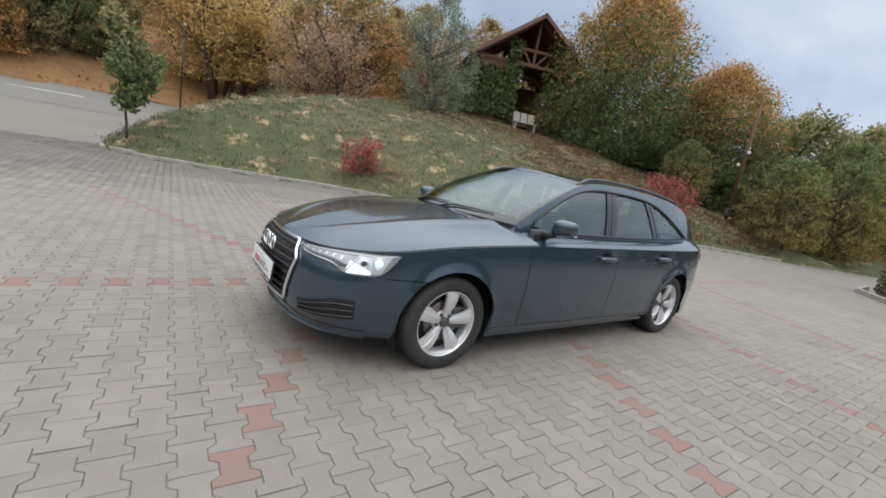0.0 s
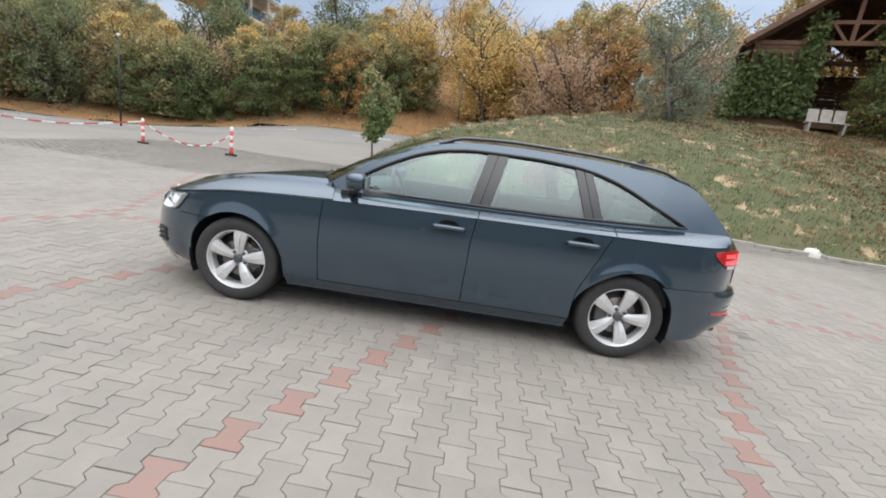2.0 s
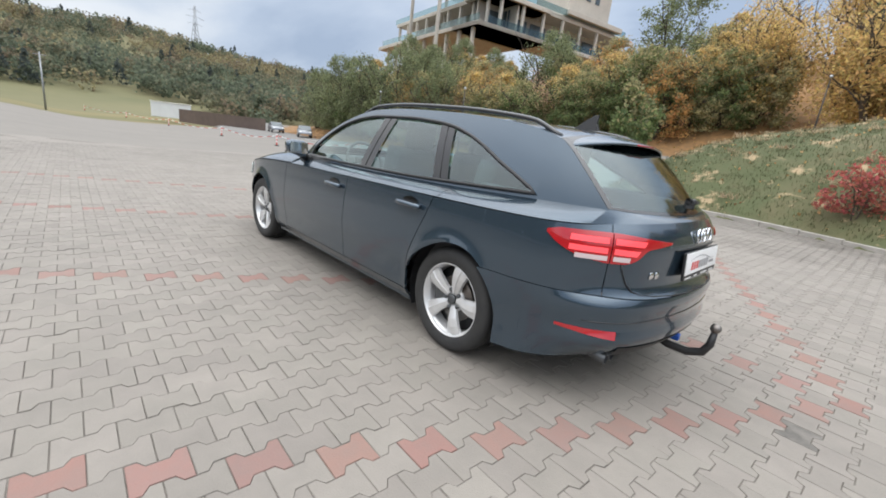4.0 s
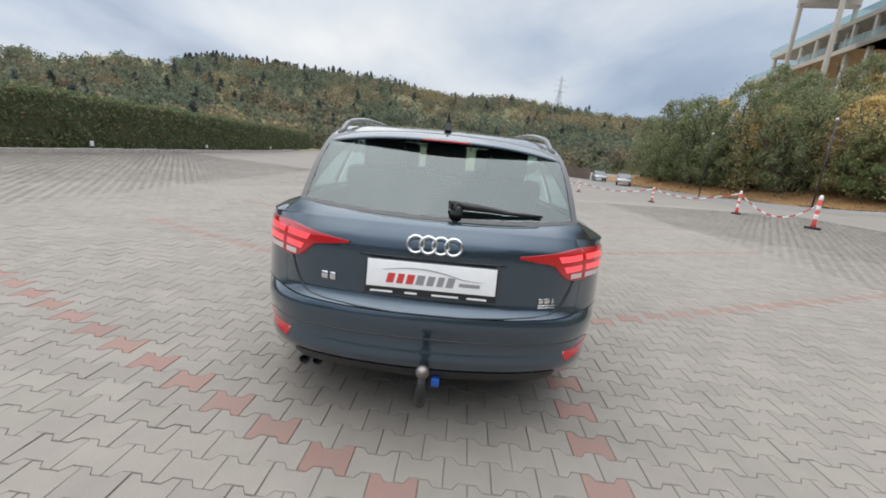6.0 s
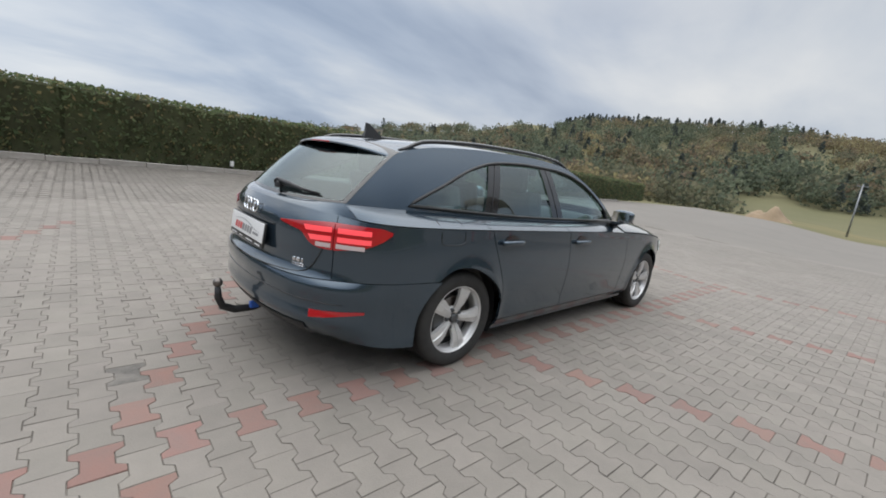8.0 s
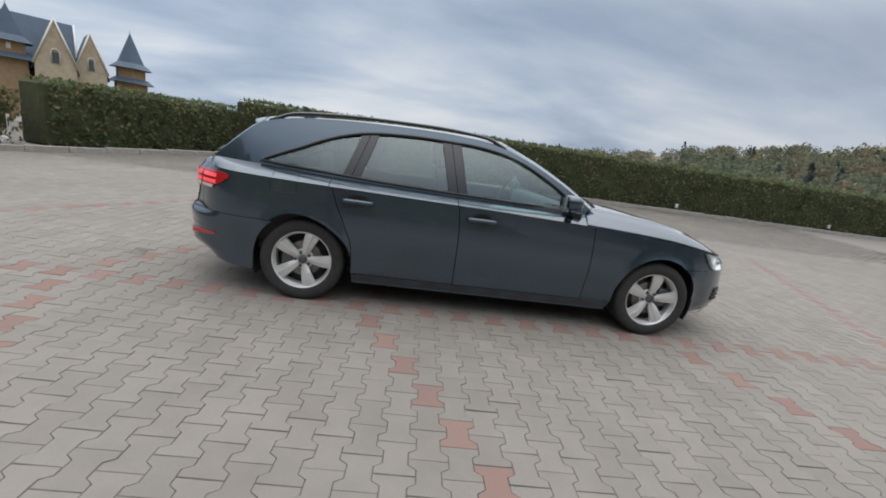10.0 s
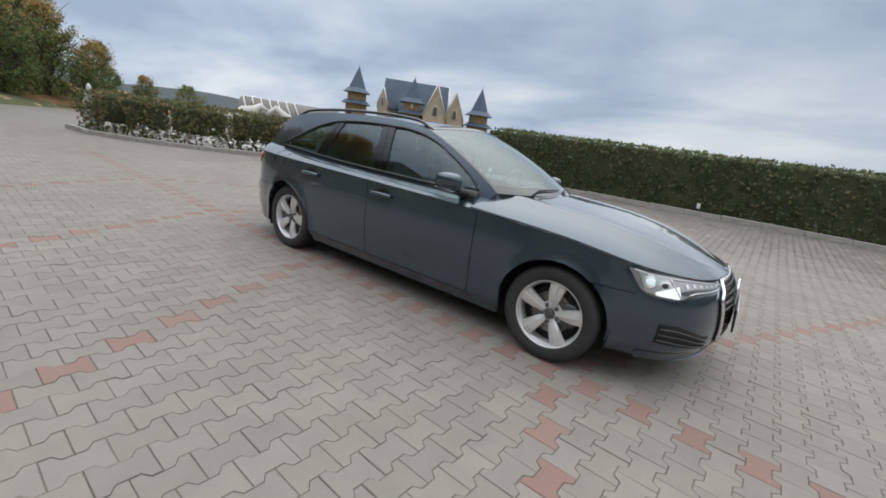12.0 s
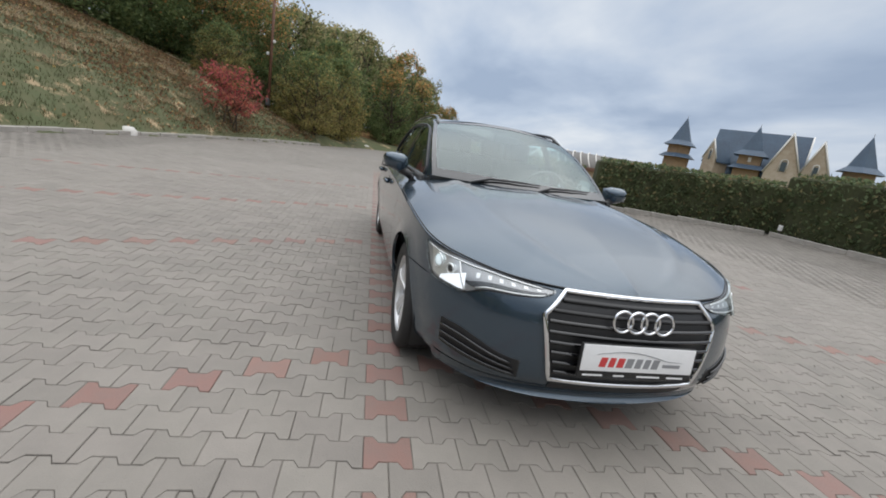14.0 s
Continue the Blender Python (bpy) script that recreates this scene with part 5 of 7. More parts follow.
# ---- head lamps ----
HT = curve([(0, 0.744), (0.4, 0.724), (0.75, 0.704), (1, 0.689)])
HB = curve([(0, 0.735), (0.04, 0.700), (0.09, 0.655), (0.15, 0.618), (0.20, 0.608), (0.30, 0.602), (0.44, 0.598), (0.52, 0.620), (0.60, 0.638), (0.80, 0.648), (0.92, 0.658), (1, 0.678)])
for side in (1, -1):
    sa, sb = side * s_of_x(1.800), side * s_front(0.385)
    on = lambda a, b, out: shell(lerp(sa, sb, a), lerp(HB(a), HT(a), b), out)
    lamp = skin("headlamp", sa, sb, HB, HT, 30, 10, LAMPGREY, 0.003, "lit headlamp with clear lens")
    # main chamber: bright reflector with a slanted inner end
    V, F = grid(lambda u, v: on(lerp(lerp(0.15, 0.07, v), lerp(0.445, 0.335, v), u), lerp(0.10, 0.88, v), 0.006 - 0.002 * math.sin(math.pi * u)), 14, 8, flip=side > 0)
    obj("reflector", V, F, LAMPCHROME, lamp)
    # glowing foot of the chamber and the slanted blade beside it
    V, F = grid(lambda u, v: on(lerp(0.24, lerp(0.455, 0.425, v), u), lerp(0.08, lerp(0.20, 0.62, u), v), 0.0095), 8, 3, flip=side > 0)
    obj("running_light", V, F, HEADGLOW, lamp)
    bar("light_blade", [on(lerp(0.455, 0.345, v), lerp(0.08, 0.86, v), 0.009) for v in np.linspace(0, 1, 8)], 0.0055, LAMPCHROME, lamp, 6)
    bar("light_strip", [on(a, 0.89, 0.009) for a in np.linspace(0.04, 0.93, 26)], 0.0032, LAMPCHROME, lamp, 6)
    for a0 in np.linspace(0.50, 0.90, 6):
        V, F = grid(lambda u, v: on(a0 + 0.026 * u - 0.010 * v, lerp(0.52, 0.72, v), 0.0085), 3, 3, flip=side > 0)
        obj("led", V, F, LAMPCHROME, lamp)
    V, F = grid(lambda u, v: on(lerp(lerp(0.505, 0.42, v), 0.96, u), lerp(0.16, 0.40, v), 0.007), 12, 3, flip=side > 0)
    obj("dark_trim", V, F, LAMPDARK, lamp)
    bar("light_strip", [on(a, 0.13, 0.009) for a in np.linspace(0.52, 0.95, 14)], 0.0035, LAMPCHROME, lamp, 6)
    for a0, b0, r, m in ((0.180, 0.57, 0.028, HEADGLOW), (0.30, 0.52, 0.019, LAMPDARK)):
        c = on(a0, b0, 0.002)
        n = (on(a0, b0, 0.05) - on(a0, b0, 0.0)).normalized()
        turn = Matrix.Translation(c) @ n.to_track_quat("Z", "Y").to_matrix().to_4x4()
        bar("lens_ring", [turn @ Vector((r * 1.15 * math.cos(t), r * 1.15 * math.sin(t), 0.006)) for t in np.linspace(0, 2 * math.pi, 24, endpoint=False)], 0.0045, LAMPCHROME, lamp, 6, "", True)
        bm = bmesh.new()
        bmesh.ops.create_uvsphere(bm, u_segments=20, v_segments=10, radius=r)
        bmesh.ops.scale(bm, vec=(1, 1, 0.40), verts=bm.verts)
        bmesh.ops.transform(bm, matrix=turn, verts=bm.verts)
        part("projector_lens", bm, LENSLIT if m is HEADGLOW else m, lamp)
    skin("lamp_cover", sa, sb, HB, HT, 30, 10, LENSGLASS, 0.018, parent=lamp)
    bar("lamp_seam", [on(a, 0.0, 0.004) for a in np.linspace(0.0, 1, 24)] + [on(a, 1.0, 0.004) for a in np.linspace(1, 0.0, 24)], 0.0032, BLACK, lamp, 5, "", True)

# ---- tail ----
def tail(y, z, out):
    s = s_rear(abs(y))
    return shell(s if y >= 0 else -s, z, out)


for side in (1, -1):
    sa, sb = side * s_of_x(-1.965), side * s_rear(0.375)
    cut = (S_TG - abs(sa)) / (abs(sb) - abs(sa))
    inner = lambda u: cut + (1 - cut) * u
    TT = curve([(0, 0.872), (0.1, 0.888), (cut, 0.892), (1, 0.862)])
    TB = curve([(0, 0.858), (0.08, 0.818), (0.2, 0.782), (0.36, 0.760), (cut, 0.753), (inner(0.20), 0.755), (inner(0.36), 0.772), (inner(0.56), 0.826), (inner(0.8), 0.840), (1, 0.852)])
    for nm, a0, a1 in (("tail_lamp", 0.0, cut - 0.005), ("tailgate_lamp", cut + 0.005, 1.0)):
        on = lambda u, k, out, a0=a0, a1=a1: shell(lerp(sa, sb, lerp(a0, a1, u)), lerp(TB(lerp(a0, a1, u)), TT(lerp(a0, a1, u)), k), out)
        lens = skin(nm, lerp(sa, sb, a0), lerp(sa, sb, a1), lambda a: TB(lerp(a0, a1, a)), lambda a: TT(lerp(a0, a1, a)), 24, 8, REDLENS, 0.008, "lit red tail lamp")
        flat = lambda u, z, out, a0=a0, a1=a1: shell(lerp(sa, sb, lerp(a0, a1, u)), z, out)
        g0, g1 = (0.36, 0.95) if nm == "tail_lamp" else (0.03, 0.46)
        for z0, z1, cutoff in ((0.798, 0.824, 0.10), (0.843, 0.869, 0.0)):
            h1 = g1 - cutoff * (nm != "tail_lamp") + 0.0
            V, F = grid(lambda u, v: flat(lerp(g0, h1 + (0.05 * v if nm != "tail_lamp" else 0), u), lerp(z0, z1, v) - 0.004 * (nm != "tail_lamp") * u, 0.0105), 8, 2, flip=side > 0)
            obj("lit_bar", V, F, REDGLOW, lens)
        g0, g1 = (0.46, 0.96) if nm == "tail_lamp" else (0.03, 0.27)
        V, F = grid(lambda u, v: flat(lerp(g0, g1, u), lerp(0.765, 0.787, v), 0.0105), 8, 2, flip=side > 0)
        obj("clear_strip", V, F, CLEARLENS, lens)
    skin("rear_reflector", side * s_of_x(-2.07), side * s_rear(0.63), lambda a: lerp(0.420, 0.392, a), lambda a: lerp(0.434, 0.430, a), 12, 2, REDLENS, 0.004, "narrow red reflector")
ring_logo(Matrix.Translation((tail(0, 0.882, 0.012).x, 0, 0.882)) @ Matrix.Rotation(radians(8), 4, "Y"), 0, car, 0.034, 0.0055, 0.051)
number_plate(Matrix.Translation((tail(0, 0.745, 0.014).x, 0, 0.748)) @ Matrix.Rotation(radians(180), 4, "Z") @ Matrix.Rotation(radians(-6), 4, "Y"))
# lettering on the tailgate stands as plain bright bars
for y, z, w, h in ((0.47, 0.700, 0.030, 0.032), (0.432, 0.700, 0.026, 0.032), (-0.49, 0.668, 0.022, 0.022), (-0.52, 0.668, 0.026, 0.022), (-0.55, 0.668, 0.010, 0.022), (-0.52, 0.648, 0.085, 0.006), (-0.52, 0.638, 0.085, 0.005)):
    p = tail(y, z, 0.003)
    q = (tail(y, z, 0.05) - p)
    part("badge_bar", box_bm((0.004, w, h), p, 0.001, Matrix.Rotation(math.atan2(q.y, q.x), 4, "Z"), 1), CHROME, car)
# seam round the foot of the tailgate
for side in (1, -1):
    bar("tailgate_seam", [tail(side * y, z, 0.0015) for y, z in ((0.655, 0.752), (0.640, 0.710), (0.615, 0.660), (0.580, 0.625), (0.53, 0.609), (0.45, 0.603), (0.3, 0.599), (0.15, 0.596), (0.0, 0.596))], 0.0042, BLACK, car, 5)
# handle strip over the plate, shelf crease drawn as a black line, and lower diffuser
bar("plate_recess_line", [tail(y, 0.822 - 0.01 * abs(y), 0.002) for y in np.linspace(-0.31, 0.31, 20)], 0.004, BLACK, car, 5)
V, F = grid(lambda a, b: tail(lerp(-0.60, 0.60, a), lerp(0.275, 0.345, b), 0.005 + 0.012 * (1 - b)), 40, 4, flip=True)
obj("rear_diffuser", V, F, BLACK, car)
bar("bumper_crease", [tail(y, 0.47 + 0.02 * (1 - (y / 0.75) ** 2), 0.001) for y in np.linspace(-0.75, 0.75, 30)], 0.003, GLOSSBLACK, car, 5)
for dy in (0.0, 0.062):
    V, F = lathe([(0.022, 0.0), (0.026, 0.002), (0.026, 0.16), (0.022, 0.158), (0.022, 0.0)], 18)
    obj("exhaust_pipe", [(-2.255 + v[1], 0.50 + dy + v[0], 0.252 + v[2] + 0.12 * v[1]) for v in V], F, LAMPDARK, car)
# tow bar: a curved neck with a ball, and its blue socket
hitch = bar("tow_bar", [(-2.22, 0, 0.27), (-2.36, 0, 0.235), (-2.46, 0, 0.235), (-2.53, 0, 0.265), (-2.555, 0, 0.32), (-2.56, 0, 0.395)], [0.022, 0.022, 0.023, 0.023, 0.021, 0.016], BLACK, car, 10, "dark steel tow bar")
bm = bmesh.new()
bmesh.ops.create_uvsphere(bm, u_segments=18, v_segments=10, radius=0.027, matrix=Matrix.Translation((-2.56, 0, 0.415)))
part("tow_ball", bm, STEEL, hitch)
part("tow_socket", box_bm((0.05, 0.035, 0.04), (-2.37, -0.055, 0.275), 0.008), BLUE, hitch, "blue plastic socket")

# ---- rear window: black border, spoiler, wiper ----
def rs_pt(a, b, out=0.0):
    w = 2 * b - 1
    e = edge_pt(lerp(-1.80, -2.135, a))
    c = Vector((lerp(-1.87, -2.28, a), 0, lerp(1.340, 0.968, a) + 0.02 * math.sin(math.pi * a)))
    k = 1 - abs(w) ** 2.6
    p = Vector((lerp(e.x, c.x, k), -w * abs(e.y), lerp(e.z, c.z, k)))
    return p + Vector((-0.85, 0, 0.5)) * out


for nm, a0, a1, b0, b1 in (("screen_border", 0.0, 1.0, 0.0, 0.022), ("screen_border", 0.0, 1.0, 0.978, 1.0), ("screen_border", 0.0, 0.17, 0.022, 0.978), ("screen_border", 0.965, 1.0, 0.022, 0.978)):
    V, F = grid(lambda a, b: rs_pt(lerp(a0, a1, a), lerp(b0, b1, b), 0.002), 12, 20)
    obj(nm, V, F, GLOSSBLACK, car)


def spoil(a, b):
    w = 2 * b - 1
    p = rs_pt(0.0, 0.5 + 0.5 * w * 0.985)
    p = Vector((p.x + 0.05, p.y, p.z + 0.002))
    return p + Vector((-0.17 * a * (1 - 0.35 * w * w), 0, -0.022 * a - 0.018 * a * a + 0.006))


V, F = grid(spoil, 8, 24)
n = len(V)
V2, F2 = grid(lambda a, b: spoil(a, b) + Vector((0, 0, -0.012 - 0.01 * (1 - a))), 8, 24, flip=True)
V, F = V + V2, F + [tuple(i + n for i in f) for f in F2]
for j in range(24):
    F.append((8 * 25 + j, n + 8 * 25 + j, n + 8 * 25 + j + 1, 8 * 25 + j + 1))
obj("roof_spoiler", V, F, PAINT, car)
bar("brake_light", [spoil(0.97, b) + Vector((-0.006, 0, -0.006)) for b in np.linspace(0.40, 0.60, 10)], 0.005, REDLENS, car, 6, "dark red high brake light")
base = rs_pt(0.93, 0.56, 0.012)
V, F = lathe([(0.0, 0.04), (0.02, 0.038), (0.026, 0.025), (0.028, 0.0)], 16, "Z")
obj("wiper_hub", [(base.x + v[0], base.y + v[1], base.z + v[2] - 0.005) for v in V], F, BLACK, car)
arm = [base + Vector((-0.015, 0, 0.025)), rs_pt(0.875, 0.53, 0.034), rs_pt(0.885, 0.64, 0.030), rs_pt(0.905, 0.74, 0.020), rs_pt(0.92, 0.86, 0.010)]
arm[1] = rs_pt(0.88, 0.535, 0.036)
bar("rear_wiper", arm, [0.020, 0.019, 0.015, 0.009, 0.006], BLACK, car, 8)

# ---- doors: handles, mirrors, flap ----
for side in (1, -1):
    for x, z in ((-0.105, 0.798), (-1.03, 0.818)):
        s = side * s_of_x(x)
        # the shade of the hand recess is painted as a flat black oval
        cup = [shell(side * s_of_x(x + 0.072 * math.cos(t)), z + 0.006 + 0.036 * math.sin(t), 0.004) for t in np.linspace(0, 2 * math.pi, 20, endpoint=False)]
        cup.append(shell(s, z + 0.004, 0.004))
        F = [(k, (k + 1) % 20, 20) for k in range(20)]
        handle = obj("handle_recess", cup, F if side < 0 else [f[::-1] for f in F], GLOSSBLACK, car)
        pts = [shell(side * s_of_x(x + d), z - 0.006 + 0.002 * math.cos(d * 20), 0.010 + 0.024 * (1 - (d / 0.115) ** 4)) for d in np.linspace(-0.11, 0.11, 12)]
        V, F = tube(pts, 0.0165, 8)
        obj("door_handle", [(v[0], v[1], v[2]) for v in V], F, PAINT, handle)
    # mirror
    bm = bmesh.new()
    bmesh.ops.create_uvsphere(bm, u_segments=28, v_segments=16, radius=1.0)
    for v in bm.verts:
        x, y, z = v.co
        sx = math.copysign(abs(x) ** 0.75, x)
        sy = math.copysign(abs(y) ** 0.65, y)
        sz = math.copysign(abs(z) ** 0.7, z)
        v.co = (sx * (0.088 if x > 0 else 0.045) + 0.026 * -abs(sy), sy * 0.094, sz * 0.064 * (1 - 0.16 * sy) + 0.012 * sy)
    bmesh.ops.transform(bm, matrix=Matrix.Translation((0.550, side * 0.922, 1.006)) @ (Matrix.Identity(4) if side > 0 else Matrix.Scale(-1, 4, (0, 1, 0))), verts=bm.verts)
    if side < 0:
        bmesh.ops.reverse_faces(bm, faces=bm.faces)
    mirror = part("door_mirror", bm, PAINT, car)
    V, F = grid(lambda a, b: Vector((0.498 - 0.016 * abs(2 * a - 1) ** 2, side * lerp(0.846, 0.998, a), lerp(0.958, 1.052, b))), 8, 4, flip=side < 0)
    obj("mirror_glass", V, F, CHROME, mirror)
    bar("mirror_arm", [(0.61, side * 0.79, 0.915), (0.595, side * 0.83, 0.935), (0.58, side * 0.88, 0.957)], [0.034, 0.028, 0.03], BLACK, mirror, 10)
    bar("mirror_band", [(0.550 + 0.078 * math.cos(t) - 0.01, side * (0.922 + 0.088 * math.sin(t)), 0.968) for t in np.linspace(-1.2, 1.4, 14)], 0.006, BLACK, mirror, 6)
    part("mirror_foot", box_bm((0.15, 0.02, 0.05), (0.62, side * 0.795, 0.910), 0.008, Matrix.Rotation(side * radians(8), 4, "Z"), 2), BLACK, mirror)
flap = []
for t in np.linspace(0, 2 * math.pi, 40, endpoint=False):
    c, s = math.copysign(abs(math.cos(t)) ** 0.35, math.cos(t)), math.copysign(abs(math.sin(t)) ** 0.35, math.sin(t))
    x, z = -1.565 + 0.092 * c, 0.880 + 0.072 * s
    if z <= CREASE(x):
        flap.append(shell(-s_of_x(x), z, 0.001))
    else:
        lo, hi = shell(-s_of_x(x), CREASE(x)), upper(x, BELT_Z(x), -1)
        b = (z - lo.z) / (hi.z - lo.z)
        p = lo.lerp(hi, b)
        p.y -= 0.012 * math.sin(math.pi * b) + 0.001
        flap.append(p)
bar("fuel_flap", flap, 0.0024, GLOSSBLACK, car, 5, "", True)
# aerial fin
fin = [(-1.52, 0, -0.02), (-1.57, 0, 0.022), (-1.64, 0, 0.072), (-1.668, 0, 0.074), (-1.665, 0, 0.02), (-1.68, 0, -0.02)]
V = [(x, -0.016 * (1 - z / 0.08), 1.392 + z) for x, _, z in fin] + [(x, 0.016 * (1 - z / 0.08), 1.392 + z) for x, _, z in fin]
F = [tuple(range(6)), tuple(range(11, 5, -1))] + [(i, (i + 1) % 6 + 0, (i + 1) % 6 + 6, i + 6) for i in range(6)]
obj("roof_aerial", V, [f[::-1] for f in F], BLACK, car, smooth=False)

# ---- windscreen: cowl, border, wipers ----
def ws_pt(a, b, out=0.0):
    w = 2 * b - 1
    e, c = edge_pt(lerp(0.80, -0.02, a)), Vector((lerp(1.02, 0.10, a), 0, lerp(0.972, 1.410, a) + 0.03 * math.sin(math.pi * a)))
    k = 1 - abs(w) ** 2
    p = Vector((lerp(e.x, c.x, k), -w * abs(e.y), lerp(e.z, c.z, k)))
    return p + Vector((0.5, 0, 0.85)) * out


for a0, a1, b0, b1 in ((0.93, 1.0, 0.0, 1.0), (0.0, 0.09, 0.0, 1.0), (0.09, 0.93, 0.0, 0.025), (0.09, 0.93, 0.975, 1.0)):
    V, F = grid(lambda a, b: ws_pt(lerp(a0, a1, a), lerp(b0, b1, b), 0.0018), 10, 24)
    obj("windscreen_border", V, F, GLOSSBLACK, car)
V, F = grid(lambda a, b: ws_pt(0.0, b, 0.0).lerp(bonnet_at(1.0, b) + Vector((0, 0, -0.012)), a) + Vector((0, 0, -0.012 * math.sin(math.pi * a))), 4, 30)
obj("cowl", V, F, BLACK, car)
for b0, b1 in ((0.14, 0.52), (0.46, 0.84)):
    bar("wiper", [ws_pt(-0.02, b0 + 0.40 * 0.9, 0.010), ws_pt(0.045, lerp(b0, b1, 0.7), 0.016), ws_pt(0.06, lerp(b0, b1, 0.3), 0.014), ws_pt(0.065, b0, 0.012)], [0.010, 0.008, 0.006, 0.004], BLACK, car, 6)

# ---- cabin ----
V, F = grid(lambda a, b: Vector((lerp(0.86, 0.38, a), lerp(-0.66, 0.66, b), 0.925 + 0.045 * math.sin(math.pi * a * 0.8) - 0.20 * smooth01(a, 0.75, 1.0))), 10, 12, flip=True)
obj("dashboard", V, F, CABIN, car)
part("bulkhead", box_bm((0.10, 1.36, 0.55), (0.60, 0, 0.62), 0.02), CABIN, car)
part("cabin_floor", box_bm((2.75, 1.40, 0.06), (-0.575, 0, 0.36), 0.01), CABIN, car)
part("boot_floor", box_bm((0.95, 1.2, 0.06), (-1.75, 0, 0.66), 0.01), CABIN, car)
for side in (1, -1):
    part("door_lining", box_bm((2.45, 0.05, 0.55), (-0.55, side * 0.735, 0.68), 0.02), CABIN, car)
    part("boot_lining", box_bm((0.75, 0.05, 0.36), (-1.72, side * 0.62, 0.82), 0.02), CABIN, car)


def seat(x, y, wide=0.50):
    st = part("seat", box_bm((0.52, wide, 0.16), (x, y, 0.56), 0.05), SEATCLOTH, car, "dark cloth seat")
    part("seat_back", box_bm((0.14, wide - 0.03, 0.60), (x - 0.33, y, 0.83), 0.05, Matrix.Rotation(radians(-14), 4, "Y")), SEATCLOTH, st)
    return st


def headrest(x, y, parent):
    part("headrest", box_bm((0.09, 0.25, 0.19), (x, y, 1.215), 0.04, Matrix.Rotation(radians(-10), 4, "Y"), 3), SEATCLOTH, parent)
    for d in (-0.05, 0.05):
        bar("headrest_post", [(x + 0.01, y + d, 1.04), (x, y + d, 1.15)], 0.006, CHROME, parent, 6)


for y in (0.36, -0.36):
    st = seat(0.02, y)
    headrest(-0.42, y, st)
bench = seat(-0.95, 0, 1.26)
for y in (0.38, 0, -0.38):
    headrest(-1.36, y, bench)
wheel_pts = [(0.34 + 0.07 * math.sin(t), 0.36 + 0.18 * math.cos(t), 0.93 + 0.17 * math.sin(t)) for t in np.linspace(0, 2 * math.pi, 28, endpoint=False)]
sw = bar("steering_wheel", wheel_pts, 0.014, CABIN, car, 8, "", True)
part("steering_boss", box_bm((0.06, 0.15, 0.11), (0.37, 0.36, 0.92), 0.02), CABIN, sw)
part("rear_view_mirror", box_bm((0.03, 0.22, 0.065), (0.24, 0, 1.30), 0.012), BLACK, car)
# ---- built things round the car park ----
TIMBER = mat("brown_timber", (0.16, 0.075, 0.04), 0.7, grain=0.45, scale=5, bump=0.3)
ROOFTILE = mat("brown_roof_tile", (0.21, 0.115, 0.085), 0.8, grain=0.4, scale=4, bump=0.3)
PALEWOOD = mat("weathered_wood", (0.42, 0.38, 0.34), 0.85, grain=0.3, scale=8, bump=0.3)
CONCRETE = mat("cream_concrete", (0.50, 0.46, 0.40), 0.85, alt=(0.40, 0.37, 0.33), scale=0.6, bump=0.1)
DARKGLASS = mat("dark_building_glass", (0.07, 0.09, 0.10), 0.12, coat=0.2)
PALEGLASS = glass("glass_railing", (0.72, 0.84, 0.85), 0.05, 0.85, 1.5)
SLATE = mat("blue_slate", (0.055, 0.095, 0.145), 0.55, alt=(0.04, 0.065, 0.10), scale=3, bump=0.3)
STONE = mat("cream_stone", (0.50, 0.43, 0.34), 0.85, alt=(0.36, 0.28, 0.20), scale=1.2, bump=0.3)
TOWERBRICK = mat("tan_brick", (0.36, 0.25, 0.15), 0.85, alt=(0.27, 0.18, 0.11), scale=2, bump=0.3)
TRIMWHITE = mat("white_trim", (0.72, 0.70, 0.66), 0.7, grain=0.12, scale=3)
MARBLE = mat("white_statue_stone", (0.66, 0.64, 0.61), 0.7, alt=(0.50, 0.48, 0.45), scale=3, bump=0.2)
POSTRED = mat("post_red", (0.55, 0.055, 0.045), 0.5, grain=0.15, scale=12)
POSTWHITE = mat("post_white", (0.76, 0.75, 0.74), 0.5, grain=0.1, scale=12)
SILVER = mat("silver_paint", (0.26, 0.27, 0.29), 0.3, 0.6, 0.6)
METALSHEET = mat("white_sheet_metal", (0.68, 0.69, 0.69), 0.5, grain=0.12, scale=0.8)
RUSTFENCE = mat("brown_board_fence", (0.12, 0.085, 0.07), 0.85, grain=0.3, scale=1, bump=0.2)
EARTH = mat("bare_earth", (0.34, 0.25, 0.16), 0.95, grain=0.35, scale=0.3, bump=0.3)
GALV = mat("galvanised_steel", (0.34, 0.35, 0.36), 0.5, 0.6, grain=0.2, scale=4)


def kid(parent, name, size, at, material, bevel=0.0, rot=None, label=""):
    return part(name, box_bm(size, at, bevel, rot, 1), material, parent, label, smooth=False)


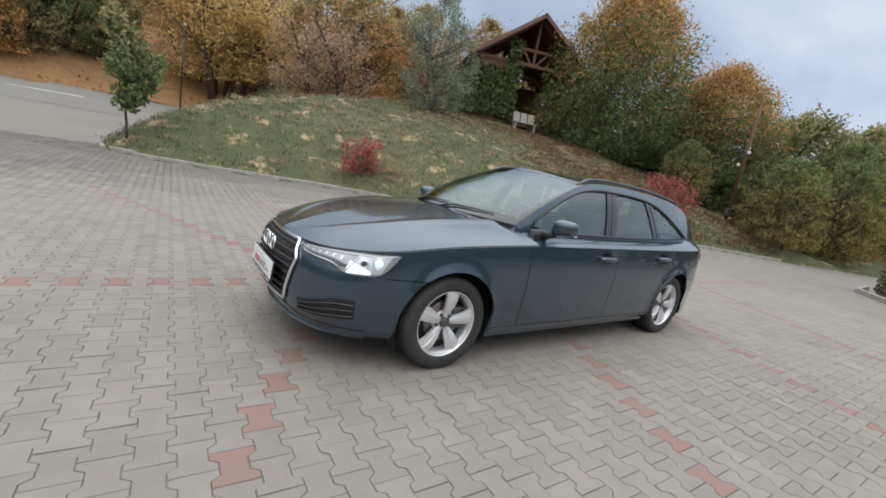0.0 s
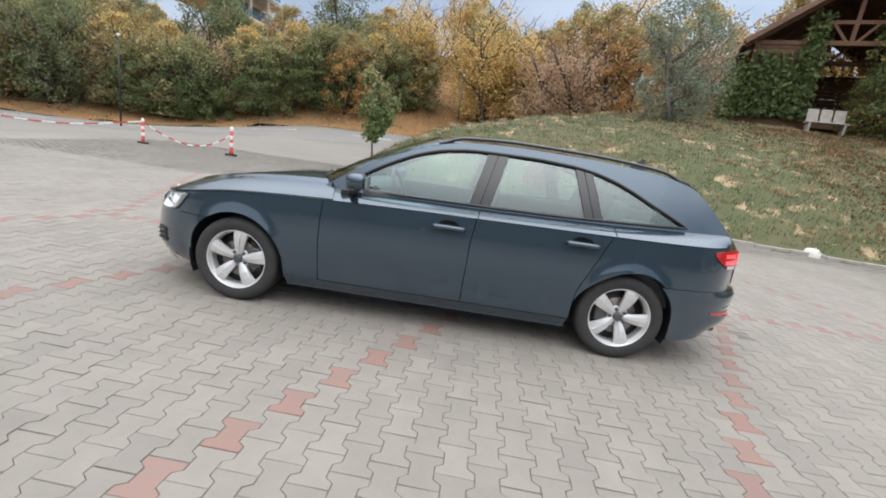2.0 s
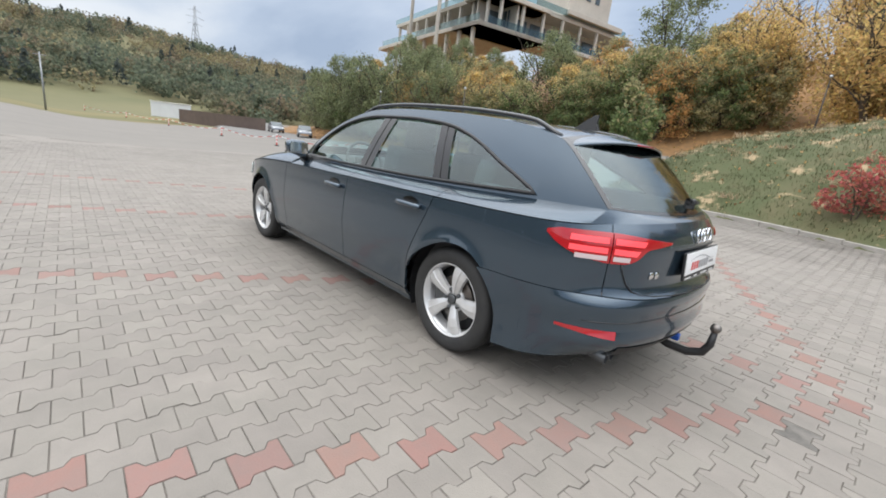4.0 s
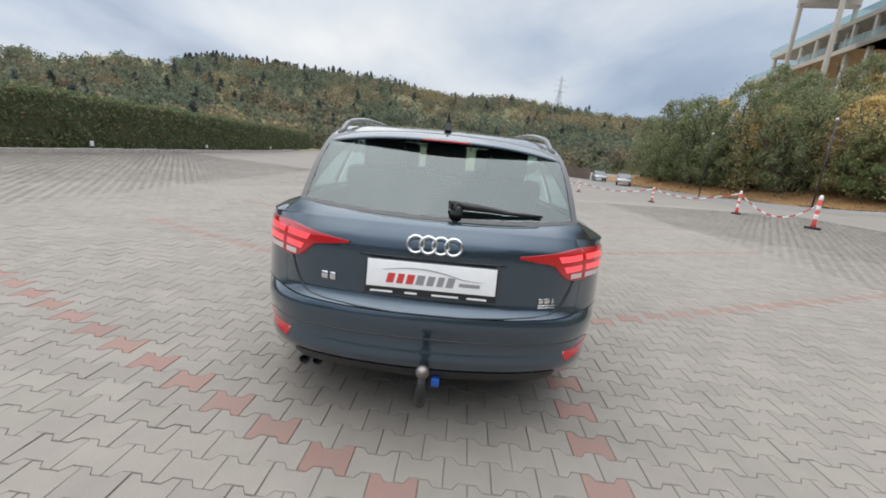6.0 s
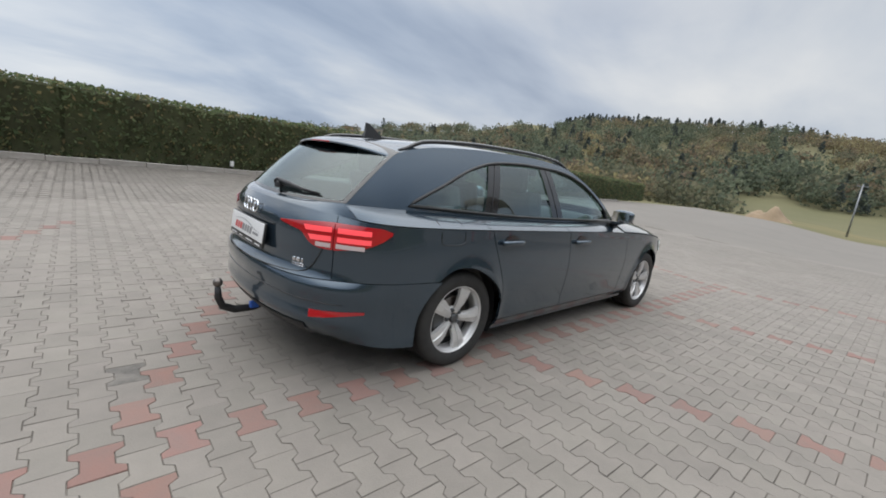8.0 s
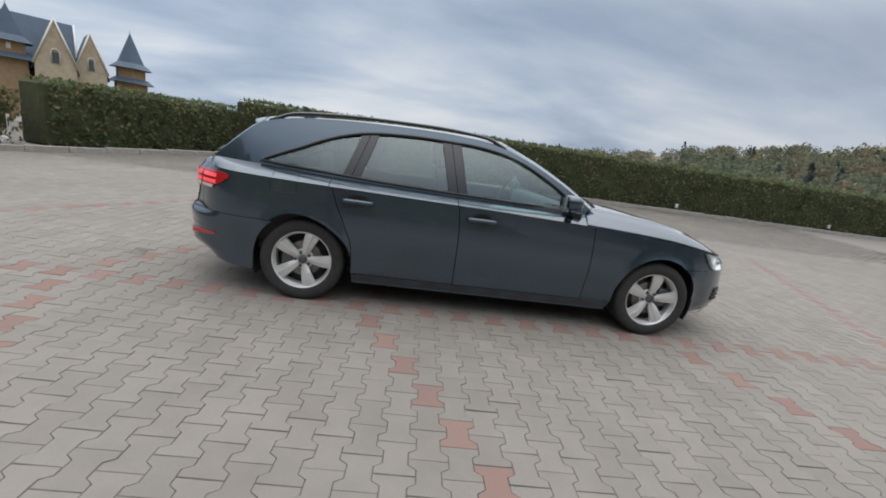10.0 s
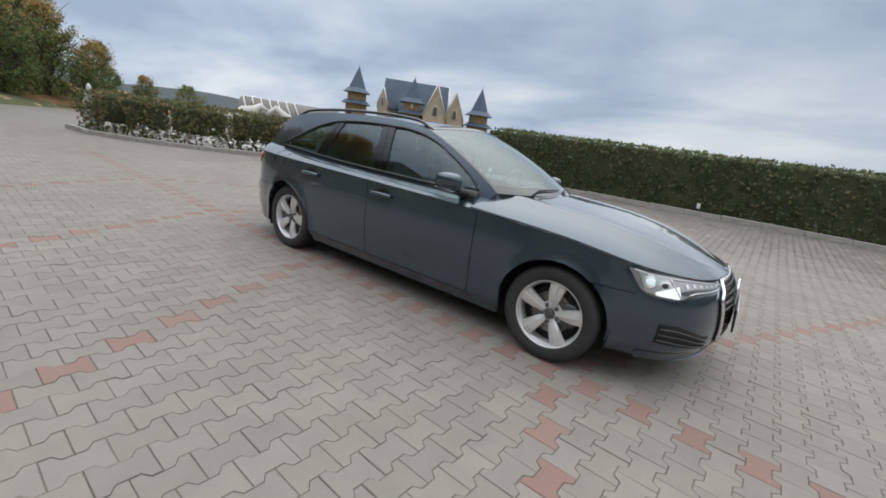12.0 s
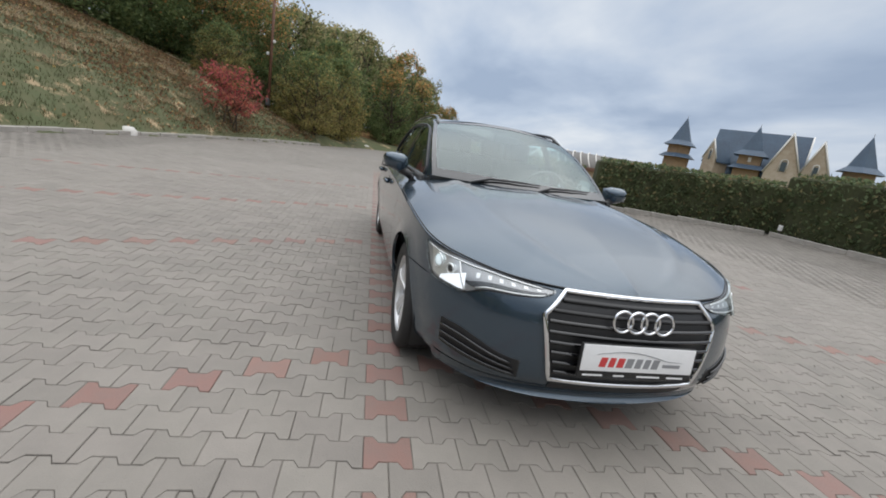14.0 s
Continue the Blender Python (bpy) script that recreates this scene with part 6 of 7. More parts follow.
# ---- timber pavilion on the mound ----
def pavilion(x, y, turn):
    root = tagged(new("pavilion"), "open brown timber pavilion with a tiled roof and climbing ivy", "pavilion")
    W, D, E, R = 3.35, 3.3, 3.2, 5.95
    kid(root, "floor_slab", (2 * W + 0.3, 2 * D + 0.1, 0.30), (0, 0, -0.12), TIMBER, 0.02)
    for px in (-W, W):
        for py in (-D, 0, D):
            kid(root, "post", (0.2, 0.2, E), (px, py, E / 2 + 0.1), TIMBER, 0.015)
    for py in (-D, 0, D):
        kid(root, "tie_beam", (2 * W + 0.5, 0.18, 0.2), (0, py, E + 0.15), TIMBER, 0.015)
        kid(root, "king_post", (0.16, 0.16, R - E - 0.25), (0, py, (R + E) / 2), TIMBER, 0.01)
        kid(root, "collar_beam", (2.1, 0.14, 0.16), (0, py, E + 1.0), TIMBER, 0.01)
        for s in (-1, 1):
            a = math.atan2(R - E, W + 0.45)
            L = math.hypot(R - E, W + 0.45)
            kid(root, "rafter", (L, 0.14, 0.18), (s * (W + 0.45) / 2, py, (R + E) / 2), TIMBER, 0.01, Matrix.Rotation(s * a, 4, "Y"))
            kid(root, "strut", (1.15, 0.12, 0.12), (s * 0.45, py, E + 0.55), TIMBER, 0.01, Matrix.Rotation(s * -0.9, 4, "Y"))
    for px in (-W, W):
        kid(root, "wall_plate", (0.18, 2 * D + 0.3, 0.2), (px, 0, E + 0.02), TIMBER, 0.015)
    for s in (-1, 1):
        a = math.atan2(R - E, W + 0.45)
        L = math.hypot(R - E, W + 0.45) + 0.15
        roof = kid(root, "roof_slope", (L, 2 * D + 1.3, 0.06), (s * (W + 0.5) / 2, 0, (R + E) / 2 + 0.12), TIMBER, 0.0, Matrix.Rotation(s * a, 4, "Y"))
        bm = bmesh.new()
        # rows of lapped tiles
        for i in range(13):
            u = -L / 2 + (i + 0.5) * L / 13
            for j in range(24):
                v = -(D + 0.66) + (j + 0.5) * (2 * D + 1.32) / 24
                m = Matrix.Translation((s * (W + 0.5) / 2, 0, (R + E) / 2 + 0.17)) @ Matrix.Rotation(s * a, 4, "Y") @ Matrix.Translation((u, v, 0.012 * ((j % 2)))) @ Matrix.Rotation(-s * 0.09, 4, "Y")
                own = box_bm((L / 13 * 1.2, (2 * D + 1.32) / 24 * 0.97, 0.03))
                bmesh.ops.transform(own, matrix=m, verts=own.verts)
                tmp = bpy.data.meshes.new("tmp")
                own.to_mesh(tmp)
                own.free()
                bm.from_mesh(tmp)
                bpy.data.meshes.remove(tmp)
        tiles = part("roof_tiles", bm, ROOFTILE, roof, smooth=False)
        tagged(tiles, kind="stuff")
        for py in (-D - 0.66, D + 0.66):
            kid(root, "barge_board", (L + 0.1, 0.05, 0.22), (s * (W + 0.5) / 2, py, (R + E) / 2 + 0.10), ROOFTILE, 0.01, Matrix.Rotation(s * a, 4, "Y"))
    # boarded back, one boarded side and the boarded half of the front
    for k in range(14):
        z = 0.2 + 0.225 * k
        kid(root, "wall_board", (2 * W, 0.04, 0.215), (0, -D + 0.13 + 0.006 * (k % 2), z + 0.1), TIMBER, 0.008)
        kid(root, "wall_board", (0.04, 2 * D, 0.215), (W - 0.14 + 0.006 * (k % 2), 0, z + 0.1), TIMBER, 0.008)
        kid(root, "wall_board", (W - 1.15, 0.04, 0.215), ((W + 1.15) / 2, D + 0.02 + 0.006 * (k % 2), z + 0.1), TIMBER, 0.008)
    kid(root, "door_post", (0.18, 0.18, E), (1.12, D, E / 2 + 0.1), TIMBER, 0.015)
    # ivy over the walls and the gable
    rs = np.random.RandomState(3)
    for nm, cx, cy, sx, sy, sz, n in (("ivy", W + 0.15, -0.2, 0.24, 1.9, 1.15, 3800), ("ivy", -W - 0.1, D - 0.4, 0.32, 0.8, 1.1, 2200), ("ivy", W - 0.6, D + 0.15, 0.55, 0.22, 1.1, 3200), ("ivy", 1.25, D + 0.2, 0.22, 0.2, 2.2, 1900)):
        C = np.c_[rs.normal(cx, sx, n), rs.normal(cy, sy * 0.6, n), np.abs(rs.normal(1.25, sz * 0.75, n)) % (2.9 if sz < 2 else 4.6) + 0.05]
        v, f = cards(C, rs.uniform(0.12, 0.24, n), rs)
        new(nm, mesh_np(nm, v, f, LEAF["green" if cx >= 0 else "olive"])).parent = root
    root.matrix_basis = pose(x, y, land(x, y) - 0.05, 0, 0, turn)
    return root


pavilion(-17.2, -19.9, -24)
bx, by = -15.2, -15.9
bench = tagged(new("garden_bench"), "pale weathered wooden bench in front of the pavilion", "bench")
for k in range(3):
    kid(bench, "back_board", (0.42, 0.05, 0.62), ((k - 1) * 0.48, 0.22, 0.75), PALEWOOD, 0.02, Matrix.Rotation(radians(-12), 4, "X"))
kid(bench, "seat_board", (1.5, 0.42, 0.06), (0, 0, 0.45), PALEWOOD, 0.015)
for s in (-0.62, 0.62):
    kid(bench, "leg", (0.08, 0.4, 0.45), (s, 0, 0.22), PALEWOOD, 0.01)
bench.matrix_basis = pose(bx, by, land(bx, by) + 0.02, 0, 0, 161)


# ---- red and white guide posts with striped tape ----
def guide_post():
    root = tagged(new("guide_post"), "red and white plastic guide post on a black foot", "guide post", "guide posts")
    bm = box_bm((0.40, 0.22, 0.08), (0, 0, 0.04), 0.02)
    part("foot", bm, BLACK, root)
    V, F = lathe([(0.0, 0.06), (0.085, 0.06), (0.075, 0.16), (0.062, 0.20), (0.060, 1.0), (0.0, 1.0)], 18, "Z")
    obj("tube", V, F, POSTRED, root)
    for z0, z1 in ((0.34, 0.50), (0.64, 0.78)):
        V, F = lathe([(0.0615, z0), (0.064, z0 + 0.005), (0.064, z1 - 0.005), (0.0615, z1)], 18, "Z")
        obj("white_band", V, F, POSTWHITE, root)
    V, F = lathe([(0.058, 0.97), (0.062, 0.98), (0.060, 1.05), (0.045, 1.12), (0.0, 1.14)], 18, "Z")
    obj("cap", V, F, POSTWHITE, root, "white rounded cap")
    return root


POSTS = [(8.0, -10.6), (11.0, -10.4), (19.2, -11.3), (28.2, -10.0), (40.2, -9.7), (56.5, -8.6), (75.0, -6.8), (95.0, -3.4)]
first = guide_post()
first.matrix_basis = pose(POSTS[0][0], POSTS[0][1], bowl(*POSTS[0]), 0, 0, 12) @ Matrix.Scale(0.86, 4)
for k, (x, y) in enumerate(POSTS[1:]):
    copy_thing(first, pose(x, y, bowl(x, y), 0, 0, 40 * k) @ Matrix.Scale(0.86, 4))
for k, ((x0, y0), (x1, y1)) in enumerate(zip(POSTS, POSTS[1:])):
    tape = tagged(new("barrier_tape"), "red and white striped tape sagging between guide posts", "tape", "barrier tapes")
    n = 14
    low = 0.80 if k == 0 else 0.45
    pts = []
    for i in range(n + 1):
        t = i / n
        x, y = lerp(x0, x1, t), lerp(y0, y1, t)
        pts.append(Vector((x, y, bowl(x, y) + 0.74 - 0.86 * low * 4 * t * (1 - t) * (1 - 0.35 * t))))
    up = Vector((0, 0, 0.022))
    for i in range(n):
        a, b = pts[i], pts[i + 1]
        V = [a - up, b - up, b + up, a + up] + [q + Vector((0, 0.002, 0)) for q in (a - up, b - up, b + up, a + up)]
        obj("stripe", V, [(0, 1, 2, 3), (7, 6, 5, 4), (0, 4, 5, 1), (3, 2, 6, 7)], POSTRED if i % 2 else POSTWHITE, tape, smooth=False)


# ---- two silver saloons parked by the woods ----
def saloon(label):
    root = tagged(new("parked_car"), label, "car", "parked cars")
    sec = [(2.12, 0.55, 0.42, 0.62), (2.05, 0.78, 0.30, 0.70), (1.4, 0.84, 0.24, 0.82), (0.7, 0.85, 0.22, 0.92), (0.0, 0.85, 0.22, 0.93), (-0.9, 0.85, 0.22, 0.95), (-1.5, 0.84, 0.24, 0.98), (-2.05, 0.78, 0.32, 0.94), (-2.14, 0.6, 0.42, 0.85)]
    V, F = [], []
    for x, w, lo, hi in sec:
        for y, z in ((-w * 0.86, lo), (-w, (lo + hi) / 2 - 0.1), (-w, hi - 0.18), (-w * 0.92, hi), (0, hi + 0.03), (w * 0.92, hi), (w, hi - 0.18), (w, (lo + hi) / 2 - 0.1), (w * 0.86, lo)):
            V.append((x, y, z))
    for i in range(len(sec) - 1):
        for j in range(8):
            F.append((i * 9 + j, i * 9 + j + 1, (i + 1) * 9 + j + 1, (i + 1) * 9 + j))
    F += [tuple(range(9))[::-1], tuple(72 + j for j in range(9))]
    obj("body", V, F, SILVER, root)
    top = [(0.85, 0.72, 0.93), (0.15, 0.60, 1.38), (-0.75, 0.60, 1.42), (-1.55, 0.70, 0.98)]
    V, F = [], []
    for x, w, z in top:
        V += [(x, -w, z), (x, w, z)]
    obj("windscreen", [V[0], V[1], V[3], V[2]], [(0, 1, 2, 3)], DARKGLASS, root)
    obj("roof", [V[2], V[3], V[5], V[4]], [(0, 1, 2, 3)], SILVER, root)
    obj("rear_window", [V[4], V[5], V[7], V[6]], [(0, 1, 2, 3)], DARKGLASS, root)
    for s in (-1, 1):
        obj("side_window", [(0.85, s * 0.72, 0.93), (0.15, s * 0.6, 1.38), (-0.75, s * 0.6, 1.42), (-1.55, s * 0.7, 0.98)], [(0, 1, 2, 3)], DARKGLASS, root)
        bar("roof_edge", [(0.85, s * 0.73, 0.93), (0.15, s * 0.61, 1.38), (-0.75, s * 0.61, 1.42), (-1.55, s * 0.71, 0.98)], 0.035, SILVER, root, 6)
        bar("pillar", [(-0.25, s * 0.80, 0.93), (-0.28, s * 0.61, 1.41)], 0.03, SILVER, root, 6)
        for x in (1.30, -1.25):
            V2, F2 = lathe([(0.0, 0.10), (0.19, 0.10), (0.2, 0.09), (0.21, 0.105), (0.29, 0.10), (0.31, 0.07), (0.31, -0.08), (0.0, -0.08)], 22)
            w = obj("wheel", [(v[0] + x, s * (v[1] + 0.74), v[2] + 0.31) for v in V2], F2, RUBBER, root)
            V2, F2 = lathe([(0.0, 0.112), (0.17, 0.106), (0.19, 0.10)], 16)
            obj("wheel_trim", [(v[0] + x, s * (v[1] + 0.74), v[2] + 0.31) for v in V2], F2, ALLOY, w)
        kid(root, "headlamp", (0.12, 0.32, 0.14), (2.03, s * 0.56, 0.66), LAMPCHROME, 0.03)
        kid(root, "tail_lamp", (0.10, 0.25, 0.18), (-2.08, s * 0.60, 0.80), REDLENS, 0.03)
    return root


sal = saloon("silver saloon parked at the roadside under trees")
sal.matrix_basis = pose(48.5, -21.6, bowl(48.5, -21.6), 0, 0, 158)
copy_thing(sal, pose(58.5, -22.0, bowl(58.5, -22.0), 0, 0, 168))

# ---- far end: white cabin, brown fence, earth heap, poles ----
cabin = tagged(new("site_cabin"), "white flat-roofed site cabin", "cabin")
kid(cabin, "wall", (6.2, 2.6, 2.6), (0, 0, 1.3), METALSHEET, 0.03)
kid(cabin, "roof", (6.4, 2.8, 0.14), (0, 0, 2.65), TRIMWHITE, 0.02)
kid(cabin, "door", (0.05, 0.9, 2.0), (-3.12, 0.3, 1.05), GALV, 0.01)
for k in (-1.6, 1.4):
    kid(cabin, "window", (1.0, 0.05, 0.9), (k, -1.31, 1.5), DARKGLASS, 0.01)
cabin.matrix_basis = pose(92, -15.8, -0.6, 0, 0, 75)
fence = tagged(new("board_fence"), "dark brown board fence beside the road", "fence")
for k in range(22):
    x, y = lerp(85.0, 62.0, k / 21), lerp(-15.8, -21.5, k / 21)
    kid(fence, "board", (0.06, 1.16, 2.2), (x, y, 0.1), RUSTFENCE, 0.0, Matrix.Rotation(radians(14 - 90), 4, "Z"))
heap = tagged(new("earth_heap"), "pale heap of bare earth and sand", "heap")
V, F = grid(lambda a, b: Vector((10 * (a - 0.5), 8 * (b - 0.5), 3.4 * max(0, 1 - (2 * a - 1) ** 2) * max(0, 1 - (2 * b - 1) ** 2) * (0.8 + 0.5 * noise.noise((a * 4, b * 4, 1.0))))), 18, 14)
obj("mound", V, F, EARTH, heap)
heap.matrix_basis = pose(98, 13, -1.2, 0, 0, 0)
pole = tagged(new("utility_pole"), "grey utility pole in the field", "pole")
bar("mast", [(0, 0, -1), (0, 0, 8.5)], [0.16, 0.10], GALV, pole)
kid(pole, "cross_arm", (0.1, 1.6, 0.1), (0, 0, 8.1), GALV)
pole.matrix_basis = pose(96, 1.5, -1.0)


def street_lamp(x, y, h, z=None):
    lamp = tagged(new("street_lamp"), "slim dark street lamp with a round globe", "street lamp", "street lamps")
    bar("mast", [(0, 0, -0.3), (0, 0, h)], [0.055, 0.035], BLACK, lamp)
    bm = bmesh.new()
    bmesh.ops.create_uvsphere(bm, u_segments=14, v_segments=8, radius=0.10, matrix=Matrix.Translation((0, 0, h + 0.15)))
    part("globe", bm, LAMPGREY, lamp)
    lamp.matrix_basis = pose(x, y, land(x, y) if z is None else z)


pole = tagged(new("wooden_pole"), "brown wooden pole with small floodlights at the mound's foot", "pole")
bar("mast", [(0, 0, -0.4), (0.03, 0.02, 3.0), (0.08, 0.04, 5.6)], [0.085, 0.075, 0.06], TIMBER, pole, 10)
for z, y in ((3.35, 0.14), (2.75, -0.13)):
    kid(pole, "floodlight", (0.16, 0.12, 0.13), (0.10, y, z), POSTWHITE, 0.02)
kid(pole, "meter_box", (0.26, 0.2, 0.34), (0.12, 0, 0.45), LAMPDARK, 0.02)
pole.matrix_basis = pose(-20.3, -5.9, land(-20.3, -5.9))
street_lamp(1.2, -33.0, 5.4)
street_lamp(33.0, -22.0, 5.2, bowl(33.0, -22.0))
street_lamp(22.0, -22.5, 5.2, bowl(22.0, -22.5))
pylon = tagged(new("pylon"), "lattice power pylon on the hill", "pylon")
for sx in (-1, 1):
    for sy in (-1, 1):
        bar("leg", [(sx * 2.6, sy * 2.6, 0), (sx * 0.8, sy * 0.8, 16), (sx * 0.3, sy * 0.3, 28)], 0.14, GALV, pylon, 4)
for z, w in ((17, 5.0), (21, 6.0), (25, 4.0)):
    bar("cross_arm", [(0, -w, z), (0, 0, z + 0.8), (0, w, z)], 0.12, GALV, pylon, 4)
for k in range(6):
    z0, z1 = k * 3.0, k * 3.0 + 3.0
    w0, w1 = 2.6 - 1.8 * z0 / 18, 2.6 - 1.8 * z1 / 18
    for s in (-1, 1):
        bar("brace", [(-w0, s * w0, z0), (w1, s * w1, z1)], 0.08, GALV, pylon, 4)
        bar("brace", [(s * w0, -w0, z0), (s * w1, w1, z1)], 0.08, GALV, pylon, 4)
pylon.matrix_basis = pose(330, -77, 38, 0, 0, 20)


# ---- terraced building on the wooded hill ----
def hill_building():
    root = tagged(new("terraced_building"), "cream concrete building with glass terraces and an arched canopy", "building")
    # local: the near corner at the origin; one wing runs along +x, the other along +y (away)
    def slab(x0, x1, y0, y1, z, t=0.7, name="floor_slab"):
        kid(root, name, (x1 - x0, y1 - y0, t), ((x0 + x1) / 2, (y0 + y1) / 2, z), CONCRETE, 0.05)
    slab(-40, 0.0, 0, 16, 0.0)
    slab(-37, 0.0, 3, 16, 5.2)
    slab(-8, 0, 0, 40, 0.0)
    slab(-8, -0.5, 2, 42, 5.2)
    kid(root, "tower_block", (9, 12, 8.5), (-5.5, 27, 9.2), CONCRETE, 0.1)
    for k in range(3):
        kid(root, "tower_window", (0.1, 1.2, 1.6), (-0.95, 23.5 + 2.6 * k, 10.5), DARKGLASS)
    slab(-10.5, 0.5, 20, 36, 6.3, 0.9, "balcony")
    kid(root, "back_wall", (36, 0.4, 5.0), (-19, 9.0, 2.6), CONCRETE)
    kid(root, "back_wall", (0.4, 36, 5.0), (-5.0, 21, 2.6), CONCRETE)
    for k in range(9):
        x = -36 + 4.2 * k
        kid(root, "column", (0.55, 0.55, 15.0), (x, 0.9, -7.6), CONCRETE, 0.04)
        kid(root, "column", (0.5, 0.5, 4.9), (x, 3.4, 2.7), CONCRETE, 0.04)
        if k < 8:
            w = kid(root, "window", (3.2, 0.12, 3.6), (x + 2.1, 8.7, 2.5), DARKGLASS)
            for j in range(3):
                kid(w, "mullion", (0.09, 0.14, 3.6), (x + 1.0 + 1.1 * j, 8.62, 2.5), CONCRETE)
    for k in range(7):
        y = 5 + 5 * k
        kid(root, "column", (0.5, 0.5, 4.9), (-0.8, y, 2.7), CONCRETE, 0.04)
        kid(root, "window", (0.12, 4.0, 2.2), (-4.7, y + 2.5, 2.8), DARKGLASS)
    for z in (0.35, 5.55):
        kid(root, "glass_rail", (38, 0.05, 1.1), (-19, 0.15 + (3 if z > 3 else 0), z + 0.55), PALEGLASS)
        kid(root, "glass_rail", (0.05, 36, 1.1), (-0.1, 20, z + 0.55), PALEGLASS)
    for k in range(14):
        kid(root, "rail_post", (0.06, 0.06, 1.1), (-38 + 2.8 * k, 0.15, 0.9), GALV)
    # barrel canopy, open to the front
    V, F = [], []
    for i in range(25):
        t = math.pi * i / 24
        for r, y in ((5.0, -3.5), (5.0, 5.0), (5.3, 5.0), (5.3, -3.5)):
            V.append((-13.0 + r * math.cos(t), y, 8.4 + r * math.sin(t)))
    for i in range(24):
        for j in range(4):
            F.append((4 * i + j, 4 * i + (j + 1) % 4, 4 * i + 4 + (j + 1) % 4, 4 * i + 4 + j))
    obj("arched_canopy", V, F, CONCRETE, root)
    for sx in (-5.1, 5.1):
        for y in (-3.0, 4.5):
            kid(root, "canopy_column", (0.5, 0.5, 14.5), (-13 + sx, y, 1.2), CONCRETE, 0.04)
        kid(root, "canopy_beam", (0.5, 8.4, 0.6), (-13 + sx, 0.75, 8.2), CONCRETE, 0.04)
    return root


hb = hill_building()
hb.matrix_basis = pose(49.8, -51.4, 20.6, 0, 0, 169.5)


# ---- turreted house beyond the hedge ----
def turreted_house():
    root = tagged(new("turreted_house"), "cream stone house with steep blue slate roofs and pointed towers", "house")

    def gable(name, w, d, base, eave, ridge, at, turn=0.0):
        """A block with a steep gabled roof, gable towards -y."""
        m = Matrix.Translation(at) @ Matrix.Rotation(radians(turn), 4, "Z")
        h = w / 2
        V = [(-h, -d / 2, base), (h, -d / 2, base), (h, -d / 2, eave), (0, -d / 2, ridge), (-h, -d / 2, eave), (-h, d / 2, base), (h, d / 2, base), (h, d / 2, eave), (0, d / 2, ridge), (-h, d / 2, eave)]
        wall = obj(name, [m @ Vector(v) for v in V], [(0, 1, 2, 3, 4), (9, 8, 7, 6, 5), (1, 6, 7, 2), (0, 4, 9, 5)], STONE, root, smooth=False)
        for s in (-1, 1):
            o = 0.35
            R = [(0, -d / 2 + 0.1, ridge + 0.1), (0, d / 2 + o, ridge + 0.1), (s * (h + o), d / 2 + o, eave - o * (ridge - eave) / h), (s * (h + o), -d / 2 + 0.1, eave - o * (ridge - eave) / h)]
            R += [(x, y, z + 0.22) for x, y, z in R]
            obj("roof_slope", [m @ Vector(v) for v in R], [(0, 1, 2, 3), (7, 6, 5, 4), (0, 4, 5, 1), (1, 5, 6, 2), (2, 6, 7, 3), (3, 7, 4, 0)], SLATE, root, smooth=False)
            bar("gable_trim", [m @ Vector((0, -d / 2 - 0.05, ridge + 0.35)), m @ Vector((s * (h + 0.2), -d / 2 - 0.05, eave - 0.1))], 0.17, TRIMWHITE, root, 4)
        zc = eave + (ridge - eave) * 0.18
        win = kid(root, "window", (w * 0.15, 0.12, 1.7), m @ Vector((0, -d / 2 - 0.03, zc)), DARKGLASS, 0, Matrix.Rotation(radians(turn), 4, "Z"))
        pts = [m @ Vector((w * 0.1 * math.cos(t), -d / 2 - 0.08, zc + 0.85 + w * 0.1 * math.sin(t))) for t in np.linspace(0, math.pi, 10)]
        pts = [m @ Vector((w * 0.1, -d / 2 - 0.08, zc - 0.9))] + pts + [m @ Vector((-w * 0.1, -d / 2 - 0.08, zc - 0.9))]
        bar("window_surround", pts, 0.10, TRIMWHITE, win, 4)
        return wall

    gable("main_wing", 8.5, 14.5, -8, 5.6, 14.0, (-0.2, 3, 0), 90)
    gable("bay", 4.8, 8.0, -8, 6.2, 13.2, (4.1, -2.6, 0))
    gable("bay", 4.0, 8.0, -8, 6.2, 12.4, (8.4, -1.6, 0))
    gable("side_bay", 3.0, 3.0, -8, 7.6, 11.2, (-6.4, -1.8, 0), -40)

    def tower(x, y, w, wall_top, tip, sides=4, skirt=True):
        m = Matrix.Translation((x, y, 0))
        rot = math.pi / sides
        def ringp(r, z):
            return [m @ Vector((r * math.cos(rot + 2 * math.pi * k / sides), r * math.sin(rot + 2 * math.pi * k / sides), z)) for k in range(sides)]
        def frustum(name, r0, z0, r1, z1, material):
            V = ringp(r0, z0) + ringp(r1, z1)
            F = [(k, (k + 1) % sides, sides + (k + 1) % sides, sides + k) for k in range(sides)] + [tuple(range(sides))[::-1], tuple(range(sides, 2 * sides))]
            obj(name, V, F, material, root, smooth=False)
        r = w / 2 * 1.414
        frustum("tower_wall", r, -8, r, wall_top - 2.6, TOWERBRICK)
        frustum("tower_eave", r * 1.45, wall_top - 2.75, r * 1.02, wall_top - 1.9, SLATE)
        frustum("tower_wall", r * 0.88, wall_top - 1.95, r * 0.88, wall_top, TOWERBRICK)
        frustum("spire", r * 1.32, wall_top - 0.15, r * 0.80, wall_top + 0.9, SLATE)
        frustum("spire", r * 0.80, wall_top + 0.9, 0.03, tip, SLATE)
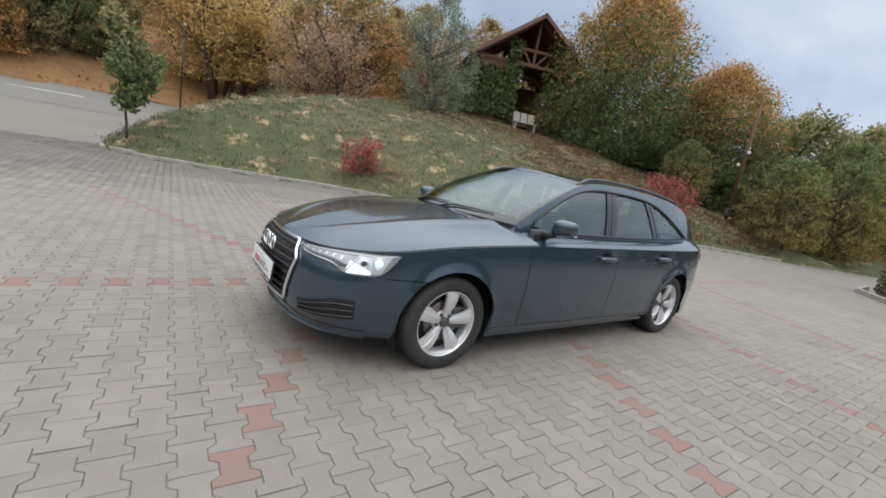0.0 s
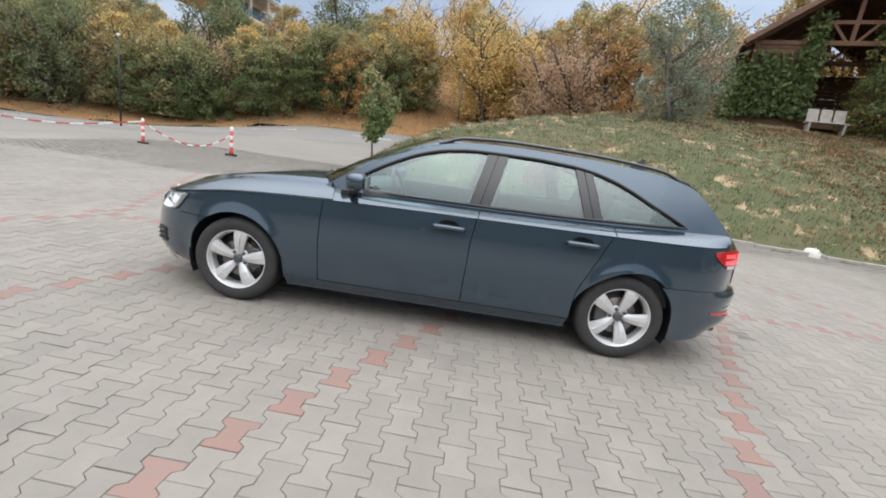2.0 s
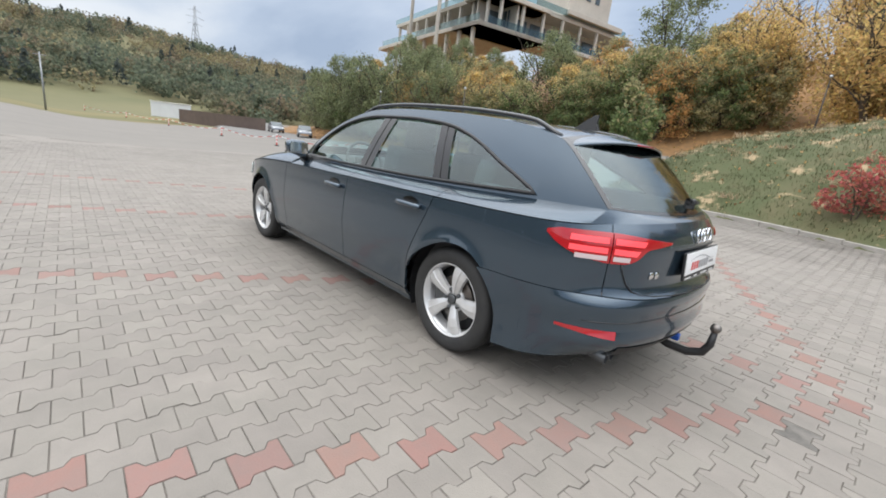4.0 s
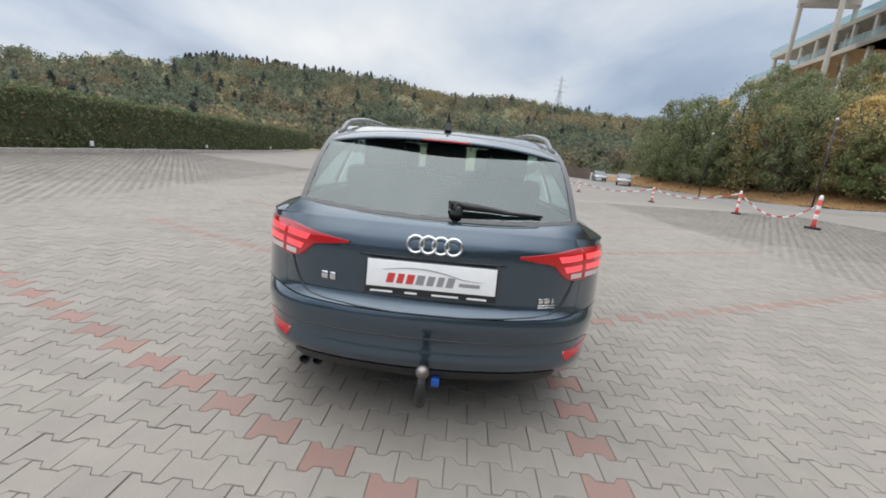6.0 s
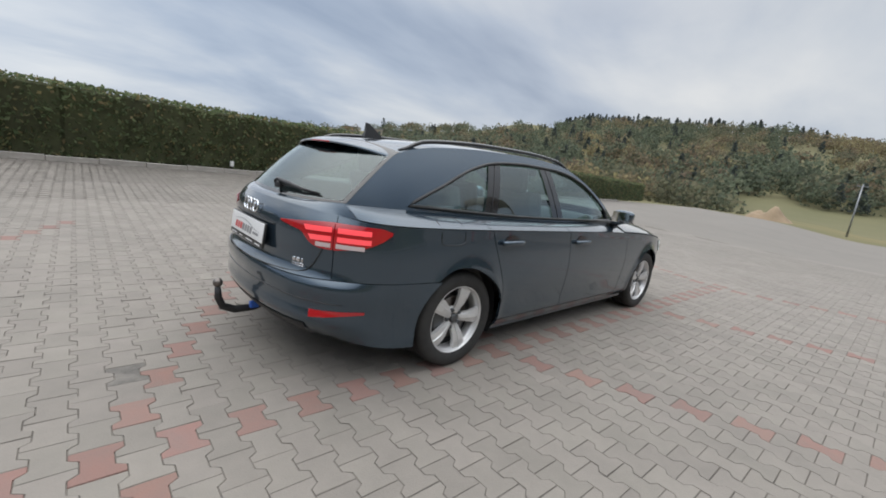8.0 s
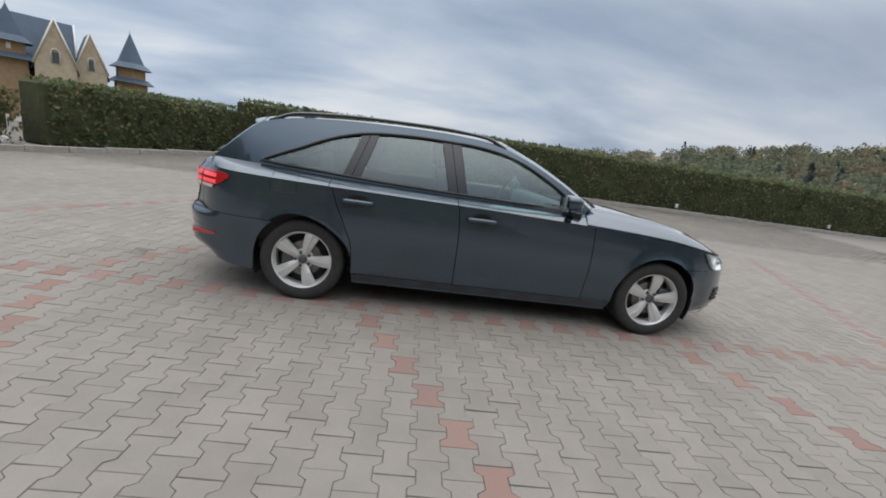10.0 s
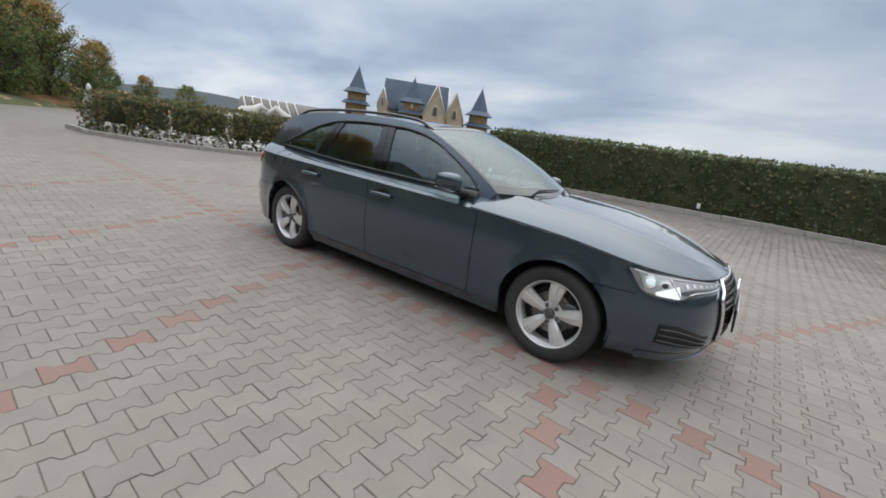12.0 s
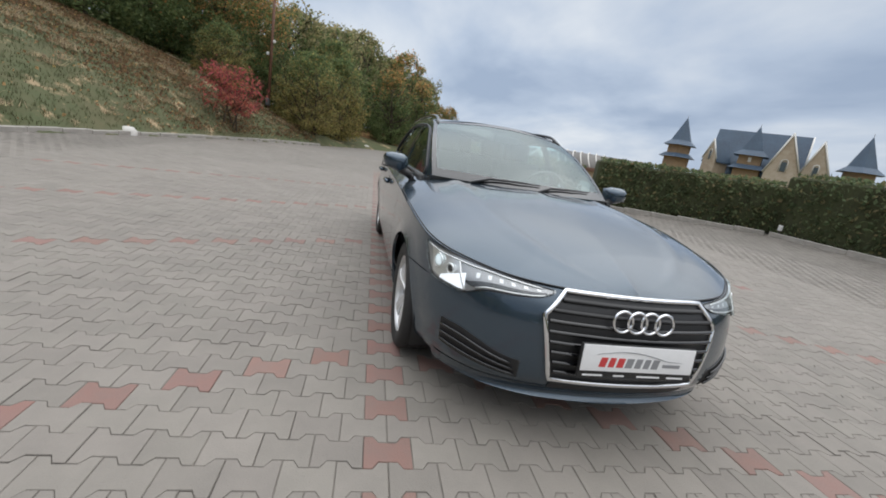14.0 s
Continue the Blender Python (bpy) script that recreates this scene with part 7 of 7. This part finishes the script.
        bar("finial", [m @ Vector((0, 0, tip - 0.2)), m @ Vector((0, 0, tip + 0.5))], 0.05, GALV, root, 4)
        kid(root, "tower_window", (0.5, 0.1, 0.9), m @ Vector((0, -w * 0.46, wall_top - 0.9)), TRIMWHITE)

    tower(-13.3, -1, 3.5, 9.6, 15.4, 6)
    tower(14.0, -3, 3.6, 8.4, 14.6, 6)
    tower(-0.9, -3.4, 4.0, 9.0, 14.6, 4)
    return root


th = turreted_house()
th.matrix_basis = pose(-63.3, 71.9, 0.0, 0, 0, 40) @ Matrix.Diagonal((1, 1, 0.92, 1))

# low vaulted hall with a striped end
hall = tagged(new("vaulted_hall"), "low dark vaulted hall with white roof stripes", "hall")
V, F = [], []
for i in range(15):
    t = math.pi * i / 14
    for x in (-9.0, 9.0):
        V.append((x, -5.5 * math.cos(t), 1.2 + 2.8 * math.sin(t)))
for i in range(14):
    F.append((2 * i, 2 * i + 1, 2 * i + 3, 2 * i + 2))
F += [tuple(2 * i for i in range(15)), tuple(2 * i + 1 for i in range(14, -1, -1))]
obj("vault", V, F, ASPHALT, hall)
kid(hall, "wall", (18, 11, 5.2), (0, 0, -1.4), STONE, 0.02)
for k in range(7):
    x = -8.6 + 1.5 * k
    bar("white_stripe", [(x + 1.5 * (1 - math.sin(t)), -5.55 * math.cos(t), 1.25 + 2.85 * math.sin(t)) for t in np.linspace(0.1, math.pi * 0.6, 12)], 0.14, TRIMWHITE, hall, 4)
kid(hall, "eave_board", (19, 0.4, 0.6), (0, -5.7, 1.3), ROOFTILE, 0.02)
hall.matrix_basis = pose(-60.0, 38.0, -0.1, 0, 0, 54) @ Matrix.Diagonal((0.8, 0.9, 0.9, 1))


# ---- pale statues by the hedge: plain turned shapes ----
V, F = tube([(0, 0, 0), (0, 0, 0.18), (0.02, 0, 0.3), (-0.12, 0, 0.55), (0.10, 0, 0.85), (-0.08, 0, 1.12), (0.05, 0, 1.4), (0.13, 0.02, 1.62), (0.10, 0.02, 1.78), (0.10, 0.02, 1.9)], [0.28, 0.24, 0.14, 0.17, 0.19, 0.17, 0.14, 0.08, 0.09, 0.03], 14)
st = obj("statue", V, F, MARBLE, None, "white stone statue whose top shows over the hedge's end", category="statue")
st.matrix_basis = pose(-14.95, 0.95, 0.0) @ Matrix.Scale(0.74, 4)
st4 = copy_thing(st, pose(-14.85, 1.17, 0.0, 0, 0, 150) @ Matrix.Scale(0.72, 4))
V, F = tube([(-0.9, 0, 0.0), (-0.8, 0, 0.8), (-0.6, 0, 1.5), (0.0, 0, 1.85), (0.5, 0, 2.0), (0.75, 0, 2.25), (1.1, 0, 2.1)], [0.16, 0.14, 0.22, 0.32, 0.26, 0.16, 0.07], 14)
st2 = obj("statue", V, F, MARBLE, None, "large white stone statue standing behind the hedge", category="statue")
st2.matrix_basis = pose(-13.2, 5.0, -0.1, 0, 0, 70) @ Matrix.Scale(0.72, 4)
V, F = tube([(0.9, 0, 0.0), (0.85, 0, 1.0), (0.55, 0, 1.75), (0.0, 0.1, 2.1), (-0.4, 0.1, 1.8), (-0.9, 0.1, 1.9)], [0.15, 0.14, 0.22, 0.20, 0.13, 0.06], 14)
st3 = obj("statue", V, F, MARBLE, None, "second white stone statue standing behind the hedge", category="statue")
st3.matrix_basis = pose(-12.8, 6.0, -0.1, 0, 0, 60) @ Matrix.Scale(0.76, 4)
V, F = lathe([(0, 0.22), (0.12, 0.2), (0.2, 0.1), (0.2, -0.1)], 12, "Z")
obj("boulder", V, F, MARBLE, None, "rounded pale boulder on the lane's edge", category="stone").matrix_basis = pose(-26, -0.6, bowl(-26, 0))
obj("boulder", V, F, MARBLE, None, "rounded pale boulder beside the mound's kerb", category="stone").matrix_basis = pose(-9.2, -7.15, bowl(-9.2, -7.1))
# made-up white flecks stand in for the bright gaps at the thin hedge's foot
rs = np.random.RandomState(12)
f = rs.uniform(0, 1, 260)
f = np.where(rs.uniform(size=260) < 0.5, f, np.round(f * 5) / 5 + rs.normal(0, 0.03, 260))
C = np.c_[np.interp(f, [0, 0.5, 1], [-12.9, -11.0, -9.6]) + 0.40 + rs.normal(0, 0.07, 260), np.interp(f, [0, 0.5, 1], [1.7, 3.4, 5.9]) - 0.22 + rs.normal(0, 0.07, 260), 0.16 + np.abs(rs.normal(0, 0.16, 260))]
v, q = cards(C, rs.uniform(0.05, 0.11, 260), rs)
tagged(new("white_flowers", mesh_np("white_flowers", v, q, POSTWHITE)), "white flecks added for the bright gaps at the foot of the thin hedge", "flowers", kind="stuff")
# ground spotlights along the hedge
spot = tagged(new("garden_spotlight"), "small white spotlight at the foot of the hedge", "spotlight", "garden spotlights")
kid(spot, "head", (0.10, 0.08, 0.16), (0, 0, 0.22), POSTWHITE, 0.01)
kid(spot, "stake", (0.03, 0.03, 0.2), (0, 0, 0.08), BLACK)
spot.matrix_basis = pose(-6.2, 11.2, bowl(0, 11.2) + 0.05, 0, 0, 10)
for x, y in ((1.0, 11.9), (10.5, 12.35), (18.0, 12.7), (27.5, 13.4), (5.5, 12.15)):
    copy_thing(spot, pose(x, y, bowl(x, y) + 0.05, 0, 0, 15 * x))

# ---- far hills, wooded ----
RIDGE = curve([(-40, 4.5), (-14, 6.6), (-6, 7.3), (-1, 7.0), (4, 7.4), (10, 8.1), (20, 7.9), (29, 7.7), (32.5, 6.9), (37, 7.1), (42, 5.8), (48, 4.9), (54, 4.2), (66, 2.7), (78, 1.7), (95, 0.4), (150, 0.4), (170, 1.6), (180, 1.0)])
HILLGRASS = mat("hill_meadow", (0.17, 0.15, 0.075), 0.95, alt=(0.11, 0.11, 0.05), scale=0.03, bump=0.1)


def hill_z(az, r):
    top = math.tan(radians(RIDGE(az))) * 380
    t = smooth01(r, 95, 380)
    return -1.5 - 0.014 * 60 + top * t**1.15 + 2.5 * noise.noise((r * 0.012 * math.cos(radians(az)), r * 0.012 * math.sin(radians(az)), 0.3)) * t


V, F = grid(lambda a, b: Vector((lerp(95, 430, b) * math.cos(radians(lerp(-32, 86, a))), lerp(95, 430, b) * math.sin(radians(lerp(-32, 86, a))), hill_z(lerp(-32, 86, a), lerp(95, 430, b)))), 90, 30, flip=False)
obj("far_hill", V, F, HILLGRASS, kind="structure", label="wooded autumn hill beyond the car park")
rs = np.random.RandomState(21)
far = {"pine": [], "olive": [], "green": [], "yellow": [], "rust": []}
for k in range(4200):
    az, r = rs.uniform(-30, 82), 100 + 290 * rs.uniform() ** 0.75
    x, y = r * math.cos(radians(az)), r * math.sin(radians(az))
    # bare meadow on the knoll, fields at the foot and round the far houses
    if (33 < az < 44 and r > 300) or (az > 44 and r > 280 and rs.uniform() < 0.6) or (az > 56 and rs.uniform() < 0.7) or noise.noise((x * 0.012, y * 0.012, 4.0)) > 0.42:
        continue
    if (-14 < az < 12 and r < 165) or (offset_from(WOOD, x, y) < 4 and r < 150):
        continue
    crest = r > 340 and 7 < az < 33
    q = 0.5 + 0.75 * noise.noise((x * 0.025, y * 0.025, 8.0)) + rs.normal(0, 0.18)
    if az < 8 and r > 240:
        q += 0.22
    kind = "pine" if (crest and rs.uniform() < 0.75) or rs.uniform() < 0.04 else "green" if q < 0.48 else "olive" if q < 0.72 else "rust" if q < 0.86 else "yellow"
    far[kind].append((x, y, hill_z(az, r) - 0.6, rs.uniform(7, 10.5) if kind == "pine" else rs.uniform(5.5, 9.5) * (1.15 if r < 220 else 0.9)))
for kind, spots_ in far.items():
    S = np.array(spots_)
    n, per = len(S), 90
    u = rs.normal(size=(n, per, 3))
    u /= np.linalg.norm(u, axis=2)[..., None]
    h = S[:, 3][:, None, None]
    if kind == "pine":
        z = rs.uniform(0.12, 1, (n, per))
        rad = (1.06 - z) * 0.30
        C = np.stack([u[..., 0] * rad, u[..., 1] * rad, z], 2) * h
    else:
        # a few lobes to each crown
        lobe = rs.normal(size=(n, 6, 3)) * np.array([0.20, 0.20, 0.14])
        pick = rs.randint(0, 6, (n, per))
        C = (lobe[np.arange(n)[:, None], pick] + u * 0.27 * rs.uniform(0.7, 1.0, (n, per))[..., None] + np.array([0, 0, 0.52])) * h
    C = C + S[:, None, :3]
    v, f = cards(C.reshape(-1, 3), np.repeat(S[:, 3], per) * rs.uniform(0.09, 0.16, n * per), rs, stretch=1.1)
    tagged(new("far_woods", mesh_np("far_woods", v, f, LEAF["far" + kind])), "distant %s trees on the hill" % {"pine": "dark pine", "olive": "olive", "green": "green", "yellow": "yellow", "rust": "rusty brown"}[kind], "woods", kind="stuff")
# land on the other sides; the blue haze of distance is painted into its colour
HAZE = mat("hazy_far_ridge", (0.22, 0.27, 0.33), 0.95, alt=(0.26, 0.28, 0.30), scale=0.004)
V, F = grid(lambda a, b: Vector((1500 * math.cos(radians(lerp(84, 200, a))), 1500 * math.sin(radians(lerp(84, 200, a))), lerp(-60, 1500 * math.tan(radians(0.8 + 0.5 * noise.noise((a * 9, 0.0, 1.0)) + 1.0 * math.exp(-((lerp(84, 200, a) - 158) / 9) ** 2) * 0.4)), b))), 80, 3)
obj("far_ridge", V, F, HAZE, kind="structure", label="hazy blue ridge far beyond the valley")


def small_house(x, y, z, turn, w=9.0, d=8.0, h=5.0, material=None):
    root = tagged(new("house"), "small pale flat-roofed house on the far slope", "house", "far houses")
    kid(root, "wall", (w, d, h), (0, 0, h / 2), material or TRIMWHITE, 0.05)
    kid(root, "roof", (w + 0.8, d + 0.8, 0.35), (0, 0, h + 0.1), GALV, 0.02)
    for k in (-0.28, 0.05, 0.32):
        kid(root, "window", (0.1, 1.5, 1.5), (-w / 2 - 0.02, d * k, h * 0.62), DARKGLASS)
    root.matrix_basis = pose(x, y, z, 0, 0, turn)


for az, r, w, h, m in ((66, 230, 9, 4, None), (62, 250, 11, 5, None), (60.5, 240, 6, 7, TOWERBRICK), (57, 255, 10, 5, STONE), (69, 260, 12, 4, None), (72, 240, 8, 4, STONE), (54, 270, 7, 4, None)):
    x, y = r * math.cos(radians(az)), r * math.sin(radians(az))
    small_house(x, y, hill_z(az, r) + 0.5, az, w, w * 0.8, h, m)
# ---- pavers, last: a bone-shaped block with straight ends and notched sides ----
def paver_outline(gap=0.0032):
    w1, w2, h = PX / 2 + 0.0165 - gap / 2, PX / 2 - 0.0165 - gap / 2, PY / 2 - gap / 2
    a, b = PY / 4 + 0.011, PY / 4 - 0.011
    right = [(w1, -h), (w1, -a), (w2, -b), (w2, b), (w1, a), (w1, h)]
    return np.array(right + [(-x, -y) for x, y in right])


OUT0, OUT1 = paver_outline(0.0026), paver_outline(0.0066)
rs = np.random.RandomState(5)
red_cells = set()
for k in range(-80, 22, 2):
    red_cells.add((k, 0.0))
for k0 in (-34, -18, 0, 18, -52):
    for j in range(1, 18):
        red_cells.add((k0 + j, 1.5 * j))
        red_cells.add((k0 + j, -1.5 * j))
oil_drips = ((-2.80, -0.20), (-2.91, -0.50), (-3.03, -0.12))
lot_cells = []
for k in range(-125, 108):
    for n in range(-70, 72):
        ny = n + 0.5 * (k % 2)
        x, y = pv(k, ny)
        if LOT[0] < x < LOT[1] and LOT[2] < y < LOT[3] and offset_from(KERB, x, y) < 0.1:
            lot_cells.append((k, ny, x, y))
near = lambda x, y: (-3.9 < x < -2.35 and -3.0 < y < -0.55)
single, joined = [], {"grey": [], "red": []}
for k, ny, x, y in lot_cells:
    red = (k, ny) in red_cells
    stain = not red and any(math.hypot(x - a, y - b) < 0.085 for a, b in oil_drips)
    if stain or (red and -4.0 < x < 4.2 and abs(y + 0.9) < 3.2) or (not red and near(x, y) and len(single) < 260):
        single.append((k, ny, x, y, "red" if red else "stain" if stain else "grey"))
    else:
        joined["red" if red else "grey"].append((x, y))
rot = np.array([[math.cos(P_TILT), -math.sin(P_TILT)], [math.sin(P_TILT), math.cos(P_TILT)]])
o0, o1 = OUT0 @ rot.T, OUT1 @ rot.T
ring = [(i, (i + 1) % 12, 12 + (i + 1) % 12, 12 + i) for i in range(12)]


def paver_mesh(name, material):
    V = [(x, y, -0.0036) for x, y in o0] + [(x, y, 0.0) for x, y in o1] + [(x, y, -0.03) for x, y in o0]
    F = [tuple(range(12, 24))] + ring + [(24 + i, 24 + (i + 1) % 12, (i + 1) % 12, i) for i in range(12)]
    me = bpy.data.meshes.new(name)
    me.from_pydata([tuple(map(float, v)) for v in V], [], F)
    me.materials.append(material)
    me.update()
    return me


def world_mottle(m, island):
    """Blocks differ a little in tone; broad stains run across them in place."""
    nt = m.node_tree
    for node in nt.nodes:
        if node.type == "TEX_COORD":
            geo = nt.nodes.new("ShaderNodeNewGeometry")
            for link in list(node.outputs["Generated"].links) + list(node.outputs["Object"].links):
                nt.links.new(geo.outputs["Position"], link.to_socket)
    return vary(m, 0.07, 0.005, island)


PAVER_ONE = PAVER.copy()
RED_ONE = REDPAVER.copy()
for m, isl in ((PAVER, True), (REDPAVER, True), (PAVER_ONE, False), (RED_ONE, False), (STAINED, False)):
    world_mottle(m, isl)
for tone, cells in joined.items():
    n = len(cells)
    C = np.array(cells)
    z = np.array([bowl(x, y) for x, y in cells]) + rs.normal(0, 0.0008, n)
    tilt = rs.normal(0, 0.008, (n, 2))
    up0 = (o0[None] * tilt[:, None]).sum(2)
    up1 = (o1[None] * tilt[:, None]).sum(2)
    V0 = np.concatenate([C[:, None] + o0[None], (z[:, None] - 0.0036 + up0)[..., None]], 2)
    V1 = np.concatenate([C[:, None] + o1[None], (z[:, None] + up1)[..., None]], 2)
    V = np.concatenate([V0, V1], 1).reshape(-1, 3)
    top = np.arange(12, 24)
    F = []
    ringa = np.array(ring)
    for i in range(n):
        F.append((top + 24 * i).tolist())
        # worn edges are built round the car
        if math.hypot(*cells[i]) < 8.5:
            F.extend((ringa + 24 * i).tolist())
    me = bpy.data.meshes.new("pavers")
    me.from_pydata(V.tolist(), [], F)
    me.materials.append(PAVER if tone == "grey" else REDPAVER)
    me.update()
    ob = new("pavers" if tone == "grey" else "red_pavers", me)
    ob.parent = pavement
    tagged(ob, kind="stuff")
MESHES = {"grey": paver_mesh("paver", PAVER_ONE), "red": paver_mesh("red_paver", RED_ONE), "stain": paver_mesh("stained_paver", STAINED)}
for k, ny, x, y, tone in single:
    ob = new({"grey": "paver", "red": "red_paver", "stain": "stained_paver"}[tone], MESHES[tone])
    ob.parent = pavement
    ob.matrix_basis = pose(x, y, bowl(x, y) + rs.normal(0, 0.0008), rs.normal(0, 0.3), rs.normal(0, 0.3), 0)
